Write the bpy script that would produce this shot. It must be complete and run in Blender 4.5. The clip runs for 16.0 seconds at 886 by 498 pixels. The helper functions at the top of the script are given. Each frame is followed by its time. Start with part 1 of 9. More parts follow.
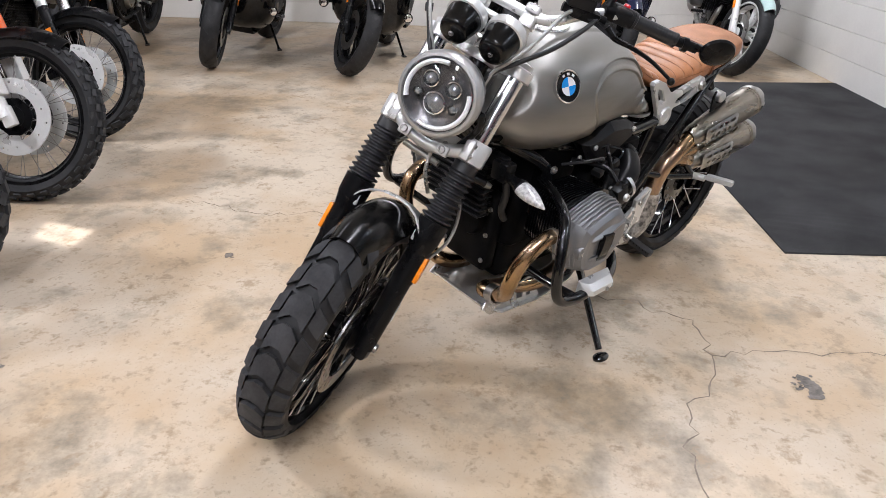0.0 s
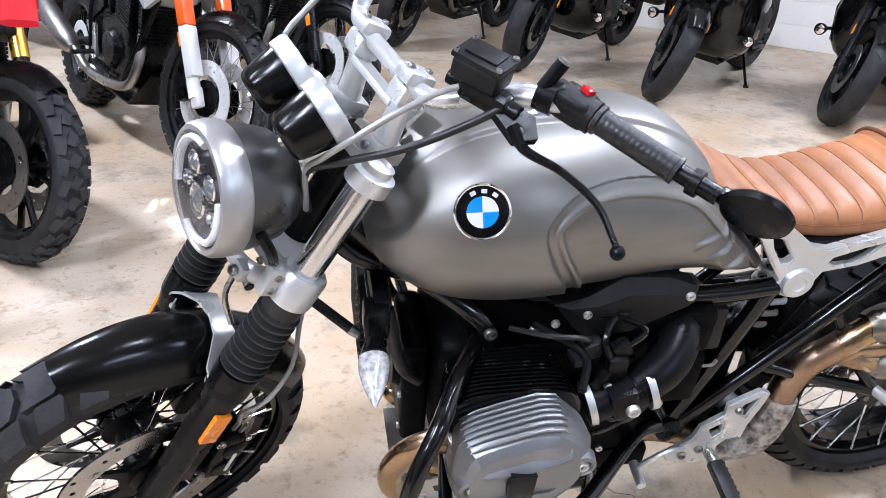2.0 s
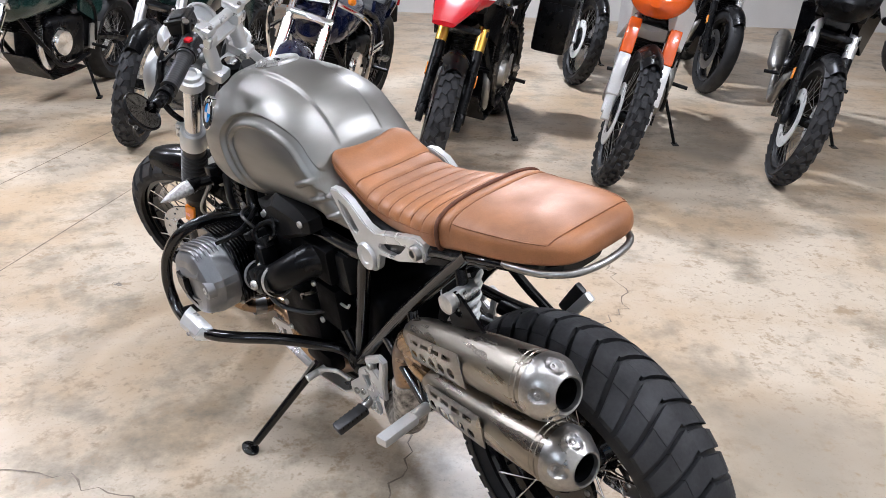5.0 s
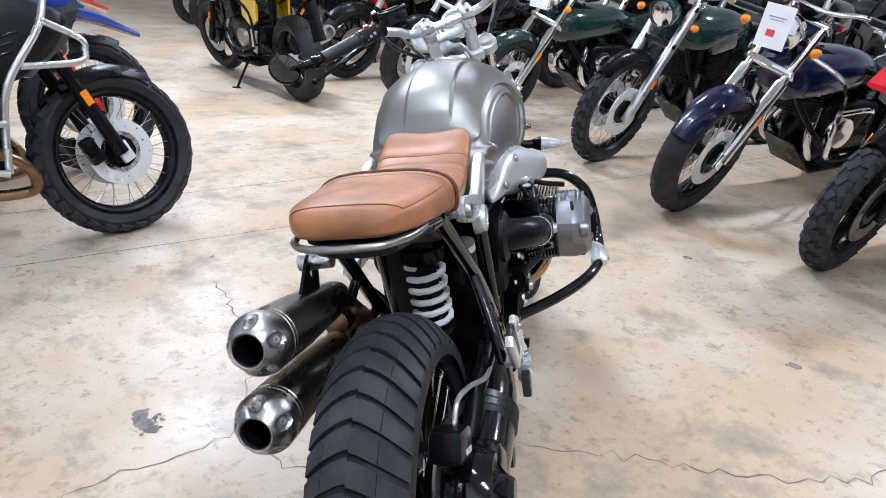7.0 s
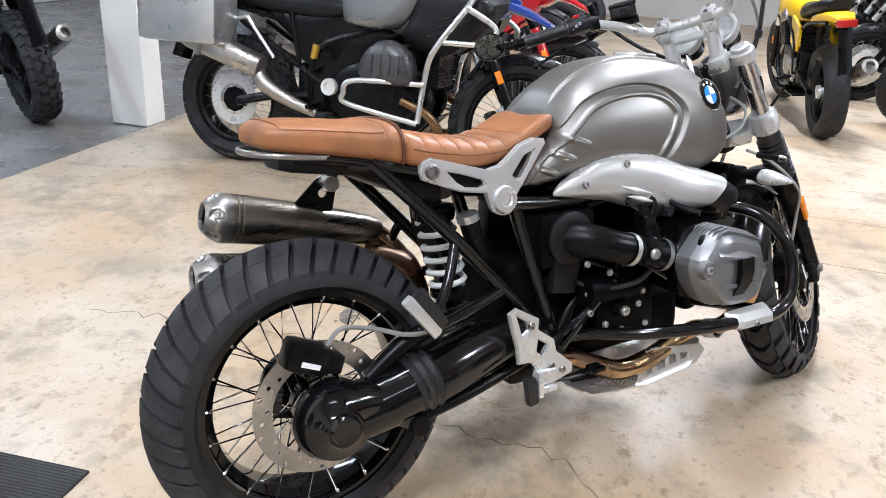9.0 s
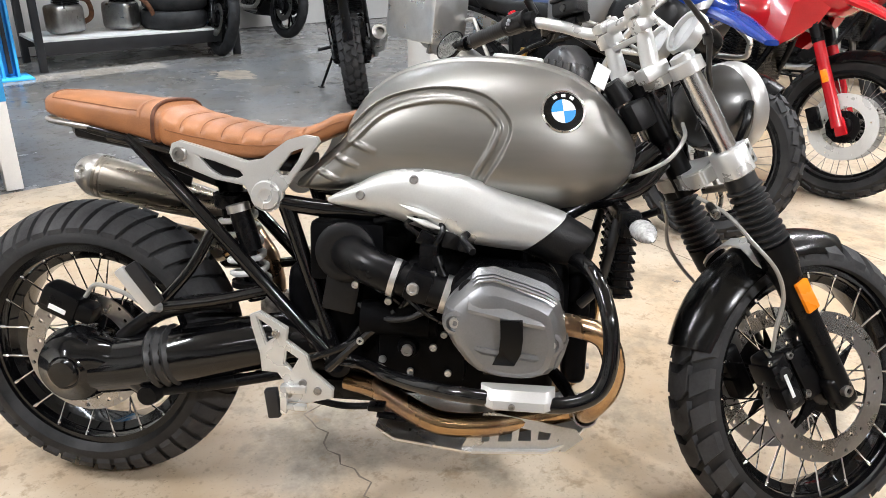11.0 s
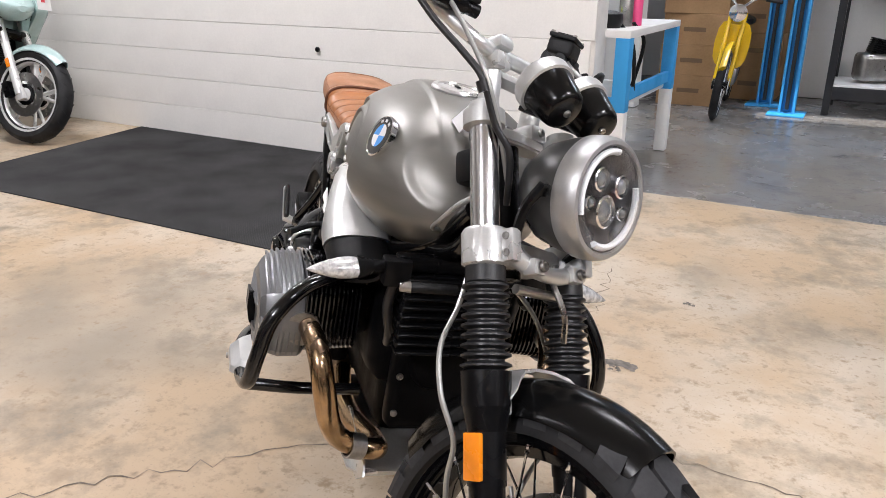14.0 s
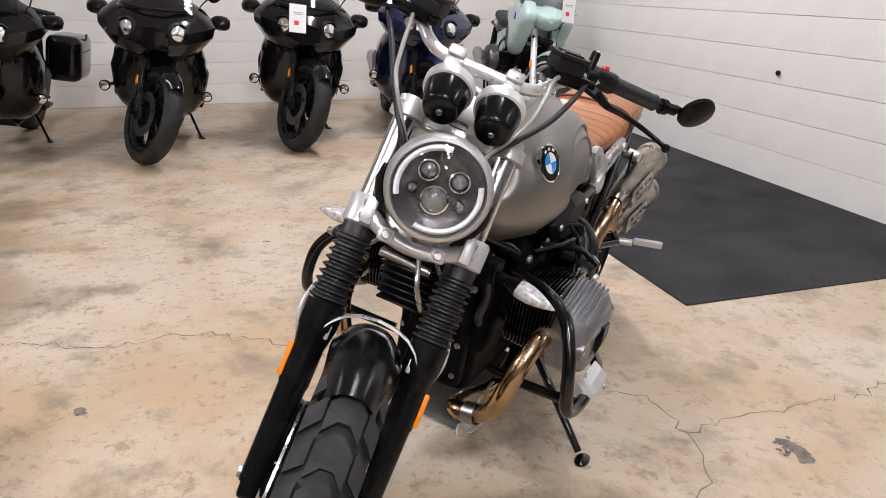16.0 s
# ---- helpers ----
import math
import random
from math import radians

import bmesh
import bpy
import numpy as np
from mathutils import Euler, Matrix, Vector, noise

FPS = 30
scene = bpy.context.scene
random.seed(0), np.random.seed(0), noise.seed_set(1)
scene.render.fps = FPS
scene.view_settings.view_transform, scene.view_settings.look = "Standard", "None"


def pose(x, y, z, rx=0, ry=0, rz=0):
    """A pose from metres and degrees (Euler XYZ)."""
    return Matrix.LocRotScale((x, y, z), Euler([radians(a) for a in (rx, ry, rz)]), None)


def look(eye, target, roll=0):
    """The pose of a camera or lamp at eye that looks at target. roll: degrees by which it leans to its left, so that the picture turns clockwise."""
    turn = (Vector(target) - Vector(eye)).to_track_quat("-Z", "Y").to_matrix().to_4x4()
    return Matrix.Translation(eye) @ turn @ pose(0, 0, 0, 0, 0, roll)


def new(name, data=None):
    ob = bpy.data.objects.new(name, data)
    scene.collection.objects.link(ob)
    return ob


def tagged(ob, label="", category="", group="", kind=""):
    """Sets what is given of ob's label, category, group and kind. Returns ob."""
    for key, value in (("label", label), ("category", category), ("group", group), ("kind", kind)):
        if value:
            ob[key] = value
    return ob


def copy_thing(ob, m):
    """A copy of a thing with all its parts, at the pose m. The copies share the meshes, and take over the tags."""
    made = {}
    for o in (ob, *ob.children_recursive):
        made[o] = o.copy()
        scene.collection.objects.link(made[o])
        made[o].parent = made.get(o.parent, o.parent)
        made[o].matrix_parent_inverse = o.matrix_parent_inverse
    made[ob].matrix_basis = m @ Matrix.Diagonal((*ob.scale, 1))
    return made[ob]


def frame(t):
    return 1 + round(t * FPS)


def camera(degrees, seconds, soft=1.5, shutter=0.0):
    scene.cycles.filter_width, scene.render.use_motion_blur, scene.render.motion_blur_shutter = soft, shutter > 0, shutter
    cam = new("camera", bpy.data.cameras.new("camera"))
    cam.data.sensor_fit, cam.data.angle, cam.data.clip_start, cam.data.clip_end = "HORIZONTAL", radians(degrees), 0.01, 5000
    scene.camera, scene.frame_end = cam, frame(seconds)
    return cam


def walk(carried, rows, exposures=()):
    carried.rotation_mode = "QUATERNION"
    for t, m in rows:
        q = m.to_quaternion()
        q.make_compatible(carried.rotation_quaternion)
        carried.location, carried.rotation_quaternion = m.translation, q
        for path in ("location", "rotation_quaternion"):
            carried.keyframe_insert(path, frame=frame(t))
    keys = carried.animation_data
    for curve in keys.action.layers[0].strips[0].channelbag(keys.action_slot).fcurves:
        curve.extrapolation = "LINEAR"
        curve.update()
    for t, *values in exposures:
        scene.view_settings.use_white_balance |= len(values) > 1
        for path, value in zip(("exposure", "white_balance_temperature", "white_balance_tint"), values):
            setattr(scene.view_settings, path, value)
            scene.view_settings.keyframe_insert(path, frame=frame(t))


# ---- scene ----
cam = camera(60.2, 16.0, soft=0.7)
PATH = [
    (0, (2.455, 1.451, 1.215), (1.19, 0.139, 0.391), 1.7),
    (0.5, (2.156, 1.388, 1.214), (1.03, -0.03, 0.364), 3.0),
    (1, (1.869, 1.303, 1.221), (0.946, -0.242, 0.349), 3.3),
    (1.5, (1.527, 1.283, 1.244), (0.856, -0.383, 0.363), 3.1),
    (2, (1.214, 1.27, 1.232), (0.857, -0.495, 0.362), 2.7),
    (2.5, (0.908, 1.341, 1.252), (0.898, -0.463, 0.389), 2.6),
    (3, (0.593, 1.517, 1.248), (0.882, -0.274, 0.406), 3.3),
    (3.5, (0.269, 1.516, 1.224), (0.825, -0.203, 0.367), 3.8),
    (3.7, (0.125, 1.482, 1.238), (0.792, -0.194, 0.375), 3.7),
    (5.8, (-1.016, 0.638, 1.282), (0.698, -0.04, 0.506), 3.0),
    (6, (-1.041, 0.521, 1.264), (0.724, -0.012, 0.49), 3.7),
    (6.5, (-1.085, 0.169, 1.25), (0.759, 0.056, 0.486), 3.1),
    (7, (-1.097, -0.163, 1.24), (0.727, 0.142, 0.478), 3.2),
    (7.5, (-1.038, -0.436, 1.236), (0.667, 0.276, 0.472), 3.5),
    (8, (-0.885, -0.713, 1.235), (0.617, 0.364, 0.471), 3.4),
    (8.2, (-0.824, -0.831, 1.22), (0.579, 0.374, 0.459), 3.5),
    (10.3, (0.398, -1.427, 1.184), (0.596, 0.411, 0.422), 1.2),
    (10.5, (0.561, -1.412, 1.166), (0.633, 0.441, 0.417), 0.9),
    (11, (0.878, -1.382, 1.189), (0.714, 0.451, 0.407), 0.7),
    (11.5, (1.228, -1.386, 1.187), (0.767, 0.406, 0.428), 0.1),
    (12, (1.529, -1.229, 1.177), (0.771, 0.461, 0.421), -0.0),
    (12.5, (1.777, -1.008, 1.194), (0.683, 0.472, 0.411), -1.3),
    (13, (2.009, -0.806, 1.186), (0.624, 0.431, 0.444), -0.7),
    (13.5, (2.144, -0.505, 1.188), (0.513, 0.387, 0.449), -1.1),
    (14, (2.32, -0.277, 1.163), (0.523, 0.269, 0.475), 0.4),
    (14.5, (2.434, -0.002, 1.169), (0.555, 0.152, 0.5), 0.0),
    (15, (2.439, 0.296, 1.172), (0.568, 0.066, 0.505), -0.2),
    (15.3, (2.453, 0.48, 1.16), (0.617, 0.024, 0.508), -0.4),
    (15.5, (2.478, 0.606, 1.174), (0.681, 0.019, 0.522), -0.0),
    (16, (2.438, 0.868, 1.17), (0.774, -0.026, 0.514), 0.6),
]
EXPOSURES = [(0, 0.02, 6000, 14), (1.0, 0.18, 5700, 13), (2.0, 0.53, 5450, 15), (3.0, 0.50, 5750, 14), (3.7, 0.42, 5850, 13), (6.0, 0.00, 5550, 12), (7.0, 0.14, 5350, 10), (8.2, 0.2, 5450, 11), (10.3, 0.52, 6200, 10), (11.5, 0.40, 6250, 10), (12.5, 0.23, 6300, 12), (14.0, 0.03, 6250, 15), (15.0, -0.09, 6200, 17), (16.0, -0.09, 6300, 17)]
walk(cam, [(t, look(eye, target, roll)) for t, eye, target, roll in PATH], EXPOSURES)

# ---- light ----
R = pose(0, 0, 0, 0, 0, 44.2)  # the room's own axes: a along the block wall, b towards the workshop
world = bpy.data.worlds.new("world")
scene.world = world
world.use_nodes = True
world.node_tree.nodes["Background"].inputs[0].default_value = (0.75, 0.85, 1.0, 1)
world.node_tree.nodes["Background"].inputs[1].default_value = 0.08
scene.view_settings.exposure = 0.0


def ceiling_lamp(a, b, z, la, lb, watts, col):
    d = bpy.data.lights.new("ceiling_lamp_light", "AREA")
    d.shape, d.size, d.size_y, d.energy, d.color = "RECTANGLE", la, lb, watts, col
    ob = new("ceiling_lamp_light", d)
    ob.matrix_world = R @ pose(a, b, z)


WARM = (1.0, 0.985, 0.985)
HIGH_BAY = (0.6, -5.1)
LAMPS = [(-2.6, 0.4), (-2.6, -3.4), (0.6, 0.3), (4.4, -0.9), (4.6, -3.4), (7.4, -1.5)]
# the 165 W lamp is raised in place of daylight on the far floor
WATTS = [136, 14, 54, 165, 86, 130]
for (a, b), w in zip(LAMPS, WATTS):
    ceiling_lamp(a, b, 3.98, 1.6, 0.2, w, WARM)
ceiling_lamp(*HIGH_BAY, 3.98, 0.34, 0.34, 205, WARM)
# cool workshop lamps, added to stand in for daylight from an unbuilt opening
for a, b in [(-1.0, 4.6), (3.6, 4.9)]:
    ceiling_lamp(a, b, 3.98, 2.4, 0.3, 112, (0.88, 0.94, 1.0))

# the sun, through unseen ceiling openings added to shape its floor patches
SUN_WAY = Vector((-0.30, 0.25, -1.0)).normalized()
# the third, in the workshop, is let in overhead instead of by a door gap
SUN_PATCHES = [[(1.66, -1.40), (1.74, -1.59), (1.64, -1.71), (1.53, -1.49)], [(1.82, -1.63), (1.74, -1.82), (1.87, -1.79)], [(-3.35, 4.35), (-3.12, 4.13), (-2.15, 5.25), (-2.40, 5.48)]]
sun = bpy.data.lights.new("sun", "SUN")
sun.energy, sun.angle, sun.color = 5.0, radians(0.5), (1.0, 0.95, 0.88)
sun_ob = new("sun", sun)
sun_ob.matrix_world = SUN_WAY.to_track_quat("-Z", "Y").to_matrix().to_4x4()

# ---- materials ----
def material(name, col, rough=0.5, metal=0.0, var=0.15, scale=6.0, bump=0.0, bscale=150.0, coat=0.0, stretch=(1, 1, 1), rvar=0.12, tint=None, spec=0.5):
    """A surface with variation at two scales in colour and gloss, and fine relief."""
    m = bpy.data.materials.new(name)
    m.use_nodes = True
    t = m.node_tree
    n, link = t.nodes, t.links.new
    p = n["Principled BSDF"]
    p.inputs["Metallic"].default_value = metal
    p.inputs["Coat Weight"].default_value = coat
    p.inputs["Coat Roughness"].default_value = 0.08
    p.inputs["Specular IOR Level"].default_value = spec
    tc, mp = n.new("ShaderNodeTexCoord"), n.new("ShaderNodeMapping")
    mp.inputs["Scale"].default_value = stretch
    link(tc.outputs["Object"], mp.inputs[0])
    big, fine = n.new("ShaderNodeTexNoise"), n.new("ShaderNodeTexNoise")
    for q, s in ((big, scale), (fine, bscale)):
        q.inputs["Scale"].default_value = s
        q.inputs["Detail"].default_value = 5
        link(mp.outputs[0], q.inputs["Vector"])
    mix = n.new("ShaderNodeMix")
    mix.data_type = "RGBA"
    tint = tint or [c * (1 - 1.6 * var) for c in col]
    mix.inputs[6].default_value = (*[min(1, c * (1 + 0.5 * var)) for c in col], 1)
    mix.inputs[7].default_value = (*tint, 1)
    add = n.new("ShaderNodeMath")
    add.operation = "MULTIPLY_ADD"
    link(fine.outputs[0], add.inputs[0])
    add.inputs[1].default_value = 0.4
    link(big.outputs[0], add.inputs[2])
    ramp = n.new("ShaderNodeMapRange")
    ramp.inputs[1].default_value, ramp.inputs[2].default_value = 0.5, 0.9
    link(add.outputs[0], ramp.inputs[0])
    link(ramp.outputs[0], mix.inputs[0])
    link(mix.outputs[2], p.inputs["Base Color"])
    rr = n.new("ShaderNodeMapRange")
    rr.inputs[1].default_value, rr.inputs[2].default_value = 0.3, 0.7
    rr.inputs[3].default_value, rr.inputs[4].default_value = max(0.02, rough - rvar), min(1, rough + rvar)
    link(big.outputs[0], rr.inputs[0])
    link(rr.outputs[0], p.inputs["Roughness"])
    if bump:
        bn = n.new("ShaderNodeBump")
        bn.inputs["Strength"].default_value = bump
        bn.inputs["Distance"].default_value = 0.002
        link(fine.outputs[0], bn.inputs["Height"])
        link(bn.outputs[0], p.inputs["Normal"])
    return m


def glass(name, col, rough=0.02):
    m = bpy.data.materials.new(name)
    m.use_nodes = True
    p = m.node_tree.nodes["Principled BSDF"]
    p.inputs["Base Color"].default_value = (*col, 1)
    p.inputs["Roughness"].default_value = rough
    p.inputs["Transmission Weight"].default_value = 1.0
    p.inputs["IOR"].default_value = 1.45
    return m


def concrete(name, light, dark, warm, gloss=(0.3, 0.55)):
    """A worn trowelled slab: cloudy tone, fine speckle, brown stains and a dull polish."""
    m = bpy.data.materials.new(name)
    m.use_nodes = True
    t = m.node_tree
    n, link = t.nodes, t.links.new
    p = n["Principled BSDF"]
    tc = n.new("ShaderNodeTexCoord")

    def cloud(scale, detail=6, rough=0.6):
        q = n.new("ShaderNodeTexNoise")
        q.inputs["Scale"].default_value, q.inputs["Detail"].default_value, q.inputs["Roughness"].default_value = scale, detail, rough
        link(tc.outputs["Object"], q.inputs["Vector"])
        return q.outputs[0]

    def span(src, lo, hi):
        q = n.new("ShaderNodeMapRange")
        q.inputs[1].default_value, q.inputs[2].default_value = lo, hi
        link(src, q.inputs[0])
        return q.outputs[0]

    def blend(fac, a, b):
        q = n.new("ShaderNodeMix")
        q.data_type = "RGBA"
        link(fac, q.inputs[0])
        for k, v in ((6, a), (7, b)):
            if isinstance(v, tuple):
                q.inputs[k].default_value = (*v, 1)
            else:
                link(v, q.inputs[k])
        return q.outputs[2]

    c = blend(span(cloud(1.3), 0.42, 0.58), light, warm)
    c = blend(span(cloud(4.3, 8, 0.7), 0.50, 0.70), c, dark)
    c = blend(span(cloud(9.0, 6, 0.75), 0.56, 0.66), c, tuple(0.74 * x for x in warm))
    c = blend(span(cloud(18.0, 8, 0.8), 0.60, 0.72), c, tuple(0.6 * x for x in warm))
    c = blend(span(cloud(0.55, 3), 0.58, 0.72), c, tuple(0.74 * (x + y) / 2 for x, y in zip(light, dark)))
    c = blend(span(cloud(34, 4), 0.58, 0.74), c, tuple(x * 0.62 for x in warm))
    c = blend(span(cloud(120, 2), 0.62, 0.8), c, tuple(x * 1.0 for x in dark))
    link(c, p.inputs["Base Color"])
    r = n.new("ShaderNodeMapRange")
    r.inputs[1].default_value, r.inputs[2].default_value, r.inputs[3].default_value, r.inputs[4].default_value = 0.3, 0.7, *gloss
    link(cloud(2.2), r.inputs[0])
    link(r.outputs[0], p.inputs["Roughness"])
    b = n.new("ShaderNodeBump")
    b.inputs["Strength"].default_value, b.inputs["Distance"].default_value = 0.12, 0.002
    link(cloud(60, 4), b.inputs["Height"])
    link(b.outputs[0], p.inputs["Normal"])
    return m


FLOOR = concrete("worn_concrete", (0.54, 0.458, 0.352), (0.23, 0.192, 0.140), (0.465, 0.346, 0.222))
FLOOR_B = concrete("grey_concrete", (0.22, 0.22, 0.222), (0.12, 0.12, 0.122), (0.20, 0.185, 0.165), (0.14, 0.36))
CRACK = material("crack_dirt", (0.25, 0.205, 0.16), 0.9, var=0.3, scale=20)
STAIN = material("oil_stain", (0.19, 0.165, 0.14), 0.6, var=0.4, scale=30)
TAN = material("tan_floor_patch", (0.40, 0.34, 0.27), 0.5, var=0.3, scale=12)
WHITE_WALL = material("painted_block", (0.83, 0.815, 0.775), 0.55, var=0.05, scale=2.5, bump=0.35, bscale=90)
GREY_WALL = material("grey_painted_wall", (0.62, 0.61, 0.59), 0.6, var=0.06, scale=2, bump=0.2, bscale=80)
MORTAR = material("painted_joint", (0.74, 0.725, 0.69), 0.8, var=0.1, scale=5)
CEIL = material("ceiling_paint", (0.7, 0.69, 0.66), 0.8, var=0.05, scale=2)
MAT_RUBBER = material("ribbed_rubber", (0.042, 0.042, 0.043), 0.55, var=0.25, scale=3, bump=0.2, bscale=120, spec=0.28)
# tread paler than the carcass: light off the floor put into its colour
TREAD = material("worn_tread_rubber", (0.034, 0.034, 0.036), 0.72, var=0.25, scale=18, bump=0.3, bscale=160, spec=0.35)
RUBBER = material("tyre_rubber", (0.015, 0.015, 0.016), 0.62, var=0.3, scale=14, bump=0.25, bscale=160, spec=0.4)
BLACK = material("satin_black", (0.004, 0.004, 0.0045), 0.30, var=0.2, scale=12, bump=0.05, spec=0.18)
GLOSS = material("gloss_black", (0.004, 0.004, 0.0045), 0.12, var=0.2, scale=8, coat=0.3, rvar=0.05, spec=0.35)
PLASTIC = material("black_plastic", (0.007, 0.007, 0.0075), 0.45, var=0.2, scale=10, bump=0.3, bscale=350, spec=0.28)
ALU = material("brushed_aluminium", (0.72, 0.72, 0.71), 0.32, 0.9, var=0.12, scale=9, bump=0.08, bscale=240)
SILVER = material("silver_paint", (0.78, 0.785, 0.77), 0.36, 0.35, var=0.06, scale=9, bump=0.05, bscale=300)
CHROME = material("chrome", (0.82, 0.82, 0.83), 0.08, 1.0, var=0.05, scale=9, rvar=0.04)
STEEL = material("dull_steel", (0.42, 0.41, 0.39), 0.35, 1.0, var=0.2, scale=14)
ORANGE = material("amber_lens", (0.95, 0.28, 0.01), 0.25, var=0.08, scale=30, coat=0.5)
LENS_CLEAR = glass("clear_lens", (0.96, 0.97, 0.98))
PAPER = material("white_card", (0.86, 0.86, 0.85), 0.6, var=0.03, scale=12)
INK = material("red_ink", (0.75, 0.06, 0.08), 0.6, var=0.05)
GREY_INK = material("grey_ink", (0.35, 0.35, 0.38), 0.6, var=0.05)

# ---- builders ----
def part(name, bm, mat, parent=None, label="", m=None, sharp=38):
    """Links a bmesh as one mesh object, under a thing where one is given."""
    me = bpy.data.meshes.new(name)
    bmesh.ops.recalc_face_normals(bm, faces=bm.faces)
    bm.to_mesh(me)
    bm.free()
    me.materials.append(mat)
    me.polygons.foreach_set("use_smooth", [True] * len(me.polygons))
    me.set_sharp_from_angle(angle=radians(sharp))
    ob = new(name, me)
    if parent:
        ob.parent = parent
    if m is not None:
        ob.matrix_basis = m
    return tagged(ob, label)


def again(ob, m=None, parent=None):
    """Another part on the same mesh."""
    o = new(ob.name.split(".")[0], ob.data)
    o.parent = parent or ob.parent
    if m is not None:
        o.matrix_basis = m
    if "label" in ob:
        o["label"] = ob["label"]
    return o


def thing(name, label, category, m, group="", kind=""):
    ob = new(name)
    ob.matrix_basis = m
    ob.empty_display_size = 0.1
    return tagged(ob, label, category, group, kind)


def V(*a):
    return Vector(a)


def mirror(bm):
    """The same shape on the other side of the middle plane."""
    for v in bm.verts:
        v.co.y = -v.co.y
    return bm


def merge(*bms):
    """Several loose shapes as one mesh."""
    out = bmesh.new()
    for b in bms:
        me = bpy.data.meshes.new("tmp")
        b.to_mesh(me)
        b.free()
        out.from_mesh(me)
        bpy.data.meshes.remove(me)
    return out


def moved(bm, m):
    bm.transform(m)
    return bm


def box(size, at=(0, 0, 0), rot=(0, 0, 0), bevel=0.0, seg=2, taper=1.0):
    bm = bmesh.new()
    bmesh.ops.create_cube(bm, size=1.0)
    for v in bm.verts:
        if v.co.z > 0:
            v.co.x *= taper
            v.co.y *= taper
        v.co = V(v.co.x * size[0], v.co.y * size[1], v.co.z * size[2])
    if bevel:
        bmesh.ops.bevel(bm, geom=bm.edges[:], offset=bevel, segments=seg, affect="EDGES", profile=0.6)
    bm.transform(pose(*at, *rot))
    return bm


def smooth_path(pts, per=6, closed=False):
    """A Catmull-Rom line through the points."""
    p = [Vector(q) for q in pts]
    n = len(p)
    if n < 3:
        return p
    out = []
    for i in range(n if closed else n - 1):
        a = p[(i - 1) % n] if closed or i else p[0] * 2 - p[1]
        b, c = p[i], p[(i + 1) % n]
        d = p[(i + 2) % n] if closed or i + 2 < n else p[-1] * 2 - p[-2]
        for k in range(per):
            t = k / per
            out.append(0.5 * (2 * b + (c - a) * t + (2 * a - 5 * b + 4 * c - d) * t * t + (3 * b - a - 3 * c + d) * t ** 3))
    if not closed:
        out.append(p[-1])
    return out


def tube(pts, r, seg=10, per=6, closed=False, rough=False, flat=1.0):
    """A pipe along a smooth line; r is one radius or one for each given point."""
    line = [Vector(q) for q in pts] if rough else smooth_path(pts, per, closed)
    n = len(line)
    rs = [r] * n if not isinstance(r, (list, tuple)) else list(np.interp(np.linspace(0, 1, n), np.linspace(0, 1, len(r)), r))
    bm = bmesh.new()
    rings = []
    ref = None
    for i, q in enumerate(line):
        if closed:
            d = line[(i + 1) % n] - line[i - 1]
        else:
            d = line[min(i + 1, n - 1)] - line[max(i - 1, 0)]
        d.normalize()
        if ref is None:
            ref = d.orthogonal().normalized()
        ref = (ref - d * ref.dot(d)).normalized()
        side = d.cross(ref)
        rings.append([bm.verts.new(q + (ref * math.cos(k * math.tau / seg) + side * math.sin(k * math.tau / seg) * flat) * rs[i]) for k in range(seg)])
    for i in range(n if closed else n - 1):
        a, b = rings[i], rings[(i + 1) % n]
        for k in range(seg):
            bm.faces.new((a[k], a[(k + 1) % seg], b[(k + 1) % seg], b[k]))
    if not closed:
        bm.faces.new(rings[0][::-1])
        bm.faces.new(rings[-1])
    return bm


def lathe(profile, seg=32, axis="Y", at=(0, 0, 0), closed=False, caps=True):
    """A turned shape from (radius, along) pairs about an axis through at."""
    bm = bmesh.new()
    rings = []
    for r, h in profile:
        ring = []
        for k in range(seg):
            c, s = r * math.cos(k * math.tau / seg), r * math.sin(k * math.tau / seg)
            q = (c, h, s) if axis == "Y" else (h, c, s) if axis == "X" else (c, s, h)
            ring.append(bm.verts.new(V(*q) + V(*at)))
        rings.append(ring)
    n = len(rings)
    for i in range(n if closed else n - 1):
        a, b = rings[i], rings[(i + 1) % n]
        for k in range(seg):
            bm.faces.new((a[k], a[(k + 1) % seg], b[(k + 1) % seg], b[k]))
    if caps and not closed:
        for ring in (rings[0][::-1], rings[-1]):
            if profile[0][0] > 1e-6:
                bm.faces.new(ring)
    bmesh.ops.remove_doubles(bm, verts=bm.verts, dist=1e-6)
    return bm


def along(a, b):
    """The pose of a turned shape about Z that runs from a to b."""
    a, b = Vector(a), Vector(b)
    return Matrix.Translation(a) @ (b - a).to_track_quat("Z", "Y").to_matrix().to_4x4()


def rod(a, b, r, seg=10, r2=None):
    n = (Vector(b) - Vector(a)).length
    return moved(lathe([(r, 0), (r2 or r, n)], seg, "Z"), along(a, b))


def loft(rings, caps=True, closed=True):
    """A skin over rings of equally many points."""
    bm = bmesh.new()
    vs = [[bm.verts.new(Vector(p)) for p in ring] for ring in rings]
    m = len(vs[0])
    for a, b in zip(vs, vs[1:]):
        for k in range(m if closed else m - 1):
            bm.faces.new((a[k], a[(k + 1) % m], b[(k + 1) % m], b[k]))
    if caps and closed:
        bm.faces.new(vs[0][::-1])
        bm.faces.new(vs[-1])
    return bm


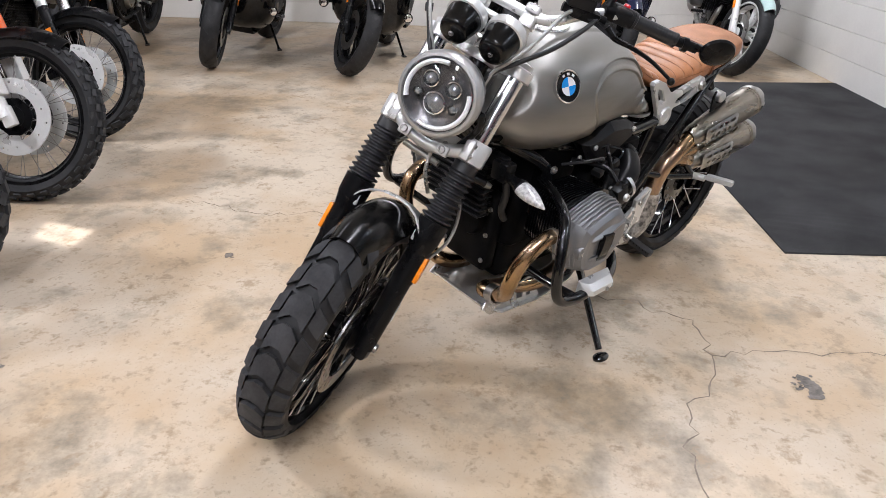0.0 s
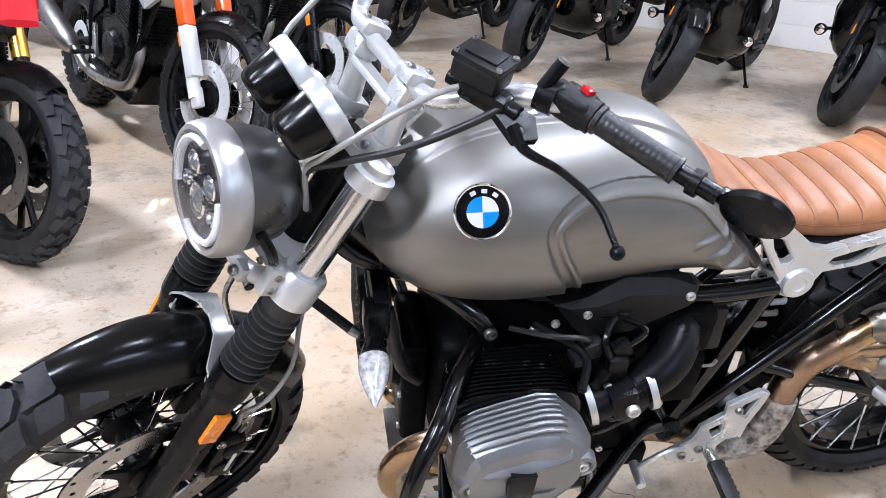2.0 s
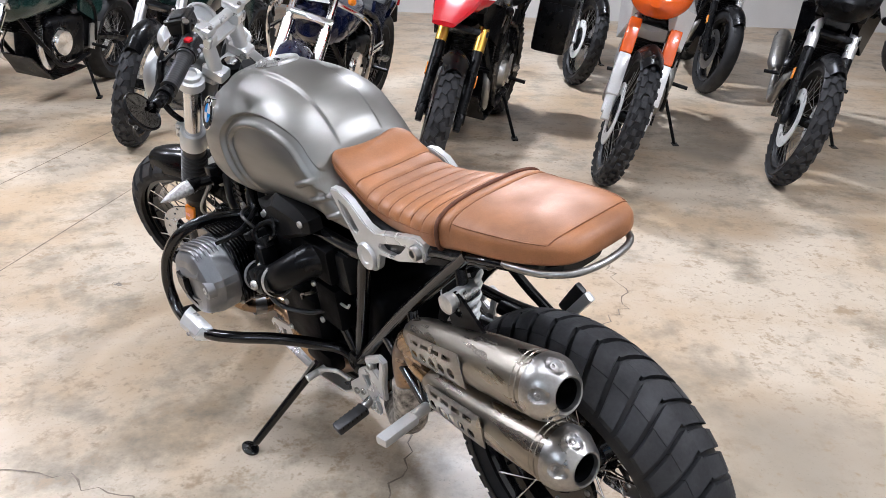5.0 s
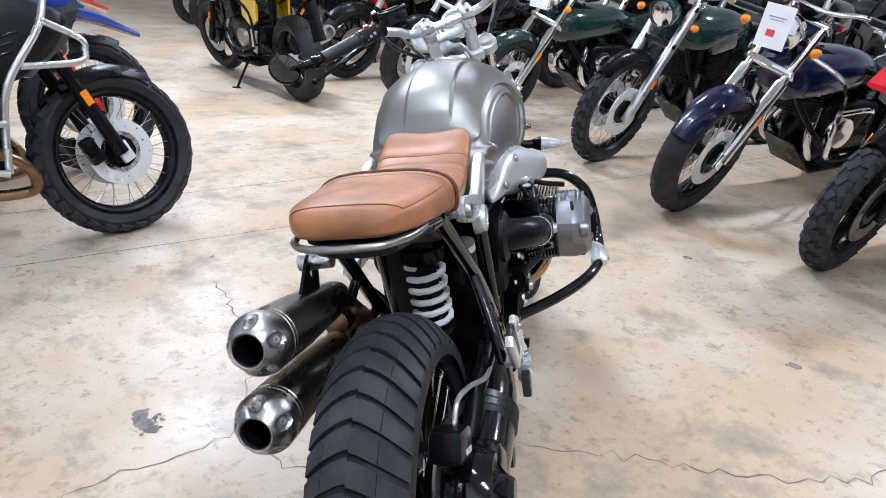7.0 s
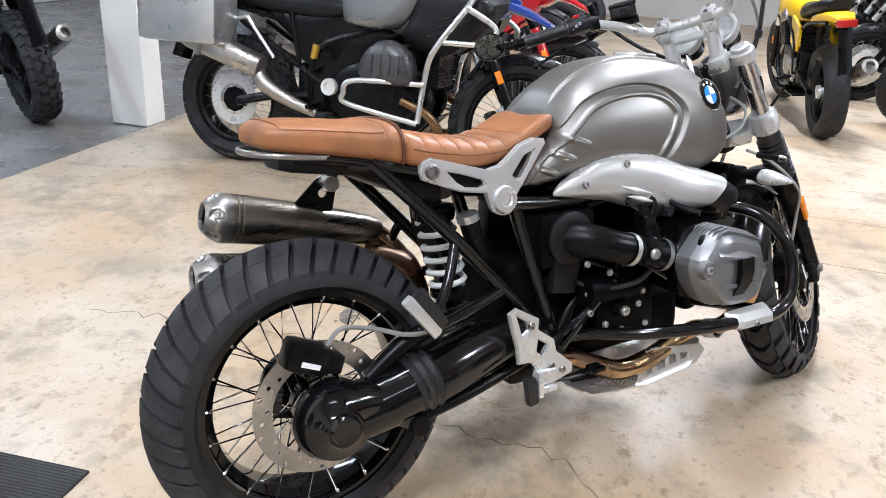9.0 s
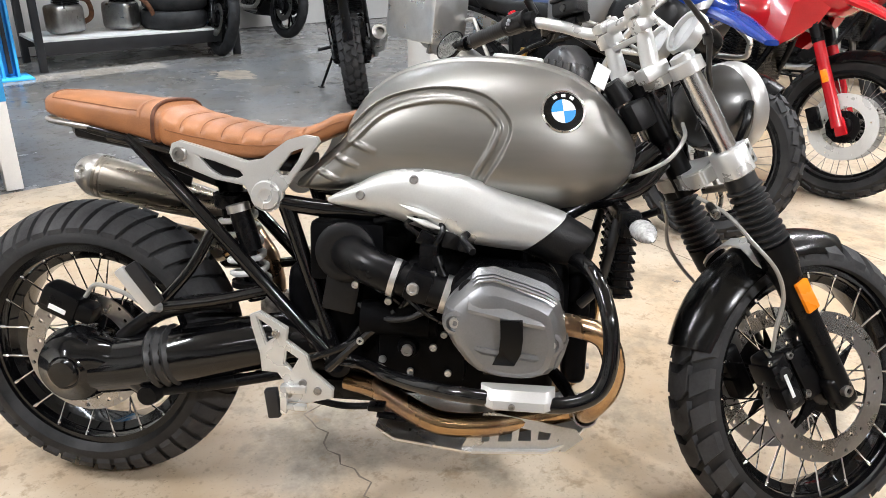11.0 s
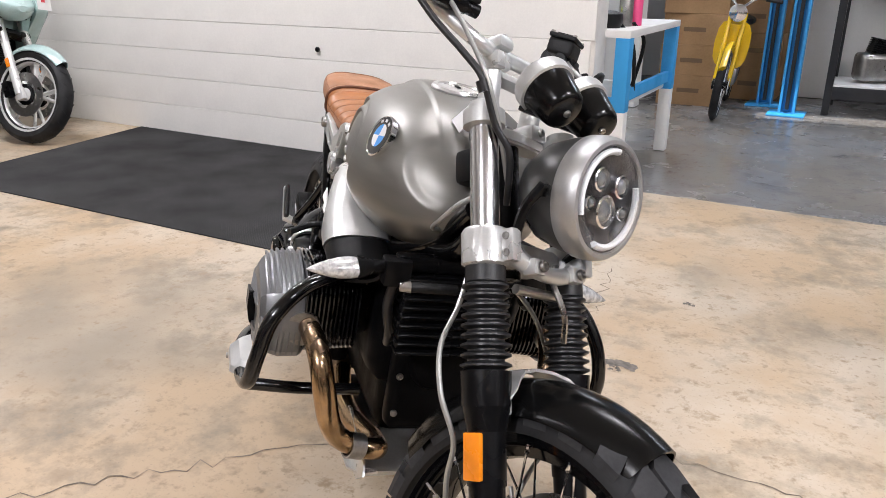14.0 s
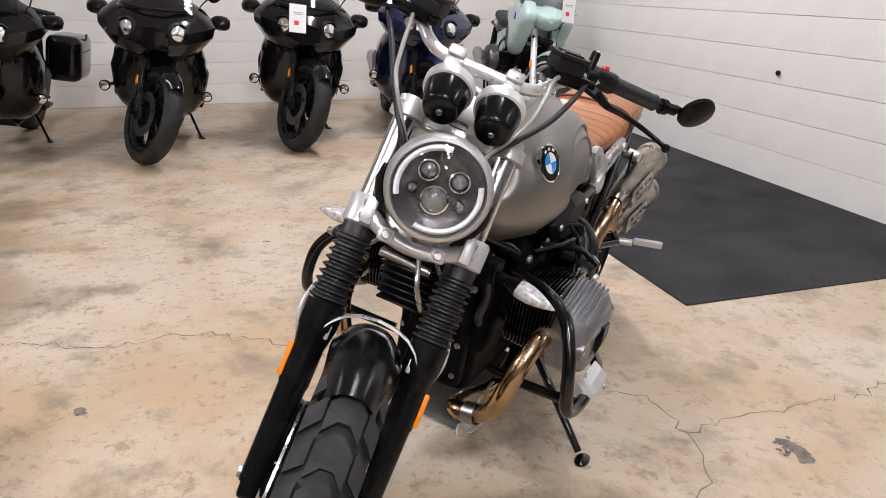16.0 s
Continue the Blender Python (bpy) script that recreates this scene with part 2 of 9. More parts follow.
def bend(line, xs):
    """Values of a table ((x, value...), ...) at xs, by smooth curves."""
    t = sorted(line)
    px = [q[0] for q in t]
    out = []
    for x in xs:
        x = min(max(x, px[0]), px[-1])
        i = min(max(0, int(np.searchsorted(px, x)) - 1), len(t) - 2)
        u = (x - px[i]) / (px[i + 1] - px[i])
        row = []
        for k in range(1, len(t[0])):
            p0 = t[max(i - 1, 0)]
            p1, p2 = t[i], t[i + 1]
            p3 = t[min(i + 2, len(t) - 1)]
            h = p2[0] - p1[0]
            m1 = (p2[k] - p0[k]) / max(p2[0] - p0[0], 1e-9) * h
            m2 = (p3[k] - p1[k]) / max(p3[0] - p1[0], 1e-9) * h
            row.append((2 * u ** 3 - 3 * u * u + 1) * p1[k] + (u ** 3 - 2 * u * u + u) * m1 + (3 * u * u - 2 * u ** 3) * p2[k] + (u ** 3 - u * u) * m2)
        out.append(row)
    return out


def plate(outline, thick, holes=(), bevel=0.0):
    """A flat plate in the XZ plane, thick along Y, with holes through it."""
    bm = bmesh.new()
    es = []
    for loop in (outline, *holes):
        vs = [bm.verts.new(V(x, -thick / 2, z)) for x, z in loop]
        es += [bm.edges.new((vs[i], vs[(i + 1) % len(vs)])) for i in range(len(vs))]
    bmesh.ops.triangle_fill(bm, use_beauty=True, edges=es)
    got = bmesh.ops.extrude_face_region(bm, geom=bm.faces[:])
    bmesh.ops.translate(bm, vec=(0, thick, 0), verts=[g for g in got["geom"] if isinstance(g, bmesh.types.BMVert)])
    return bm


def bulge(outline, y0, y1):
    """A rounded panel that swells from y0 to y1 over an outline in XZ."""
    loop = [(q.x, q.z) for q in smooth_path([(x, 0, z) for x, z in outline], 3, True)]
    cx, cz = sum(q[0] for q in loop) / len(loop), sum(q[1] for q in loop) / len(loop)
    rings = []
    for k, u in ((1.0, 0.0), (1.0, 0.45), (0.97, 0.68), (0.90, 0.84), (0.75, 0.94), (0.5, 0.99), (0.2, 1.0)):
        rings.append([(cx + (x - cx) * k, y0 + (y1 - y0) * u, cz + (z - cz) * k) for x, z in loop])
    return loft(rings)


def ring2(cx, cz, r, n=14):
    return [(cx + r * math.cos(k * math.tau / n), cz + r * math.sin(k * math.tau / n)) for k in range(n)]


def superring(x, cy, cz, hw, up, dn, n=20, p=2.4):
    """One cross-section across X: half width, height above and below its middle, squareness p."""
    out = []
    for k in range(n):
        a = k * math.tau / n
        c, s = math.cos(a), math.sin(a)
        y = math.copysign(abs(c) ** (2 / p), c) * hw
        z = math.copysign(abs(s) ** (2 / p), s) * (up if s > 0 else dn)
        out.append((x, cy + y, cz + z))
    return out

# ---- setting ----
def slab(name, a0, a1, b0, b1, z0, z1, mat, label, category):
    ob = part(name, box((a1 - a0, b1 - b0, z1 - z0)), mat, m=R @ pose((a0 + a1) / 2, (b0 + b1) / 2, (z0 + z1) / 2))
    return tagged(ob, label, category, kind="structure")


WB = 2.19   # face of the block wall
WA = -5.75  # face of the wall behind the parked row
WEND = 0.16
H = 4.2
floor = slab("floor", -6.2, 13, -9.2, 2.33, -0.2, 0, FLOOR, "worn tan concrete floor with cracks and stains", "floor")
floor_2 = slab("floor_workshop", -6.2, 13, 2.337, 8.2, -0.2, -0.006, FLOOR_B, "grey concrete floor of the workshop beyond the wall", "floor")
def ceiling_plate():
    """The unseen ceiling's sheet, with added openings cut back from the sun's floor patches."""
    holes = []
    for patch in SUN_PATCHES:
        q = [R.inverted() @ (V(x, y, 0) + SUN_WAY * (H / SUN_WAY.z)) for x, y in patch]
        holes.append([(p.x, -p.y) for p in q])
    bm = plate([(-6.2, 9.2), (13, 9.2), (13, -8.2), (-6.2, -8.2)], 0.03, holes)
    bm.transform(Matrix.Translation((0, 0, H + 0.015)) @ Matrix.Rotation(math.pi / 2, 4, "X"))
    return bm


ceiling = tagged(part("ceiling", ceiling_plate(), CEIL, m=R.copy()), "plain pale ceiling over the showroom", "ceiling", kind="structure")
wall_n = slab("wall_north", WA - 0.2, WEND, WB + 0.012, WB + 0.19, 0, H, MORTAR, "white painted concrete block wall", "wall")
wall_w = slab("wall_west", WA - 0.2, WA - 0.012, -9.2, WB, 0, H, MORTAR, "off-white painted concrete block wall behind the motorcycles", "wall")
slab("wall_south", WA, 13, -9.2, -9.0, 0, H, GREY_WALL, "grey painted wall at the end of the showroom", "wall")
slab("wall_east", 12.8, 13, -9.0, 8.0, 0, H, GREY_WALL, "grey painted wall at the end of the showroom", "wall")
slab("wall_workshop_end", WA, 13, 7.4, 7.6, 0, H, GREY_WALL, "pale wall at the back of the workshop", "wall")
slab("wall_workshop_side", WA - 0.2, WA, WB + 0.2, 8.0, 0, H, GREY_WALL, "pale side wall of the workshop", "wall")
slab("wall_column", 2.74, 2.92, 2.34, 2.58, 0, H, WHITE_WALL, "white painted column beside the wide opening", "column")


def blocks(wall, along_a, fixed, lo, hi, courses, rnd):
    """Courses of painted blocks, each a piece of its own on one shared mesh."""
    bl, bh = 0.406, 0.203
    me = None
    for j in range(courses):
        x = lo - (0.203 if j % 2 else 0.0)
        while x < hi:
            x0, x1 = max(x, lo), min(x + bl, hi)
            x += bl
            if x1 - x0 < 0.03:
                continue
            if me is None:
                me = part("block", box((1, 1, 1)), WHITE_WALL, wall).data
                hz, ch = bh / 2 - 0.0012, 0.0022
                bm = loft([[(x2, y2, z2) for y2, z2 in ((-0.015, -hz + ch), (-0.015 + ch * 0.7, -hz), (0.015, -hz), (0.015, hz), (-0.015 + ch * 0.7, hz), (-0.015, hz - ch))] for x2 in (-bl / 2, bl / 2)])
                bm.to_mesh(me)
                bm.free()
                ob = bpy.data.objects[wall.name].children[-1]
            else:
                ob = new("block", me)
                ob.parent = wall
            f = (x1 - x0) / bl
            mid, z = (x0 + x1) / 2, (j + 0.5) * bh
            d = 0.013 + rnd.uniform(-0.00012, 0.00012)
            w = R @ (pose(mid, fixed + d, z) if along_a else pose(fixed - d, mid, z, 0, 0, 90)) @ Matrix.Diagonal((f, 1, 1, 1))
            ob.matrix_basis = wall.matrix_basis.inverted() @ w


def strip(name, pts, width, mat, parent, z=0.0012, rnd=None):
    """A thin flat line that lies on the floor."""
    bm = bmesh.new()
    prev = None
    for i, p in enumerate(pts):
        d = Vector(pts[min(i + 1, len(pts) - 1)]) - Vector(pts[max(i - 1, 0)])
        s = V(-d.y, d.x).normalized() * width * (rnd.uniform(0.4, 1.3) if rnd else 1) / 2
        cur = [bm.verts.new((p[0] + k * s.x, p[1] + k * s.y, z)) for k in (1, -1)]
        if prev:
            bm.faces.new((prev[0], prev[1], cur[1], cur[0]))
        prev = cur
    return part(name, bm, mat, parent, m=parent.matrix_basis.inverted() @ pose(0, 0, 0))


def jag(pts, rnd, amp=0.02, step=0.04):
    """A crack's wandering line through the points."""
    out = []
    for a, b in zip(pts, pts[1:]):
        a, b = Vector(a), Vector(b)
        n = max(2, int((b - a).length / step))
        s = V(-(b - a).y, (b - a).x).normalized()
        for k in range(n):
            out.append(a.lerp(b, k / n) + s * rnd.gauss(0, amp * 0.5) * (1 if k else 0))
    out.append(Vector(pts[-1]))
    return [(q.x, q.y) for q in out]


rnd = random.Random(4)
CRACKS = [
    [(1.30, 1.10), (1.03, 0.86), (0.96, 0.81), (0.78, 0.68), (0.66, 0.68), (0.50, 0.60)],
    [(0.50, 0.60), (0.33, 0.72), (0.10, 0.95), (-0.3, 1.25)],
    [(0.50, 0.60), (0.35, 0.45), (0.42, 0.2), (0.62, -0.05), (0.60, -0.6), (0.66, -1.01), (0.95, -1.25), (1.1, -1.6)],
]
for c in CRACKS:
    strip("crack", jag(c, rnd, 0.024, 0.03), 0.0050, CRACK, floor, rnd=rnd)
for p, q in [((2.38, 1.46), (4.6, -1.05)), ((1.68, 1.31), (3.4, -0.65))]:
    p, q = Vector(p), Vector(q)
    d = (q - p).normalized()
    strip("joint", [tuple(p - d * 1.6), tuple(p), tuple(q), tuple(q + d * 3)], 0.006, CRACK, floor)


def blot(at, r, rnd, mat=STAIN, z=0.0016):
    """A stain of small ragged specks and a patch."""
    bm = bmesh.new()
    for k in range(26):
        f = r * (0.42 if k < 5 else rnd.uniform(0.06, 0.2))
        c = V(at[0] + rnd.gauss(0, r * 0.42), at[1] + rnd.gauss(0, r * 0.42), z + k * 1e-5)
        n = 9
        bm.faces.new([bm.verts.new(c + V(math.cos(j * math.tau / n), math.sin(j * math.tau / n), 0) * f * rnd.uniform(0.5, 1.2)) for j in range(n)])
    return part("stain", bm, mat, floor, m=floor.matrix_basis.inverted())


blot((0.44, 0.845), 0.055, rnd)
blot((1.24, -0.95), 0.03, rnd)
blot((-1.5, 4.88), 0.30, rnd, TAN, -0.0045)
for q, r in (((0.1, 1.35), 0.02), ((1.9, 0.35), 0.018), ((2.1, -0.7), 0.02), ((-0.2, -1.5), 0.018), ((1.5, 1.2), 0.016)):
    blot(q, r, rnd)

# ribbed rubber mat along the block wall, its short end cut at a slant
def rubber_mat():
    t = thing("floor_mat", "black ribbed rubber mat lying along the white wall", "mat", pose(0, 0, 0), kind="")
    c = [V(-0.41, 0.41), V(-1.6, 1.53), V(-3.98, -0.80), V(-2.64, -1.82)]
    bm = bmesh.new()
    lo = [bm.verts.new((p.x, p.y, 0.0005)) for p in c]
    hi = [bm.verts.new((p.x + (0.004 if k in (1, 2) else -0.004), p.y, 0.006)) for k, p in enumerate(c)]
    bm.faces.new(hi)
    for k in range(4):
        bm.faces.new((lo[k], lo[(k + 1) % 4], hi[(k + 1) % 4], hi[k]))
    part("base", bm, MAT_RUBBER, t)
    # fine ribs across the mat
    bm = bmesh.new()
    n = 330
    for k in range(n):
        f0, f1 = (k + 0.2) / n, (k + 0.65) / n
        a0, a1 = c[0].lerp(c[3], f0), c[0].lerp(c[3], f1)
        b0, b1 = c[1].lerp(c[2], f0), c[1].lerp(c[2], f1)
        q = [bm.verts.new((p.x, p.y, z)) for p, z in ((a0, 0.0062), (b0, 0.0062), (b1, 0.0062), (a1, 0.0062), (a0.lerp(a1, 0.5), 0.0085), (b0.lerp(b1, 0.5), 0.0085))]
        bm.faces.new((q[0], q[1], q[5], q[4]))
        bm.faces.new((q[3], q[4], q[5], q[2]))
    tagged(part("ribs", bm, MAT_RUBBER, t), kind="stuff")


rubber_mat()

# ---- parked motorcycles ----
PAINT = {}


def paint(key, col, rough=0.2, metal=0.0, coat=0.6):
    if key not in PAINT:
        PAINT[key] = material(key, col, rough, metal, var=0.1, scale=5, coat=coat, rvar=0.05)
    return PAINT[key]


def knobs(r, w, n, rows, depth, block, prof, bm=None):
    """Tread blocks that stand proud of a tyre round the Y axis."""
    bm = bm or bmesh.new()
    for k in range(n):
        for j, (y, slant, wid, off) in enumerate(rows):
            a = (k + off) * math.tau / n
            rr = r - prof * (abs(y) / (w / 2)) ** 2.4
            tilt = math.degrees(math.atan(prof * 2.4 * (abs(y) / (w / 2)) ** 1.4 / (w / 2))) * (1 if y < 0 else -1)
            b = box((block * wid[0], wid[1], depth * 2), bevel=0.0)
            b.transform(Matrix.Rotation(radians(slant), 4, "Z"))
            b.transform(Matrix.Rotation(radians(tilt), 4, "X"))
            b.transform(Matrix.Translation((0, y, rr)))
            b.transform(Matrix.Rotation(a, 4, "Y"))
            me = bpy.data.meshes.new("tmp")
            b.to_mesh(me)
            b.free()
            bm.from_mesh(me)
            bpy.data.meshes.remove(me)
    return bm


def corrugated(wx, wy, n, step, inset, p=8):
    """A finned block: one skin that steps in and out as it rises."""
    rings = []
    for k in range(n):
        for z, g in ((0, inset), (0.25, inset), (0.3, 0), (0.95, 0)):
            hx, hy = wx / 2 - g, wy / 2 - g
            c = min(hx, hy) * 0.15
            rings.append([(x, y, (k + z) * step) for x, y in ((hx, hy - c), (hx - c, hy), (c - hx, hy), (-hx, hy - c), (-hx, c - hy), (c - hx, -hy), (hx - c, -hy), (hx, c - hy))])
    return loft(rings)


GOLD = material("gold_fork", (0.72, 0.45, 0.08), 0.3, 0.9, var=0.1)
TINTED = material("tinted_steel", (0.30, 0.19, 0.10), 0.35, 1.0, var=0.3, scale=8)
WHEELS = {}


def wheel(parent, m, r, w, rim, style="spoke", tread="road", rimmat=None, disc=(0.15,), discside=(1, -1), name="front_wheel", nsp=20):
    """tyre, rim, hub, spokes and brake discs; rim is the rim's radius."""
    rimmat = rimmat or BLACK
    wh = new(name)
    wh.parent = parent
    wh.matrix_basis = m
    wh.empty_display_size = 0.05
    key = (round(r, 3), round(w, 3), round(rim, 3), style, tread, nsp)
    h = w / 2
    if key not in WHEELS:
        d = 0.012 if tread == "knob" else 0.006
        cr = 0.030 if tread == "knob" else 0.034
        prof = [(rim - 0.004, -h * 0.72), (rim + 0.012, -h * 0.80), (rim + (r - rim) * 0.5, -h), (r - cr, -h * 0.93), (r - cr * 0.38, -h * 0.6), (r - d * 0.9, -h * 0.25), (r - d * 0.8, 0)]
        prof += [(a, -b) for a, b in prof[-2::-1]]
        tyre = part("tyre", lathe(prof + [(rim - 0.012, h * 0.5), (rim - 0.012, -h * 0.5)], 56, "Y", closed=True), RUBBER, wh)
        bm = bmesh.new()
        if tread == "knob":
            knobs(r - 0.004, w, 34, [(0, 0, (1, w * 0.22), 0), (w * 0.26, 12, (1, w * 0.18), 0.5), (-w * 0.26, -12, (1, w * 0.18), 0.5), (w * 0.44, 0, (1, w * 0.12), 0), (-w * 0.44, 0, (1, w * 0.12), 0)], 0.008, 0.030, 0.030, bm)
        elif tread == "block":
            knobs(r - 0.002, w, 30, [(w * 0.13, 24, (0.9, w * 0.24), 0), (-w * 0.13, -24, (0.9, w * 0.24), 0.5), (w * 0.37, 14, (1.1, w * 0.22), 0.3), (-w * 0.37, -14, (1.1, w * 0.22), 0.8)], 0.006, 0.046, 0.034, bm)
        else:
            knobs(r - 0.0055, w, 22, [(w * 0.2, 40, (0.16, w * 0.42), 0), (-w * 0.2, -40, (0.16, w * 0.42), 0.5)], 0.0022, 0.03, 0.03, bm)
        tr = tagged(part("tread", bm, TREAD if tread != "road" else RUBBER, wh), kind="stuff")
        rp = [(rim + 0.012, -h * 0.72), (rim + 0.014, -h * 0.80), (rim - 0.002, -h * 0.78), (rim - 0.010, -h * 0.5), (rim - 0.024, -h * 0.3), (rim - 0.026, 0)]
        rp += [(a, -b) for a, b in rp[-2::-1]]
        rp += [(rim - 0.006, h * 0.4), (rim - 0.014, 0), (rim - 0.006, -h * 0.4)]
        rimo = part("rim", lathe(rp, 48, "Y", closed=True), rimmat, wh)
        hub = part("hub", lathe([(0.02, -0.07), (0.045, -0.065), (0.048, -0.045), (0.03, -0.035), (0.03, 0.035), (0.048, 0.045), (0.045, 0.065), (0.02, 0.07)], 20), rimmat if style == "cast" else BLACK, wh)
        spk = []
        if style == "spoke":
            for k in range(nsp * 2):
                a = k * math.tau / (nsp * 2)
                side = 1 if k % 2 else -1
                lag = 0.42 if (k // 2) % 2 else -0.42
                p0 = V(0.045 * math.cos(a + lag), side * 0.05, 0.045 * math.sin(a + lag))
                p1 = V((rim - 0.018) * math.cos(a), side * h * 0.3, (rim - 0.018) * math.sin(a))
                if not spk:
                    first = part("spoke", lathe([(0.0016, 0), (0.0016, 0.93), (0.0028, 0.94), (0.0028, 1)], 5, "Z"), STEEL, wh)
                    spk.append((first, None))
                    o = first
                else:
                    o = again(first)
                    spk.append((o, None))
                o.matrix_basis = along(p0, p1) @ Matrix.Diagonal((1, 1, (p1 - p0).length, 1))
        else:
            n = 5 if style == "cast" else 7
            for k in range(n):
                a = k * math.tau / n
                for s in (-0.11, 0.11):
                    q = tube([V(0.03, 0, s * 0.2), V(rim * 0.5, 0.006, s * 0.55), V(rim - 0.018, 0, s * 0.9)], [0.014, 0.011, 0.012], 8, 4, flat=1.5)
                    q.transform(Matrix.Rotation(a, 4, "Y"))
                    if not spk:
                        spk.append((part("spoke", q, rimmat, wh), None))
                    else:
                        spk.append((part("spoke", q, rimmat, wh), None))
        WHEELS[key] = [o for o in (tyre, tr, rimo, hub, *[s[0] for s in spk])]
    else:
        for o in WHEELS[key]:
            c = again(o, o.matrix_basis.copy(), wh)
            if "kind" in o:
                c["kind"] = o["kind"]
            if o.data.materials and o.name.split(".")[0] in ("rim", "spoke") and style != "spoke" or o.name.startswith("rim"):
                c.material_slots[0].link = "OBJECT"
                c.material_slots[0].material = rimmat
    for s in discside:
        q = disc[0]
        n = 14
        holes = [ring2(0, 0, q * 0.62, 28)]
        bm = plate(ring2(0, 0, q, 40), 0.005, [*holes, *[ring2(q * (0.78 + 0.1 * (k % 2)) * math.cos(k * math.tau / n), q * (0.78 + 0.1 * (k % 2)) * math.sin(k * math.tau / n), 0.005, 6) for k in range(n)]])
        part("brake_disc", moved(bm, pose(0, s * 0.062, 0)), SILVER if style == "spoke" else STEEL, wh)
        part("disc_carrier", moved(lathe([(0.03, -0.004), (q * 0.5, -0.003), (q * 0.5, 0.003), (0.03, 0.004)], 10), pose(0, s * 0.058, 0)), BLACK, wh)
    return wh


def steer_matrix(wb, rake, trail, angle):
    d = V(-math.sin(radians(rake)), 0, math.cos(radians(rake)))
    p = V(wb + trail, 0, 0)
    return Matrix.Translation(p) @ Matrix.Rotation(radians(angle), 4, d) @ Matrix.Translation(-p)


def price_tag(parent, at, yaw, tilt=10, size=(0.105, 0.15)):
    t = part("price_tag", box((0.002, size[0], size[1]), (0, 0, 0)), PAPER, parent, "white printed price card", m=pose(*at, 0, tilt, yaw))
    part("print", box((0.001, size[0] * 0.28, size[1] * 0.16), (0.0018, -0.01, -0.03)), INK, t)
    part("print", box((0.001, size[0] * 0.6, 0.006), (0.0018, 0.0, 0.04)), GREY_INK, t)
    part("print", box((0.001, size[0] * 0.5, 0.004), (0.0018, 0.0, 0.028)), GREY_INK, t)


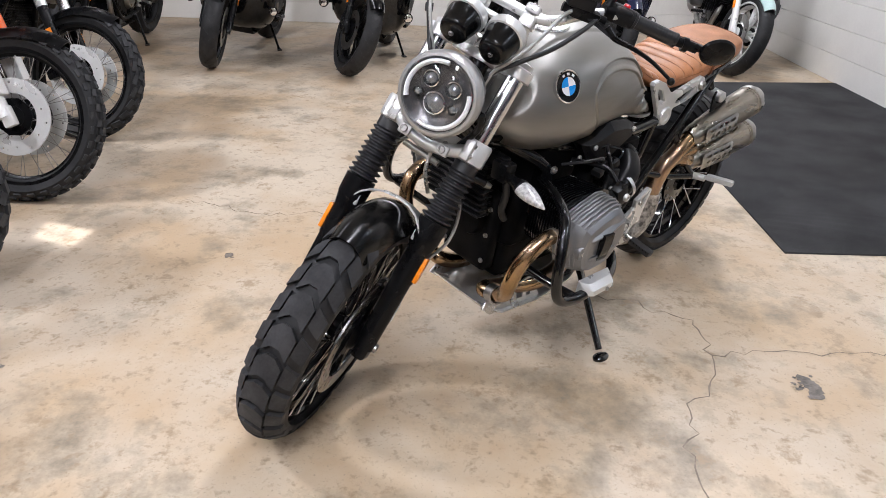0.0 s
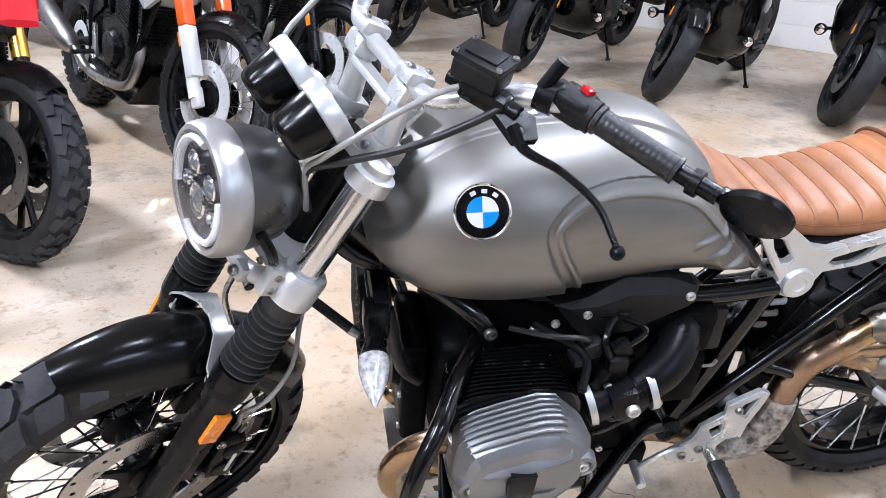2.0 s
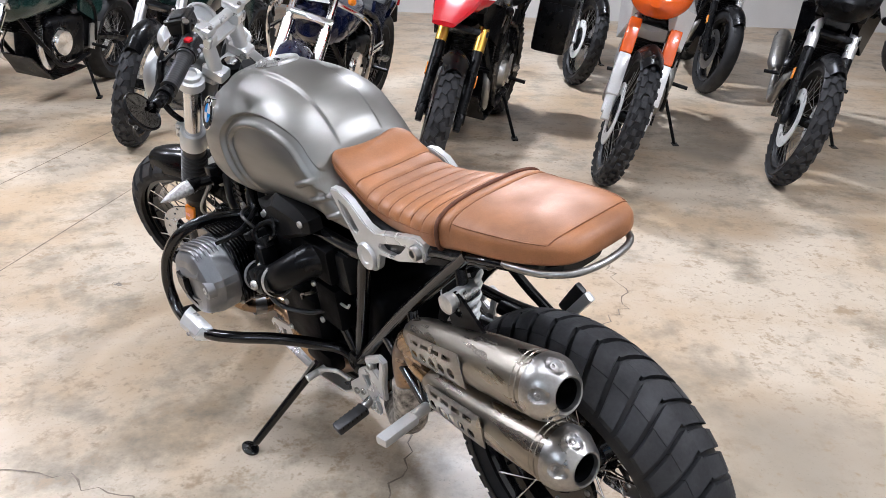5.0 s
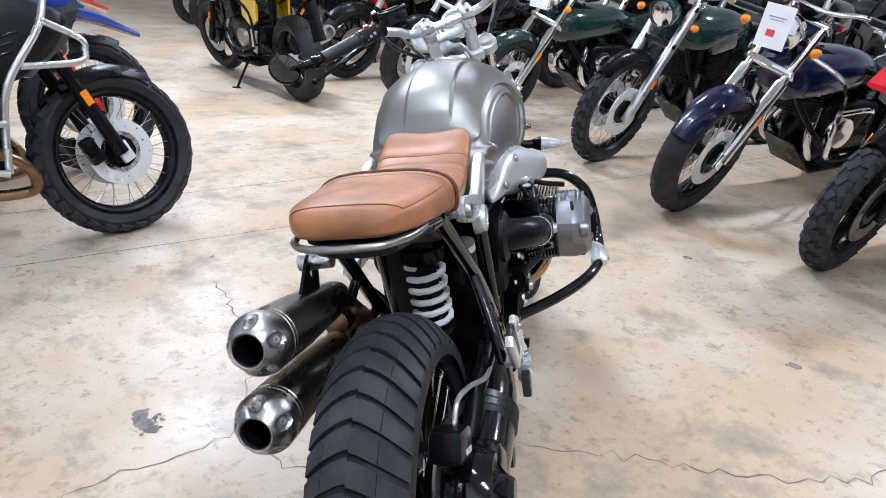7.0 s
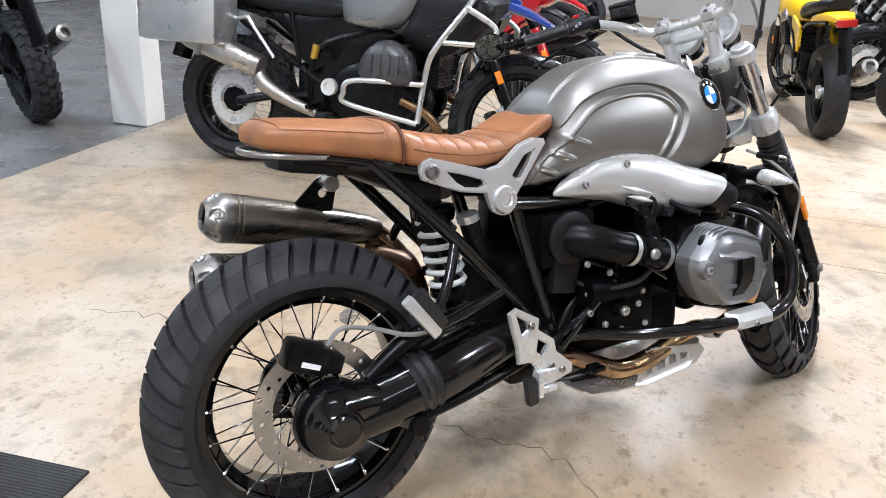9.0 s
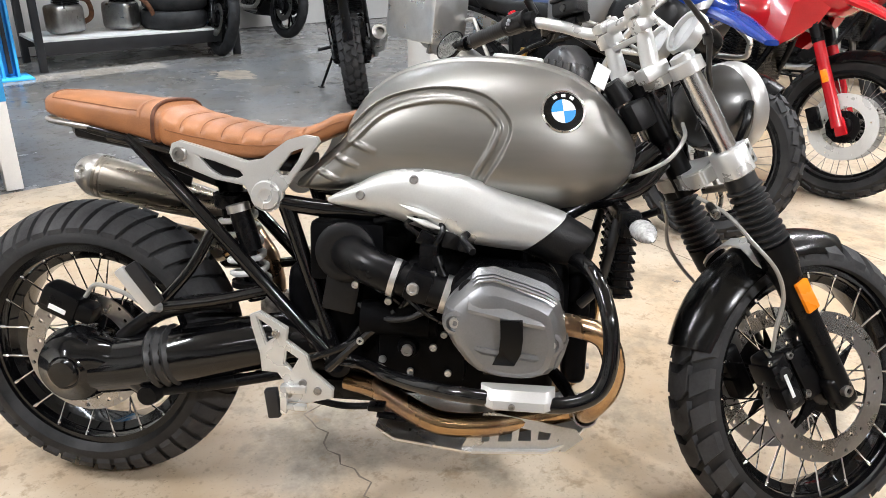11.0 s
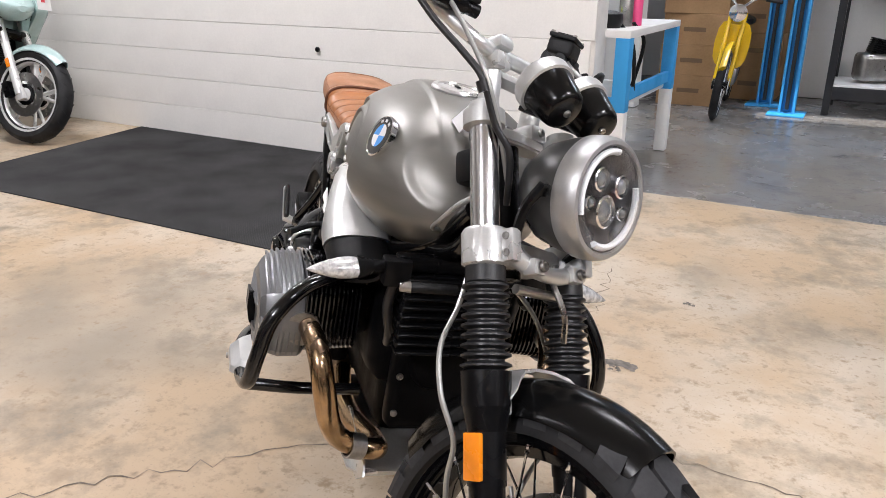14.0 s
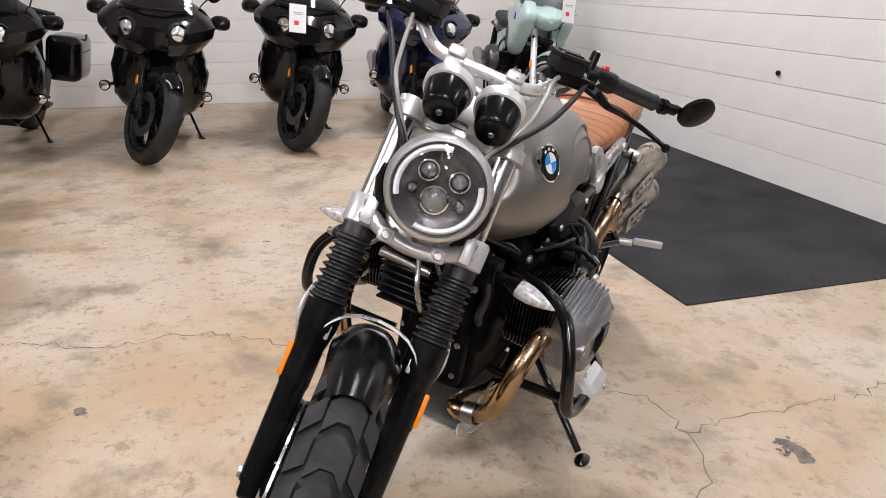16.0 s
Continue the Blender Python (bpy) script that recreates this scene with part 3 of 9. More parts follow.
def motorcycle(label, at, heading, style="adventure", body=None, accent=None, wb=1.5, fr=0.33, rr=0.32, fw=0.11, rw=0.16, frim=0.24, rrim=0.215,
               wstyle="spoke", tread="block", rimmat=None, steer=15, lean=-8, rake=27, forkmat=None, bark=None, tag=False, panniers=None, screen=0.0, bars=1.05,
               seatmat=None, engine="twin", guard=None, headlight="round", beak=False, disc=0.15, from_rear=False, forklow=None, fendermat=None, pipemat=None, tankh=0.93, tankmat=None, crash=None, upside=True, seath=0.84, hull=True, case_x=-0.05, case_z=0.66, axlemat=None, shields=None, rear_x=0.0):
    """A parked motorcycle; at is where its front tyre (or its rear tyre) meets the floor."""
    body = body or GLOSS
    accent = accent or body
    forkmat = forkmat or ALU
    forklow = forklow or BLACK
    fendermat = fendermat or BLACK
    seatmat = seatmat or PLASTIC
    pipemat = pipemat or STEEL
    t = thing("motorcycle", label, "motorcycle", pose(at[0], at[1], 0, lean, 0, heading).copy(), "motorcycles parked in the showroom")
    t.matrix_basis = pose(at[0], at[1], 0, 0, 0, heading) @ pose(0, 0, 0, lean, 0, 0) @ pose(0 if from_rear else -wb, 0, 0)
    S = steer_matrix(wb, rake, 0.10, steer)
    d = V(-math.sin(radians(rake)), 0, math.cos(radians(rake)))
    e = V(math.cos(radians(rake)), 0, math.sin(radians(rake)))
    ax = V(wb, 0, fr)
    wheel(t, S @ pose(wb, 0, fr, 0, 31, 0), fr, fw, frim, wstyle, tread, rimmat, (disc,), (1, -1), "front_wheel")
    wheel(t, pose(rear_x, 0, rr, 0, 17, 0), rr, rw, rrim, wstyle, tread, rimmat, (0.13,), (-1,), "rear_wheel")
    # steering: fork legs, yokes, bar, lamp, mudguard
    top = (bars - 0.06 - fr) / d.z
    for s in (1, -1):
        y = 0.098 * s
        o = V(0, y, 0) - e * 0.01
        part("fork_leg", moved(rod(ax + o + d * 0.0, ax + o + d * (top * 0.56), 0.029 if upside else 0.032, 12, 0.026 if upside else 0.032), Matrix()), forklow, t, m=S)
        part("fork_tube", rod(ax + o + d * (top * 0.5), ax + o + d * top, 0.029 if upside else 0.021, 12), forkmat, t, m=S)
        if shields is not None:
            for u0, u1, mat in ((0.10, 0.36, WHITE), (0.36, 0.58, shields)):
                part("fork_shield", moved(box((0.052, 0.062, top * (u1 - u0)), bevel=0.012), Matrix.Translation(ax + o + e * 0.022 + V(0, 0.006 * s, 0) + d * (top * (u0 + u1) / 2)) @ pose(0, 0, 0, 0, -rake, 0)), mat, t, "orange fork shield" if mat is shields else "white fork shield", m=S)
        part("axle_clamp", moved(box((0.05, 0.035, 0.085), bevel=0.008), Matrix.Translation(ax + V(0, y, 0)) @ pose(0, 0, 0, 0, -rake, 0)), axlemat or forklow, t, m=S)
        part("brake_caliper", moved(box((0.055, 0.05, 0.11), bevel=0.012), Matrix.Translation(ax + V(0, 0.085 * s, 0) - e * 0.105 + d * 0.07) @ pose(0, 0, 0, 0, -rake, 0)), BLACK, t, m=S)
        part("reflector", moved(box((0.03, 0.006, 0.06), bevel=0.002), Matrix.Translation(ax + o + V(0, 0.03 * s, 0) + d * top * 0.3) @ pose(0, 0, 0, 0, -rake, 0)), ORANGE, t, m=S)
        part("grip", rod(V(wb - 0.42, 0.26 * s, bars), V(wb - 0.50, 0.40 * s, bars - 0.012), 0.017, 10), RUBBER, t, m=S)
        part("lever", tube([V(wb - 0.37, 0.24 * s, bars - 0.005), V(wb - 0.37, 0.31 * s, bars - 0.01), V(wb - 0.44, 0.40 * s, bars - 0.02)], 0.006, 6, 4, flat=0.6), forklow, t, m=S)
        mi = part("mirror", moved(lathe([(0.001, -0.012), (0.045, -0.008), (0.055, 0.0), (0.05, 0.006), (0.001, 0.008)], 16, "X"), pose(wb - 0.40, 0.33 * s, bars + 0.17)), BLACK, t, m=S)
        part("mirror_arm", tube([V(wb - 0.41, 0.25 * s, bars), V(wb - 0.39, 0.27 * s, bars + 0.09), V(wb - 0.395, 0.33 * s, bars + 0.165)], 0.005, 6, 4), BLACK, mi)
        part("turn_signal", moved(lathe([(0.004, -0.02), (0.02, -0.012), (0.022, 0.012), (0.006, 0.03)], 10, "X"), pose(wb - 0.22, 0.19 * s, bars - 0.17)), ORANGE if style in ("cruiser", "naked") else BLACK, t, m=S)
        if guard is not None:
            part("hand_guard", moved(loft([[(0.0, 0.22, -0.05), (0.012, 0.22, -0.05), (0.012, 0.22, 0.03), (0, 0.22, 0.03)], [(0.05, 0.30, -0.06), (0.062, 0.30, -0.06), (0.062, 0.30, 0.05), (0.05, 0.30, 0.05)], [(-0.02, 0.41, -0.035), (-0.01, 0.415, -0.035), (-0.01, 0.415, 0.03), (-0.02, 0.41, 0.03)]]), pose(wb - 0.37, 0, bars) @ Matrix.Diagonal((1, s, 1, 1))), guard, t, m=S)
    for z in (top * 0.62, top * 0.94):
        part("fork_yoke", moved(box((0.09, 0.25, 0.035), bevel=0.01), Matrix.Translation(ax + d * z - e * 0.03) @ pose(0, 0, 0, 0, -rake, 0)), forkmat if style == "cruiser" else BLACK, t, m=S)
    part("handlebar", tube([V(wb - 0.50, -0.40, bars - 0.012), V(wb - 0.41, -0.24, bars + 0.002), V(wb - 0.36, -0.10, bars - 0.03), V(wb - 0.36, 0.10, bars - 0.03), V(wb - 0.41, 0.24, bars + 0.002), V(wb - 0.50, 0.40, bars - 0.012)], 0.0125, 10, 5), forkmat, t, m=S)
    n = 12
    a0, a1 = (0.0, 1.45) if style == "adventure" else (-0.25, 1.6) if style != "cruiser" else (-0.6, 2.0)
    rings = []
    for k in range(n):
        a = a0 + (a1 - a0) * k / (n - 1)
        w2 = fw * 0.62 * (0.55 + 0.45 * math.sin(math.pi * (k + 1.2) / (n + 1.4)))
        q = []
        rf = fr + 0.022
        for j in range(9):
            u = -1 + j / 4
            q.append(V(wb + 0.02 - (rf - 0.05 * u * u) * math.sin(a - 0.5), u * w2, fr + (rf - 0.05 * u * u) * math.cos(a - 0.5)))
        for j in range(8, -1, -1):
            u = -1 + j / 4
            q.append(V(wb + 0.02 - (rf - 0.006 - 0.05 * u * u) * math.sin(a - 0.5), u * w2 * 0.95, fr + (rf - 0.006 - 0.05 * u * u) * math.cos(a - 0.5)))
        rings.append(q)
    part("front_mudguard", loft(rings), fendermat, t, m=S)
    hl = ax + d * (top * 0.82) + V(0.10, 0, 0.03)
    if headlight == "round":
        lamp = part("headlight", moved(lathe([(0.012, -0.11), (0.05, -0.10), (0.078, -0.05), (0.085, 0.0), (0.085, 0.02), (0.074, 0.024), (0.07, 0.012), (0.001, 0.008)], 24, "X"), Matrix.Translation(hl) @ pose(0, 0, 0, 0, 8, 0)), CHROME if style == "cruiser" else body, t, m=S)
        part("lens", moved(lathe([(0.001, 0.032), (0.045, 0.028), (0.072, 0.018), (0.072, 0.014), (0.001, 0.012)], 24, "X"), Matrix.Translation(hl) @ pose(0, 0, 0, 0, 8, 0)), CHROME, lamp)
    else:
        lamp = part("headlight", moved(box((0.10, 0.26 if style != "tourer" else 0.36, 0.14), bevel=0.035, taper=0.8), Matrix.Translation(hl + (V(-0.03, 0, 0) if style == "tourer" else V(0, 0, 0))) @ pose(0, 0, 0, 0, 20, 0)), BLACK, t, m=S if headlight == "steer" else None)
        for s in (1, -1):
            at_l = V(wb - 0.075, 0.165 * s, 0.872) if style == "tourer" and hull else hl + V(0.045, 0.062 * s, 0.0)
            part("lens", moved(lathe([(0.001, 0.02), (0.03, 0.014), (0.052, 0.0), (0.052, -0.05)], 20, "X"), Matrix.Translation(at_l) @ pose(0, 0, 0, 0, -10, 30 * s)), CHROME, lamp)
    part("gauge", moved(lathe([(0.001, -0.04), (0.05, -0.035), (0.055, 0.01), (0.05, 0.016), (0.001, 0.014)], 18, "Z"), Matrix.Translation(ax + d * top + e * 0.06) @ pose(0, 0, 0, 0, 35, 0)), BLACK, t, m=S)
    # main body
    tx0, tx1 = 0.60, wb - 0.32
    rows = bend([(tx0 - 0.02, 0.055, tankh - 0.13, 0.03, 0.08), (tx0 + 0.08, 0.12, tankh - 0.12, 0.09, 0.10), ((tx0 + tx1) / 2 + 0.05, 0.165, tankh - 0.13, 0.13, 0.12), (tx1 - 0.08, 0.15, tankh - 0.13, 0.12, 0.13), (tx1, 0.07, tankh - 0.12, 0.06, 0.08)], np.linspace(tx0 - 0.02, tx1, 12))
    part("fuel_tank", loft([superring(x, 0, q[1], q[0], q[2], q[3], 20, 2.5) for x, q in zip(np.linspace(tx0 - 0.02, tx1, 12), rows)]), tankmat or body, t)
    part("filler_cap", lathe([(0.001, tankh + 0.012), (0.035, tankh + 0.01), (0.04, tankh - 0.02)], 18, "Z", ((tx0 + tx1) / 2 + 0.08, 0, 0)), CHROME, t)
    sx0 = -0.12 if style != "cruiser" else 0.0
    srow = [(sx0, 0.07, seath + 0.06, 0.03, 0.03), (sx0 + 0.1, 0.12, seath + 0.05, 0.045, 0.045), (0.25, 0.14, seath + 0.0, 0.05, 0.05), (0.42, 0.13, seath - 0.03, 0.05, 0.05), (tx0, 0.08, seath - 0.02, 0.05, 0.05)]
    xs = np.linspace(sx0, tx0, 12)
    part("seat", loft([superring(x, 0, q[1], q[0], q[2], q[3], 18, 2.6) for x, q in zip(xs, bend(srow, xs))]), seatmat, t)
    xs = np.linspace(-0.32, 0.1, 7)
    part("tail", loft([superring(x, 0, q[1], q[0], q[2], q[3], 14, 3) for x, q in zip(xs, bend([(-0.32, 0.05, seath - 0.02, 0.015, 0.03), (-0.1, 0.10, seath - 0.01, 0.03, 0.05), (0.1, 0.12, seath - 0.05, 0.04, 0.05)], xs))]), BLACK if style == "adventure" else accent, t)
    part("tail_light", box((0.03, 0.12, 0.045), (-0.33, 0, seath - 0.04), bevel=0.008), paint("red_lens", (0.45, 0.01, 0.01)), t)
    part("rear_mudguard", tube([V(-0.30, 0, seath - 0.05), V(-0.36, 0, 0.62), V(-0.40, 0, 0.5)], [0.05, 0.045, 0.05], 8, 5, flat=0.25), BLACK, t)
    # engine and frame
    part("crankcase", box((0.42, 0.26, 0.30), (0.72, 0, 0.42), bevel=0.05, seg=3), BLACK, t)
    part("gearbox", box((0.26, 0.24, 0.24), (0.46, 0, 0.43), bevel=0.04, seg=3), BLACK, t)
    if engine == "boxer":
        for s in (1, -1):
            up = 0.07 if crash is not None else 0.0
            cyl = part("cylinder", moved(corrugated(0.18, 0.17, 8, 0.018, 0.012), pose(0.86, s * 0.14, 0.50 + up, -90 * s, 0, 0)), BLACK, t)
            head = part("cylinder_head", moved(bulge([(0.755, 0.52), (0.745, 0.60), (0.80, 0.675), (0.87, 0.70), (0.95, 0.665), (0.995, 0.60), (0.99, 0.515), (0.90, 0.50)], 0.27, 0.375), pose(0, 0, up - 0.07) @ Matrix.Diagonal((1, s, 1, 1))), HEAD_GREY, cyl, "dark grey cylinder head cover")
            for k in range(4):
                part("head_rib", moved(box((0.020, 0.014, 0.085), (0.81 + 0.042 * k, 0.374, 0.595), (0, 0, 0), bevel=0.006), pose(0, 0, up - 0.07) @ Matrix.Diagonal((1, s, 1, 1))), HEAD_GREY, head)
    elif engine == "vtwin":
        for ang, x in ((-24, 0.86), (26, 0.66)):
            cyl = part("cylinder", moved(lathe([(0.082 - 0.014 * (k % 4 < 2), 0.0055 * k) for k in range(34)], 18, "Z"), pose(x, 0, 0.50, 0, -ang, 0)), BLACK, t)
            part("cylinder_head", moved(box((0.15, 0.14, 0.09), bevel=0.03), pose(x, 0, 0.50, 0, -ang, 0) @ pose(0, 0, 0.22)), CHROME, cyl)
        part("engine_cover", lathe([(0.001, 0.165), (0.08, 0.16), (0.10, 0.13), (0.10, 0.10)], 24, "Y", (0.80, 0, 0.42)), CHROME, t)
        part("engine_cover", lathe([(0.001, -0.165), (0.09, -0.16), (0.11, -0.13), (0.11, -0.10)], 24, "Y", (0.76, 0, 0.42)), CHROME, t)
    else:
        cyl = part("cylinder", moved(corrugated(0.20, 0.30, 12, 0.015, 0.012), pose(0.84, 0, 0.55, 0, 14, 0)), BLACK, t)
        part("cylinder_head", moved(box((0.20, 0.32, 0.10), bevel=0.025), pose(0.88, 0, 0.75, 0, 14, 0)), STEEL if style != "adventure" else BLACK, cyl)
        part("engine_cover", lathe([(0.001, 0.165), (0.07, 0.16), (0.09, 0.13), (0.09, 0.10)], 20, "Y", (0.66, 0, 0.42)), STEEL, t)
        part("engine_cover", lathe([(0.001, -0.165), (0.08, -0.16), (0.10, -0.13), (0.10, -0.10)], 20, "Y", (0.70, 0, 0.42)), BLACK, t)
    part("radiator", moved(corrugated(0.045, 0.28, 16, 0.015, 0.008), pose(1.04, 0, 0.49)), BLACK, t)
    for s in (1, -1):
        part("frame_tube", tube([V(wb - 0.36, 0.05 * s, 0.86), V(wb - 0.40, 0.10 * s, 0.66), V(0.98, 0.15 * s, 0.40), V(0.80, 0.15 * s, 0.27), V(0.5, 0.14 * s, 0.30)], 0.016, 8, 5), bark or BLACK, t)
        part("frame_tube", tube([V(wb - 0.36, 0.04 * s, 0.88), V(0.75, 0.13 * s, 0.74), V(0.45, 0.14 * s, 0.62), V(0.42, 0.14 * s, 0.38)], 0.017, 8, 5), bark or BLACK, t)
        part("subframe_tube", tube([V(0.46, 0.13 * s, 0.66), V(0.15, 0.12 * s, 0.76), V(-0.22, 0.09 * s, 0.80)], 0.012, 8, 4), BLACK, t)
        part("swingarm_beam", tube([V(0.42, 0.11 * s, 0.40), V(0.2, 0.12 * s, 0.37), V(0, 0.11 * s, rr)], 0.028, 10, 4, flat=0.6), BLACK, t)
        part("side_panel", moved(plate([(0.30, 0.72), (0.58, 0.78), (0.60, 0.60), (0.44, 0.52), (0.34, 0.58)], 0.02), pose(0, 0.135 * s, 0)), BLACK if style == "adventure" else accent, t)
        fp = part("footpeg", rod(V(0.46, 0.14 * s, 0.36), V(0.45, 0.25 * s, 0.35), 0.012, 8), BLACK, t)
        part("peg_bracket", moved(plate([(0.36, 0.5), (0.48, 0.5), (0.5, 0.34), (0.44, 0.32)], 0.012), pose(0, 0.14 * s, 0)), BLACK if crash is not None else ALU, t)
        if crash is not None and engine == "boxer":
            cb = part("crash_bar", tube([V(1.23, 0.20 * s, 0.93), V(1.19, 0.29 * s, 0.835), V(1.074, 0.31 * s, 0.658), V(1.044, 0.30 * s, 0.526), V(1.03, 0.32 * s, 0.345)], 0.0135, 10, 6), crash, t, "bare steel crash bar")
            part("bar_loop", tube([V(1.206, 0.28 * s, 0.864), V(1.325, 0.26 * s, 0.800), V(1.340, 0.26 * s, 0.760), V(1.312, 0.27 * s, 0.717), V(1.118, 0.30 * s, 0.710)], 0.0125, 10, 6), crash, cb)
            part("bar_loop", tube([V(1.044, 0.31 * s, 0.519), V(0.745, 0.40 * s, 0.514), V(0.702, 0.41 * s, 0.455), V(0.725, 0.40 * s, 0.408), V(1.03, 0.33 * s, 0.345)], 0.0125, 10, 6), crash, cb)
            part("tank_panel", moved(bulge([(0.574, 0.864), (0.60, 0.90), (0.66, 0.935), (0.80, 0.955), (0.93, 0.93), (0.965, 0.90), (0.93, 0.82), (0.853, 0.745), (0.72, 0.735), (0.603, 0.752), (0.58, 0.80)], 0.115, 0.205), Matrix.Diagonal((1, s, 1, 1))), tankmat or body, t)
            part("fairing_infill", moved(bulge([(0.94, 0.90), (1.05, 0.955), (1.18, 0.945), (1.30, 0.88), (1.28, 0.80), (1.20, 0.71), (1.08, 0.64), (0.95, 0.66), (0.88, 0.72), (0.91, 0.80)], 0.10, 0.20), Matrix.Diagonal((1, s, 1, 1))), PLASTIC, t)
            for k in range(3):
                part("fairing_slot", moved(box((0.10, 0.012, 0.010), (1.06 + 0.015 * k, 0.196, 0.74 + 0.035 * k), (0, -20, 0), bevel=0.003), Matrix.Diagonal((1, s, 1, 1))), GLOSS, t)
            part("exhaust_header", tube([V(0.94, 0.30 * s, 0.44), V(1.06, 0.28 * s, 0.385), V(1.115, 0.24 * s, 0.30), V(1.06, 0.20 * s, 0.245), V(0.68, 0.16 * s, 0.255)], 0.021, 12, 6), TINTED, t, "heat-tinted exhaust header")
            part("frame_disc", moved(lathe([(0.0001, 0.0), (0.02, 0.0), (0.022, 0.012), (0.038, 0.014), (0.042, 0.004), (0.042, -0.02)], 20), pose(0.527, 0.172 * s, 0.448) @ Matrix.Diagonal((1, s, 1, 1))), SILVER, t)
            part("shock_reservoir", rod(V(0.44, 0.165 * s, 0.575), V(0.452, 0.165 * s, 0.64), 0.019, 12), GOLD, t)
            part("side_cover", moved(bulge([(0.16, 0.78), (0.34, 0.80), (0.60, 0.80), (0.90, 0.74), (0.76, 0.64), (0.72, 0.50), (0.56, 0.36), (0.44, 0.38), (0.46, 0.52), (0.30, 0.66)], 0.06, 0.145), Matrix.Diagonal((1, s, 1, 1))), BLACK, t)
            part("subframe_brace", rod(V(0.03, 0.13 * s, 0.72), V(0.51, 0.152 * s, 0.44), 0.014, 10), BLACK, t)
            part("subframe_brace", rod(V(0.30, 0.145 * s, 0.80), V(0.36, 0.15 * s, 0.53), 0.011, 10), BLACK, t)
            part("case_link", rod(V(0.10, 0.20 * s, 0.74), V(0.24, 0.19 * s, 0.56), 0.010, 8), ALU, t)
            part("case_link", rod(V(0.10, 0.20 * s, 0.74), V(-0.10, 0.20 * s, 0.70), 0.010, 8), ALU, t)
            part("seat_skirt", moved(bulge([(0.02, 0.855), (0.30, 0.85), (0.56, 0.85), (0.60, 0.80), (0.50, 0.765), (0.28, 0.77), (0.06, 0.80)], 0.08, 0.152), Matrix.Diagonal((1, s, 1, 1))), PLASTIC, t)
            part("engine_cover", moved(bulge([(0.56, 0.30), (0.50, 0.40), (0.56, 0.54), (0.74, 0.60), (0.98, 0.50), (1.02, 0.34), (0.90, 0.25), (0.66, 0.25)], 0.10, 0.165), Matrix.Diagonal((1, s, 1, 1))), BLACK, t)
        elif crash is not None:
            part("crash_bar", tube([V(wb - 0.38, 0.10 * s, 0.84), V(1.12, 0.28 * s, 0.74), V(1.10, 0.30 * s, 0.56), V(1.02, 0.26 * s, 0.36), V(0.8, 0.16 * s, 0.30)], 0.013, 8, 6), crash, t)
            part("crash_bar", tube([V(0.66, 0.16 * s, 0.46), V(0.85, 0.29 * s, 0.60), V(1.10, 0.30 * s, 0.60)], 0.013, 8, 6), crash, t)
        if panniers is not None:
            pn = part("pannier", box((0.50, 0.27, 0.36), (case_x, 0.285 * s, 0.62), bevel=0.085, seg=4), panniers, t) if style == "tourer" else part("pannier", box((0.42, 0.22, 0.34), (case_x, 0.30 * s, case_z), bevel=0.03, seg=2), panniers, t)
            part("lid", box((0.43, 0.23, 0.05), (case_x, 0.30 * s, case_z + 0.16), bevel=0.014), panniers, pn) if style != "tourer" else part("lid_seam", box((0.36, 0.246, 0.008), (case_x, 0.30 * s, 0.68), bevel=0.002), BLACK, pn)
            part("latch", box((0.05, 0.012, 0.05), (case_x, 0.415 * s, case_z + 0.13), bevel=0.004), BLACK, pn)
    part("shock", rod(V(0.38, 0, 0.42), V(0.30, 0, 0.74), 0.03, 10), BLACK, t)
    part("exhaust_pipe", tube([V(0.98, -0.10, 0.55), V(1.03, -0.14, 0.40), V(0.92, -0.16, 0.28), V(0.5, -0.17, 0.26), V(0.28, -0.18, 0.34)], 0.022, 10, 6), pipemat, t)
    part("exhaust_pipe", tube([V(0.98, 0.10, 0.55), V(1.02, 0.13, 0.40), V(0.90, 0.10, 0.26), V(0.6, -0.05, 0.25), V(0.4, -0.15, 0.27)], 0.022, 10, 6), pipemat, t)
    if crash is not None and engine == "boxer":
        can_m = along(V(0.20, -0.215, 0.505), V(-0.22, -0.25, 0.645))
        si = part("silencer", moved(loft([[(a * hx, b * hy, z) for a, b in [(math.copysign(abs(math.cos(w)) ** 0.6, math.cos(w)), math.copysign(abs(math.sin(w)) ** 0.6, math.sin(w))) for w in np.linspace(0, 2 * math.pi, 25)[:-1]]] for z, hx, hy in ((0.0, 0.03, 0.03), (0.015, 0.058, 0.05), (0.05, 0.07, 0.056), (0.38, 0.074, 0.058), (0.43, 0.06, 0.05), (0.44, 0.03, 0.03))]), can_m), MUFFLER, t, "brushed steel silencer")
        part("silencer_band", moved(box((0.155, 0.125, 0.02), (0, 0, 0.31), bevel=0.006), can_m), STEEL, si)
        part("link_pipe", tube([V(0.46, -0.17, 0.312), V(0.33, -0.20, 0.366), V(0.215, -0.22, 0.43), V(0.16, -0.22, 0.50)], [0.026, 0.032, 0.040, 0.036], 14, 6), MUFFLER, t, "tapered steel link pipe")
    else:
        part("silencer", moved(lathe([(0.022, 0), (0.045, 0.03), (0.058, 0.10), (0.058, 0.42), (0.05, 0.46), (0.03, 0.465), (0.03, 0.40)], 22, "Z"), along(V(0.28, -0.19, 0.34), V(-0.14, -0.21, 0.50 if style != "cruiser" else 0.36))), pipemat, t)
    part("side_stand", merge(rod(V(0.56, 0.14, 0.30), V(0.62, 0.28, 0.045), 0.010, 8), box((0.06, 0.035, 0.01), (0.63, 0.285, 0.045), (8, 0, 20))), BLACK, t)
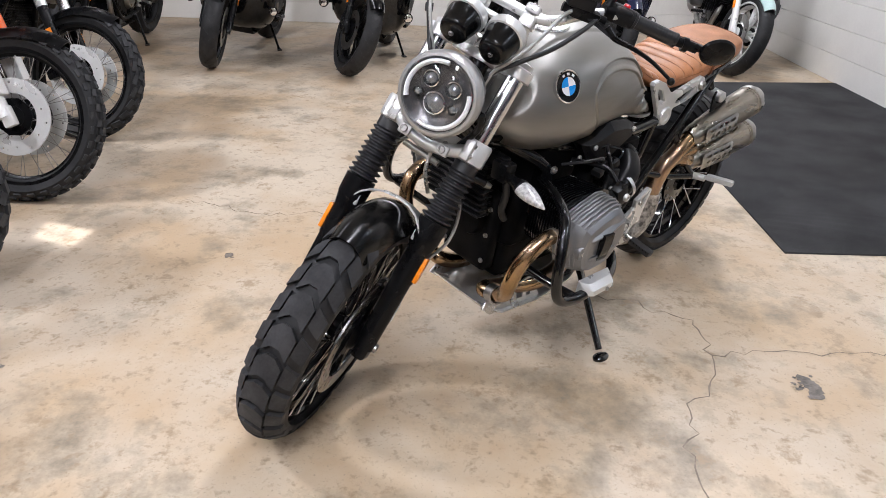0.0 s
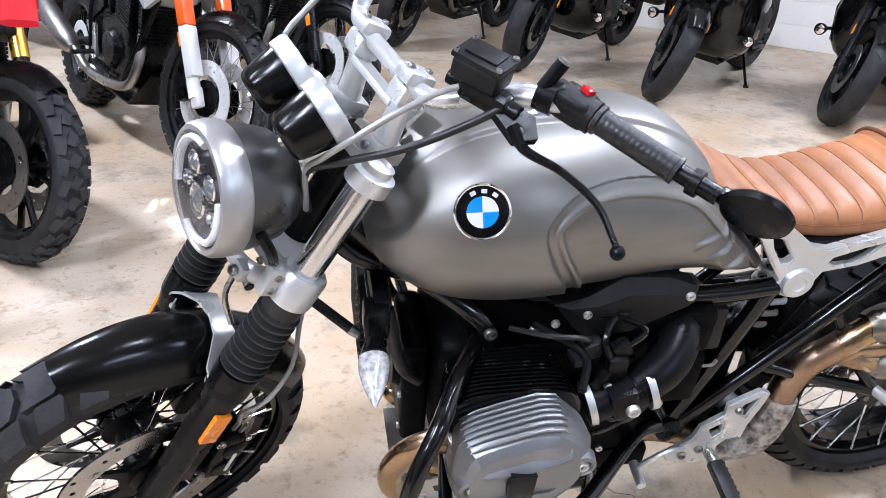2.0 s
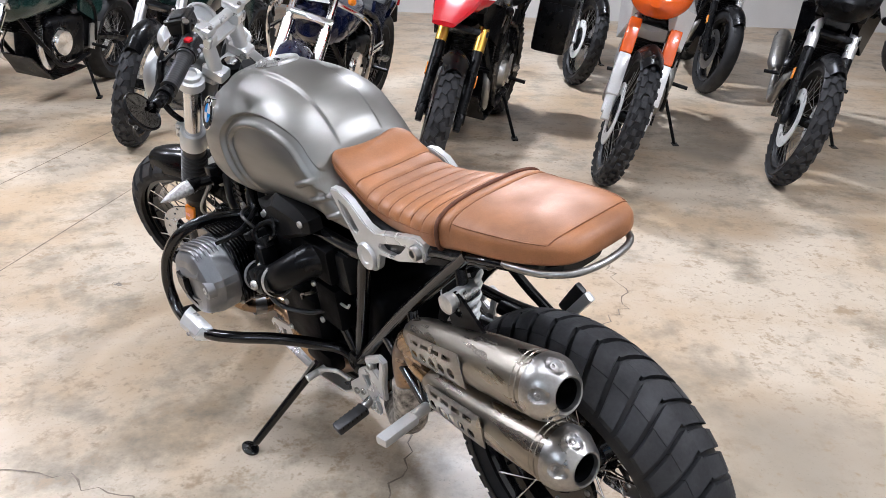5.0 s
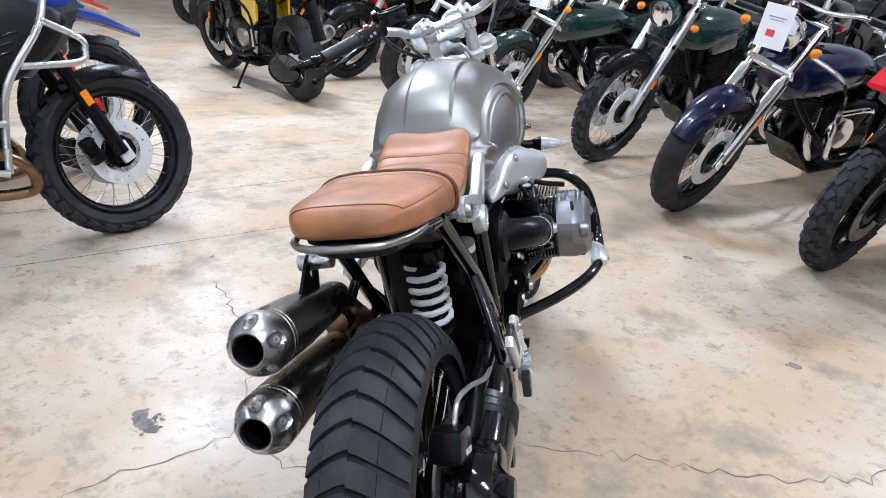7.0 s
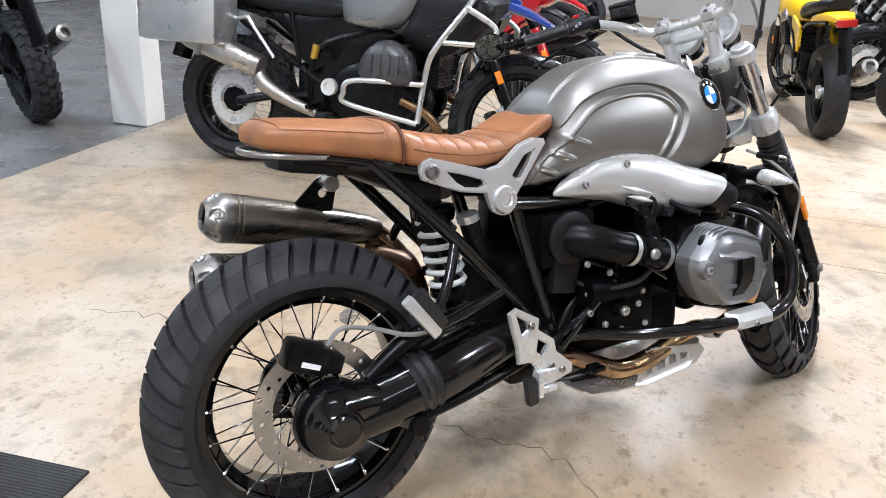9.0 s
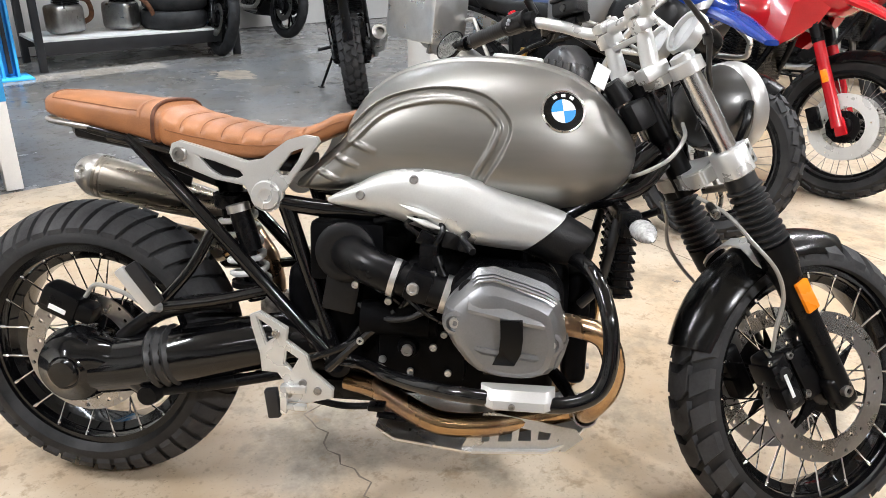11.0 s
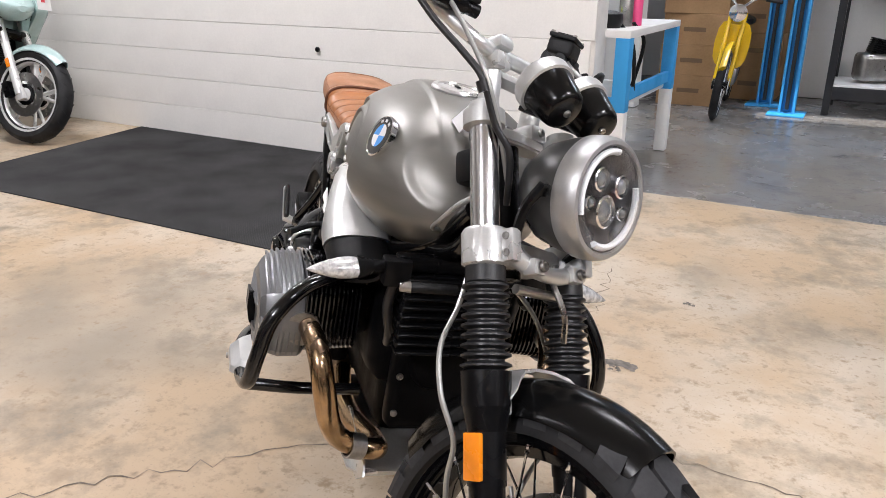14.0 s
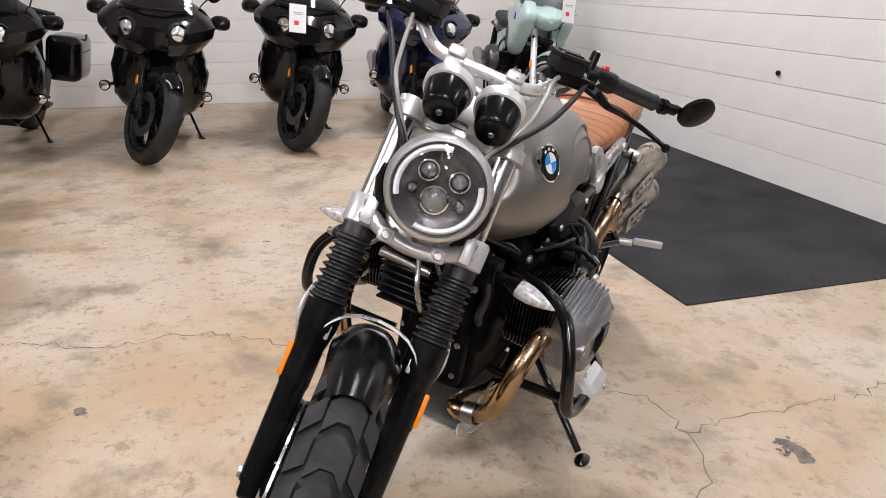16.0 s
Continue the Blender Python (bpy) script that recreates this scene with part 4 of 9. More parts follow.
    part("skid_plate", moved(loft([[(0.5, y, 0.21) for y in (-0.12, 0.12)] + [(0.5, y, 0.20) for y in (0.12, -0.12)], [(0.9, y, 0.20) for y in (-0.13, 0.13)] + [(0.9, y, 0.19) for y in (0.13, -0.13)], [(1.06, y, 0.36) for y in (-0.10, 0.10)] + [(1.07, y, 0.355) for y in (0.10, -0.10)]]), Matrix()), BLACK, t)
    if style in ("adventure", "tourer"):
        for s in (1, -1):
            part("side_fairing", moved(loft([[(1.02, 0.10, 0.98), (1.02, 0.14, 0.84), (1.00, 0.14, 0.70), (0.98, 0.11, 0.70), (1.00, 0.08, 0.9)], [(1.20, 0.11, 1.02), (1.20, 0.19, 0.86), (1.16, 0.17, 0.66), (1.14, 0.14, 0.66), (1.17, 0.10, 0.9)], [(1.36, 0.05, 0.98), (1.36, 0.11, 0.90), (1.30, 0.11, 0.78), (1.28, 0.08, 0.78), (1.32, 0.05, 0.9)]]), Matrix.Diagonal((1, s, 1, 1))), body, t)
        if style == "tourer" and hull:
            st = [(wb - 0.58, 0.21, 1.08, 0.95, 0.70), (wb - 0.42, 0.30, 1.11, 0.93, 0.66), (wb - 0.28, 0.31, 1.07, 0.91, 0.66), (wb - 0.17, 0.265, 1.01, 0.885, 0.68), (wb - 0.09, 0.185, 0.955, 0.86, 0.71), (wb - 0.045, 0.09, 0.90, 0.84, 0.75)]
            half = lambda w, a, b, c: [(0.0, a), (w * 0.40, a - 0.012), (w * 0.78, b + (a - b) * 0.55), (w, b + 0.02), (w * 0.97, b - 0.05), (w * 0.70, c + (b - c) * 0.30), (w * 0.35, c + 0.01), (0.0, c)]
            rings = []
            for x, w, a, b, c in st:
                h = half(w, a, b, c)
                rings.append([V(x, y * 1.22, z) for y, z in h] + [V(x, -y * 1.22, z) for y, z in h[-2:0:-1]])
            part("nose_fairing", loft(rings), accent, t, sharp=24)
            part("cowl_lip", tube([V(wb - 0.20, -0.20, 1.01), V(wb - 0.12, -0.09, 1.005), V(wb - 0.10, 0.0, 1.005), V(wb - 0.12, 0.09, 1.005), V(wb - 0.20, 0.20, 1.01)], 0.014, 8, 4, flat=0.6), PLASTIC, t)
        ns = ((wb - 0.40, 0.98, 0.11, 0.08, 0.12), (wb - 0.26, 0.96, 0.16, 0.10, 0.14), (wb - 0.14, 0.93, 0.13, 0.06, 0.11), (wb - 0.08, 0.92, 0.08, 0.02, 0.06), (wb - 0.05, 0.91, 0.03, 0.01, 0.03))
        xs = np.linspace(ns[0][0], ns[-1][0], 14)
        if style != "tourer" or not hull:
            part("nose_fairing", loft([superring(x, 0, q[0], q[1], q[2], q[3], 28, 2.0 if style == "tourer" else 2.3) for x, q in zip(xs, bend(ns, xs))]), accent, t)
    if beak:
        part("beak", loft([superring(x, 0, z, w2, u, dn, 14, 3) for x, z, w2, u, dn in ((wb - 0.20, 0.92, 0.11, 0.035, 0.035), (wb + 0.0, 0.86, 0.10, 0.025, 0.02), (wb + 0.14, 0.80, 0.055, 0.012, 0.01))]), accent, t)
    if style == "tourer":
        if hull:
            xs = np.linspace(0.52, 1.17, 12)
            part("lower_fairing", loft([superring(x, 0, q[0], q[1] * 1.14, q[2], q[3], 24, 2.8) for x, q in zip(xs, bend([(0.52, 0.54, 0.20, 0.18, 0.22), (0.80, 0.54, 0.27, 0.28, 0.32), (1.00, 0.56, 0.275, 0.32, 0.31), (1.11, 0.58, 0.24, 0.30, 0.25), (1.17, 0.60, 0.17, 0.24, 0.14)], xs))]), body, t)
            for s in (1, -1):
                part("fairing_vent", moved(loft([[(0.72, 0.0, 0.60), (0.72, 0.02, 0.56), (0.72, 0.0, 0.40)], [(0.98, 0.0, 0.68), (1.0, 0.025, 0.58), (0.95, 0.0, 0.36)]]), pose(0, 0.300 * s, 0) @ Matrix.Diagonal((1, s, 1, 1))), PLASTIC, t)
                fog = part("fog_lamp", moved(lathe([(0.012, -0.05), (0.034, -0.03), (0.038, 0.0), (0.034, 0.006), (0.001, 0.004)], 16, "X"), pose(1.12, 0.34 * s, 0.44, 0, 0, 6 * s)), BLACK, t, "small black fog lamp")
                part("lens", moved(lathe([(0.001, 0.012), (0.02, 0.010), (0.032, 0.005), (0.001, 0.003)], 16, "X"), pose(1.12, 0.34 * s, 0.44, 0, 0, 6 * s)), CHROME, fog)
                part("fog_lamp_bar", tube([V(1.02, 0.22 * s, 0.47), V(1.06, 0.30 * s, 0.45), V(1.09, 0.34 * s, 0.44)], 0.011, 8, 4), BLACK, t)
                part("mirror_pod", moved(loft([superring(x, 0, 0, w2, u, dn, 12, 2.6) for x, w2, u, dn in ((-0.06, 0.06, 0.045, 0.05), (0.0, 0.07, 0.05, 0.05), (0.06, 0.05, 0.03, 0.03), (0.085, 0.02, 0.01, 0.012))]), pose(wb - 0.42, 0.40 * s, 0.955, 0, 6, 0)), BLACK, t)
                part("lamp_bezel", moved(lathe([(0.058, 0.012), (0.070, 0.006), (0.074, -0.02), (0.060, -0.05)], 24, "X", caps=False), pose(wb - 0.080, 0.165 * s, 0.872, 0, -10, 30 * s)), PLASTIC, t)
                part("air_intake", moved(box((0.02, 0.11, 0.028), (0, 0, 0), bevel=0.008), pose(wb - 0.075, 0.10 * s, 0.765, 0, 22, 24 * s)), PLASTIC, t)
                part("floorboard", box((0.24, 0.10, 0.03), (0.66, 0.24 * s, 0.32), bevel=0.01), BLACK, t)
    if style == "tourer" and not hull:
        for s in (1, -1):
            part("half_fairing", moved(bulge([(0.80, 0.94), (0.98, 1.02), (1.18, 1.06), (1.34, 1.00), (1.40, 0.90), (1.30, 0.78), (1.18, 0.64), (1.06, 0.58), (1.00, 0.62), (0.98, 0.74), (0.90, 0.84)], 0.12, 0.235), Matrix.Diagonal((1, s, 1, 1))), body, t, "pale half fairing with rounded edges")
            part("fairing_infill", moved(bulge([(0.66, 0.80), (0.92, 0.84), (1.02, 0.70), (1.04, 0.56), (0.92, 0.56), (0.78, 0.64)], 0.10, 0.18), Matrix.Diagonal((1, s, 1, 1))), PLASTIC, t)
            part("badge", moved(lathe([(0.001, 0.003), (0.028, 0.003), (0.032, 0.0), (0.032, -0.01)], 20), pose(1.16, 0.236 * s, 0.90) @ Matrix.Diagonal((1, s, 1, 1))), BLUE, t)
    if screen:
        rings = []
        for k in range(6):
            u = k / 5
            q = [V(wb - 0.16 - 0.26 * u - 0.06 * abs(v) ** 2, v * (0.17 - 0.06 * u) * (1.45 if style == "tourer" else 1), 1.0 + screen * u) for v in np.linspace(-1, 1, 9)]
            rings.append(q + [p - V(0.004, 0, 0) for p in q[::-1]])
        part("windscreen", loft(rings), SCREEN, t)
    if tag:
        price_tag(t, (wb + 0.02 if style == "tourer" else wb - 0.12, -0.07 if style == "tourer" and hull else 0.10, bars - (0.12 if style == "cruiser" or style == "tourer" and hull else 0.05)), steer + 6, -8, (0.135, 0.19))
    return t


SCREEN = glass("smoked_screen", (0.55, 0.57, 0.6), 0.05)
HEAD_GREY = material("dark_cast_head", (0.09, 0.09, 0.093), 0.36, 0.6, var=0.15, scale=14, bump=0.1, bscale=260)
MUFFLER = material("brushed_muffler_steel", (0.50, 0.48, 0.45), 0.34, 1.0, var=0.15, scale=9, bump=0.06, bscale=260)


def spot(a, b):
    q = R @ V(a, b, 0)
    return (q.x, q.y)


RED = paint("red_paint", (0.55, 0.012, 0.02))
BLUE = paint("blue_paint", (0.010, 0.040, 0.26))
NAVY = paint("navy_paint", (0.005, 0.009, 0.040))
MINT = paint("pale_green_paint", (0.45, 0.60, 0.58), 0.3)
YELLOW = paint("yellow_paint", (0.85, 0.55, 0.01))
WHITE = paint("white_paint", (0.78, 0.78, 0.77))
ORANGE_P = paint("orange_paint", (0.85, 0.13, 0.01))
GREEN = paint("dark_green_paint", (0.010, 0.032, 0.027))
HEAD_W = 44.2   # faces away from the far wall
# row in front of the far wall
motorcycle("pale mint green sports tourer with a price card on its bars", spot(-3.59, 1.40), HEAD_W - 6, "tourer", MINT, MINT, wstyle="cast", tread="road", rimmat=SILVER, steer=18, screen=0.30, tag=True, fendermat=MINT, headlight="twin", forkmat=ALU, forklow=SILVER, hull=False, engine="boxer", fw=0.12)
motorcycle("navy blue sports tourer with black cast wheels", spot(-3.36, 0.33), HEAD_W - 4, "tourer", NAVY, NAVY, wstyle="cast", tread="road", steer=20, screen=0.28, tag=True, fendermat=NAVY, headlight="twin", forkmat=BLACK, fw=0.125)
motorcycle("black touring motorcycle with a price card on its screen", spot(-3.28, -0.60), HEAD_W - 4, "tourer", GLOSS, GLOSS, wstyle="cast", tread="road", steer=24, screen=0.34, tag=True, fendermat=GLOSS, headlight="twin", forkmat=BLACK, fw=0.13)
motorcycle("large black tourer with twin headlights by the wall", spot(-3.05, -1.62), HEAD_W - 4, "tourer", GLOSS, GLOSS, wstyle="cast", tread="road", steer=32, screen=0.34, fendermat=GLOSS, headlight="twin", forkmat=BLACK, fw=0.13)
motorcycle("black touring motorcycle with black side cases", spot(-3.15, -2.70), HEAD_W - 2, "tourer", GLOSS, GLOSS, wstyle="cast", tread="road", steer=12, screen=0.26, panniers=GLOSS, fendermat=GLOSS, headlight="twin", forkmat=BLACK, fw=0.13)
motorcycle("black naked roadster with yellow trim", spot(-3.15, -3.85), HEAD_W, "naked", BLACK, YELLOW, wstyle="cast", tread="road", steer=12, tag=True)
motorcycle("black and red roadster with spoked wheels", spot(-3.1, -4.80), HEAD_W, "naked", GLOSS, RED, steer=12)
motorcycle("black roadster with silver fork", spot(-3.1, -5.75), HEAD_W, "naked", GLOSS, GLOSS, wstyle="cast", tread="road", steer=12)
# row that ends at the open floor
HEAD_S = 134.2
motorcycle("black adventure motorcycle with spoked wheels", spot(-1.17, -2.76), HEAD_S - 18, "adventure", GLOSS, BLACK, fr=0.335, frim=0.26, fw=0.10, steer=12, tread="block", guard=BLACK, forkmat=ALU, forklow=BLACK, headlight="twin", disc=0.155, screen=0.2, lean=-9)
motorcycle("white and orange adventure motorcycle with knobbly tyres", spot(-0.25, -2.58), HEAD_S - 14, "adventure", WHITE, ORANGE_P, fr=0.352, frim=0.275, fw=0.10, steer=14, tread="knob", guard=BLACK, forkmat=STEEL, forklow=WHITE, shields=ORANGE_P, fendermat=BLACK, headlight="twin", disc=0.16, screen=0.22, bars=1.15, lean=-9)
motorcycle("red adventure motorcycle with a gold fork and price card", spot(0.66, -2.46), HEAD_S - 10, "adventure", GLOSS, RED, fr=0.325, frim=0.235, fw=0.11, steer=16, tread="block", wstyle="cast", guard=BLACK, forkmat=GOLD, forklow=BLACK, headlight="twin", disc=0.155, screen=0.2, tag=True, panniers=BLACK, beak=True, lean=-8)
motorcycle("navy blue cruiser with chrome engine and price card", spot(1.48, -2.46), HEAD_S - 6, "cruiser", NAVY, NAVY, wb=1.62, fr=0.335, frim=0.235, fw=0.13, steer=16, tread="road", forkmat=CHROME, forklow=CHROME, fendermat=NAVY, engine="vtwin", pipemat=CHROME, crash=CHROME, tag=True, upside=False, rake=32, tankh=0.84, seath=0.70, lean=-9, bars=1.08)
motorcycle("black scrambler with spoked wheels and tall front wheel", spot(2.34, -2.74), HEAD_S - 4, "naked", GREEN, GREEN, fr=0.345, frim=0.27, fw=0.10, steer=14, tread="block", forkmat=ALU, forklow=ALU, lean=-8)
motorcycle("dark green cruiser with chrome fork and price card", spot(3.43, -2.76), HEAD_S - 2, "cruiser", GREEN, GREEN, wb=1.6, fr=0.335, frim=0.235, steer=14, tread="road", forkmat=CHROME, forklow=CHROME, fendermat=GREEN, engine="vtwin", pipemat=CHROME, tag=True, upside=False, rake=32, tankh=0.84, seath=0.70, lean=-8)
motorcycle("black bobber with small round lamp", spot(4.35, -2.58), HEAD_S, "cruiser", GLOSS, GLOSS, wb=1.55, fr=0.33, frim=0.22, fw=0.13, steer=10, tread="road", engine="vtwin", rake=30, tankh=0.84, seath=0.72, lean=-8)
motorcycle("black roadster with silver engine", spot(5.3, -2.5), HEAD_S, "naked", GLOSS, GLOSS, wstyle="cast", tread="road", steer=10)
motorcycle("dark roadster with spoked wheels", spot(6.3, -2.3), HEAD_S, "naked", BLACK, RED, steer=10)
# row beyond the open floor, facing it
HEAD_N = -45.8
motorcycle("blue and silver adventure motorcycle with steel crash bars and aluminium cases", (1.669, 1.679), HEAD_N - 1, "adventure", paint("graphite_paint", (0.03, 0.03, 0.033), 0.3), BLUE, tankmat=material("grey_metallic", (0.26, 0.265, 0.275), 0.36, 0.8, var=0.06, scale=6), fr=0.335, frim=0.25, fw=0.115, steer=16, rear_x=-0.05, tread="block", guard=BLACK, forkmat=BLACK, forklow=BLACK, headlight="twin", disc=0.135, screen=0.22, panniers=ALU, beak=True, engine="boxer", crash=ALU, lean=-6, bars=1.15, case_x=-0.16, case_z=0.77, wb=1.44, seatmat=paint("dark_blue_vinyl", (0.012, 0.03, 0.11), 0.45, coat=0.0), pipemat=BLACK, axlemat=SILVER)
motorcycle("red adventure motorcycle with spoked wheels", (2.41, 2.28), HEAD_N + 2, "adventure", RED, RED, fr=0.335, frim=0.25, fw=0.11, steer=6, tread="block", forkmat=BLACK, forklow=RED, headlight="twin", disc=0.155, screen=0.2, beak=True, lean=-8, bars=1.12)
motorcycle("red roadster with a gold fork", spot(5.2, 0.4), HEAD_N, "naked", RED, RED, wstyle="cast", tread="road", forkmat=GOLD, steer=8)
motorcycle("black roadster with orange reflectors", spot(6.3, 0.4), HEAD_N, "naked", GLOSS, GLOSS, steer=8)
# workshop
motorcycle("black adventure motorcycle with knobbly cast wheels in the workshop", spot(2.60, 2.97), 102, "adventure", BLACK, BLACK, from_rear=True, tread="block", wstyle="cast", steer=-6, screen=0.2, headlight="twin", lean=-7)
motorcycle("blue roadster standing in the workshop", spot(2.7, 5.55), -60, "naked", BLUE, BLUE, wstyle="cast", tread="road", steer=10)
motorcycle("black roadster standing in the workshop", spot(3.8, 6.3), -50, "naked", GLOSS, GLOSS, wstyle="cast", tread="road", steer=10)
# behind the first rows, the showroom's other bikes in dense lines
done = [o for o in scene.objects if o.type == "EMPTY" and o.name.startswith("motorcycle")]
for k, (a, b, h) in enumerate([(-1.2, -4.9, 130), (-0.2, -5.0, 134), (0.8, -4.9, 130), (1.8, -5.0, 134), (2.8, -4.9, 138), (3.8, -5.0, 134), (4.8, -4.9, 132), (7.3, -2.3, 134), (8.3, -2.3, 134), (9.3, -2.4, 134), (3.0, -7.1, 134), (4.4, -7.1, 134), (7.4, 0.4, -46), (8.5, 0.4, -46)]):
    src = done[(5, 12, 14, 8, 15, 5, 16, 7, 15, 6, 13, 14, 16, 6)[k]]
    q = spot(a, b)
    copy_thing(src, pose(q[0], q[1], 0, 0, 0, h) @ pose(0, 0, 0, -8, 0, 0) @ pose(-1.5, 0, 0))
motorcycle("bright yellow roadster with black wheels seen from behind", (4.5, 1.92), 47, "naked", YELLOW, YELLOW, wstyle="cast", tread="road", steer=10, from_rear=True)

# ---- the motorcycle in the middle ----
TANK = material("satin_grey_metallic", (0.262, 0.254, 0.236), 0.42, 0.85, var=0.05, scale=5, bump=0.03, bscale=300, stretch=(1.5, 1, 9), rvar=0.03)
LEATHER = material("tan_leather", (0.385, 0.158, 0.060), 0.46, var=0.26, scale=9, bump=0.22, bscale=520)
STITCH = material("brown_stitching", (0.26, 0.102, 0.038), 0.7, var=0.2, scale=60)
LEATHER_SEAM = material("dark_leather_seam", (0.12, 0.04, 0.016), 0.7, var=0.2, scale=40)
BRONZE = material("heat_tinted_steel", (0.42, 0.28, 0.14), 0.26, 1.0, var=0.35, scale=7, tint=(0.28, 0.20, 0.16))
MUFF = material("brushed_steel_silencer", (0.31, 0.28, 0.235), 0.31, 1.0, var=0.12, scale=6, bump=0.05, bscale=300, stretch=(1, 8, 8))
HARD_CHROME = material("hard_chromed_tube", (0.72, 0.72, 0.73), 0.2, 1.0, var=0.05, scale=9, rvar=0.04)
DUCT_PAINT = material("pale_silver_lacquer", (0.66, 0.665, 0.65), 0.34, 0.6, var=0.06, scale=9, bump=0.05, bscale=300)
CAST = material("cast_grey_cover", (0.26, 0.265, 0.275), 0.38, 0.75, var=0.1, scale=12, bump=0.12, bscale=300)
CLAMP = material("clear_anodised_alloy", (0.68, 0.685, 0.675), 0.34, 0.6, var=0.06, scale=10, bump=0.1, bscale=300)
CASE = material("cast_black_case", (0.0035, 0.0035, 0.004), 0.48, var=0.3, scale=20, bump=0.25, bscale=200, spec=0.05)
DISC_STEEL = material("ground_disc_steel", (0.46, 0.45, 0.44), 0.30, 1.0, var=0.12, scale=10, stretch=(1, 1, 1))
SPRING = material("white_spring_paint", (0.78, 0.78, 0.76), 0.4, var=0.06)
WRAP = material("heat_wrap", (0.45, 0.42, 0.38), 0.55, 0.6, var=0.5, scale=60, bump=0.8, bscale=90)
BADGE_BLUE = material("badge_blue", (0.02, 0.30, 0.80), 0.25, coat=0.8, var=0.05)
BADGE_WHITE = material("badge_white", (0.85, 0.86, 0.87), 0.25, coat=0.8, var=0.03)
LED = material("light_guide", (0.88, 0.9, 0.92), 0.3, var=0.03)
SIGNAL = material("clear_signal_lens", (0.72, 0.72, 0.71), 0.12, 0.3, var=0.3, scale=120, coat=0.8)
GAUGE_BLACK = material("semi_gloss_black", (0.004, 0.004, 0.004), 0.20, var=0.2, scale=20, rvar=0.05, spec=0.3)
RUBBER_B = material("gaiter_rubber", (0.016, 0.016, 0.017), 0.42, var=0.2, scale=20)
CABLE_GREY = material("steel_braid_hose", (0.42, 0.42, 0.40), 0.4, 0.5, var=0.1)


def clear_cover(name):
    """Thin clear glass: seen through, with the sheen of its surface."""
    m = bpy.data.materials.new(name)
    m.use_nodes = True
    n, link = m.node_tree.nodes, m.node_tree.links.new
    a, b, mix, lw = n.new("ShaderNodeBsdfTransparent"), n.new("ShaderNodeBsdfGlossy"), n.new("ShaderNodeMixShader"), n.new("ShaderNodeLayerWeight")
    pw, ad = n.new("ShaderNodeMath"), n.new("ShaderNodeMath")
    pw.operation, ad.operation = "POWER", "MULTIPLY_ADD"
    lw.inputs["Blend"].default_value = 0.5
    pw.inputs[1].default_value, ad.inputs[1].default_value, ad.inputs[2].default_value = 5.0, 0.7, 0.03
    b.inputs["Roughness"].default_value = 0.02
    link(lw.outputs["Facing"], pw.inputs[0])
    link(pw.outputs[0], ad.inputs[0])
    link(ad.outputs[0], mix.inputs[0])
    link(a.outputs[0], mix.inputs[1])
    link(b.outputs[0], mix.inputs[2])
    link(mix.outputs[0], n["Material Output"].inputs[0])
    return m


CLEAR = clear_cover("clear_glass")
PROJ = material("projector_glass", (0.30, 0.32, 0.34), 0.08, 0.6, var=0.3, scale=60, coat=1.0)
REFLECT = material("smoked_reflector", (0.10, 0.10, 0.105), 0.30, 0.5, var=0.3, scale=30)
MIRROR = material("mirror_glass", (0.35, 0.36, 0.36), 0.03, 1.0, var=0.02, rvar=0.01)

bike = thing("scrambler_motorcycle", "grey metallic scrambler motorcycle with tan leather seat on its side stand", "motorcycle", pose(0, 0.02, 0, -10, 0, 0))
RAKE, STEER = 30.3, 27.2
DN = V(-math.sin(radians(RAKE)), 0, math.cos(radians(RAKE)))
EN = V(math.cos(radians(RAKE)), 0, math.sin(radians(RAKE)))


def F(s, f, y):
    """A point of the steering head: along its axis, ahead of it, to its left."""
    return V(1.652, y, 0.009) + DN * s + EN * f


S = Matrix.Translation((1.652, 0.013, 0.009)) @ Matrix.Rotation(radians(STEER), 4, DN) @ Matrix.Translation((-1.652, 0, -0.009))


def both(name, make, mat, label="", m=None, sub=None):
    """The same part on either side; make(s) builds it for s = 1 (left) or -1."""
    return [part(name, make(s), mat, bike if sub is None else sub, label, m) for s in (1, -1)]


def bolt(parent, at, d, r=0.008, mat=None, m=None):
    """A small domed screw head that faces along d."""
    q = Vector(d).normalized()
    return part("bolt", moved(lathe([(r, 0), (r, r * 0.5), (r * 0.85, r * 0.75), (r * 0.5, r * 0.75), (r * 0.45, r * 0.35), (0.0001, r * 0.35)], 10, "Z"), along(Vector(at), Vector(at) + q)), mat or STEEL, parent, m=m)


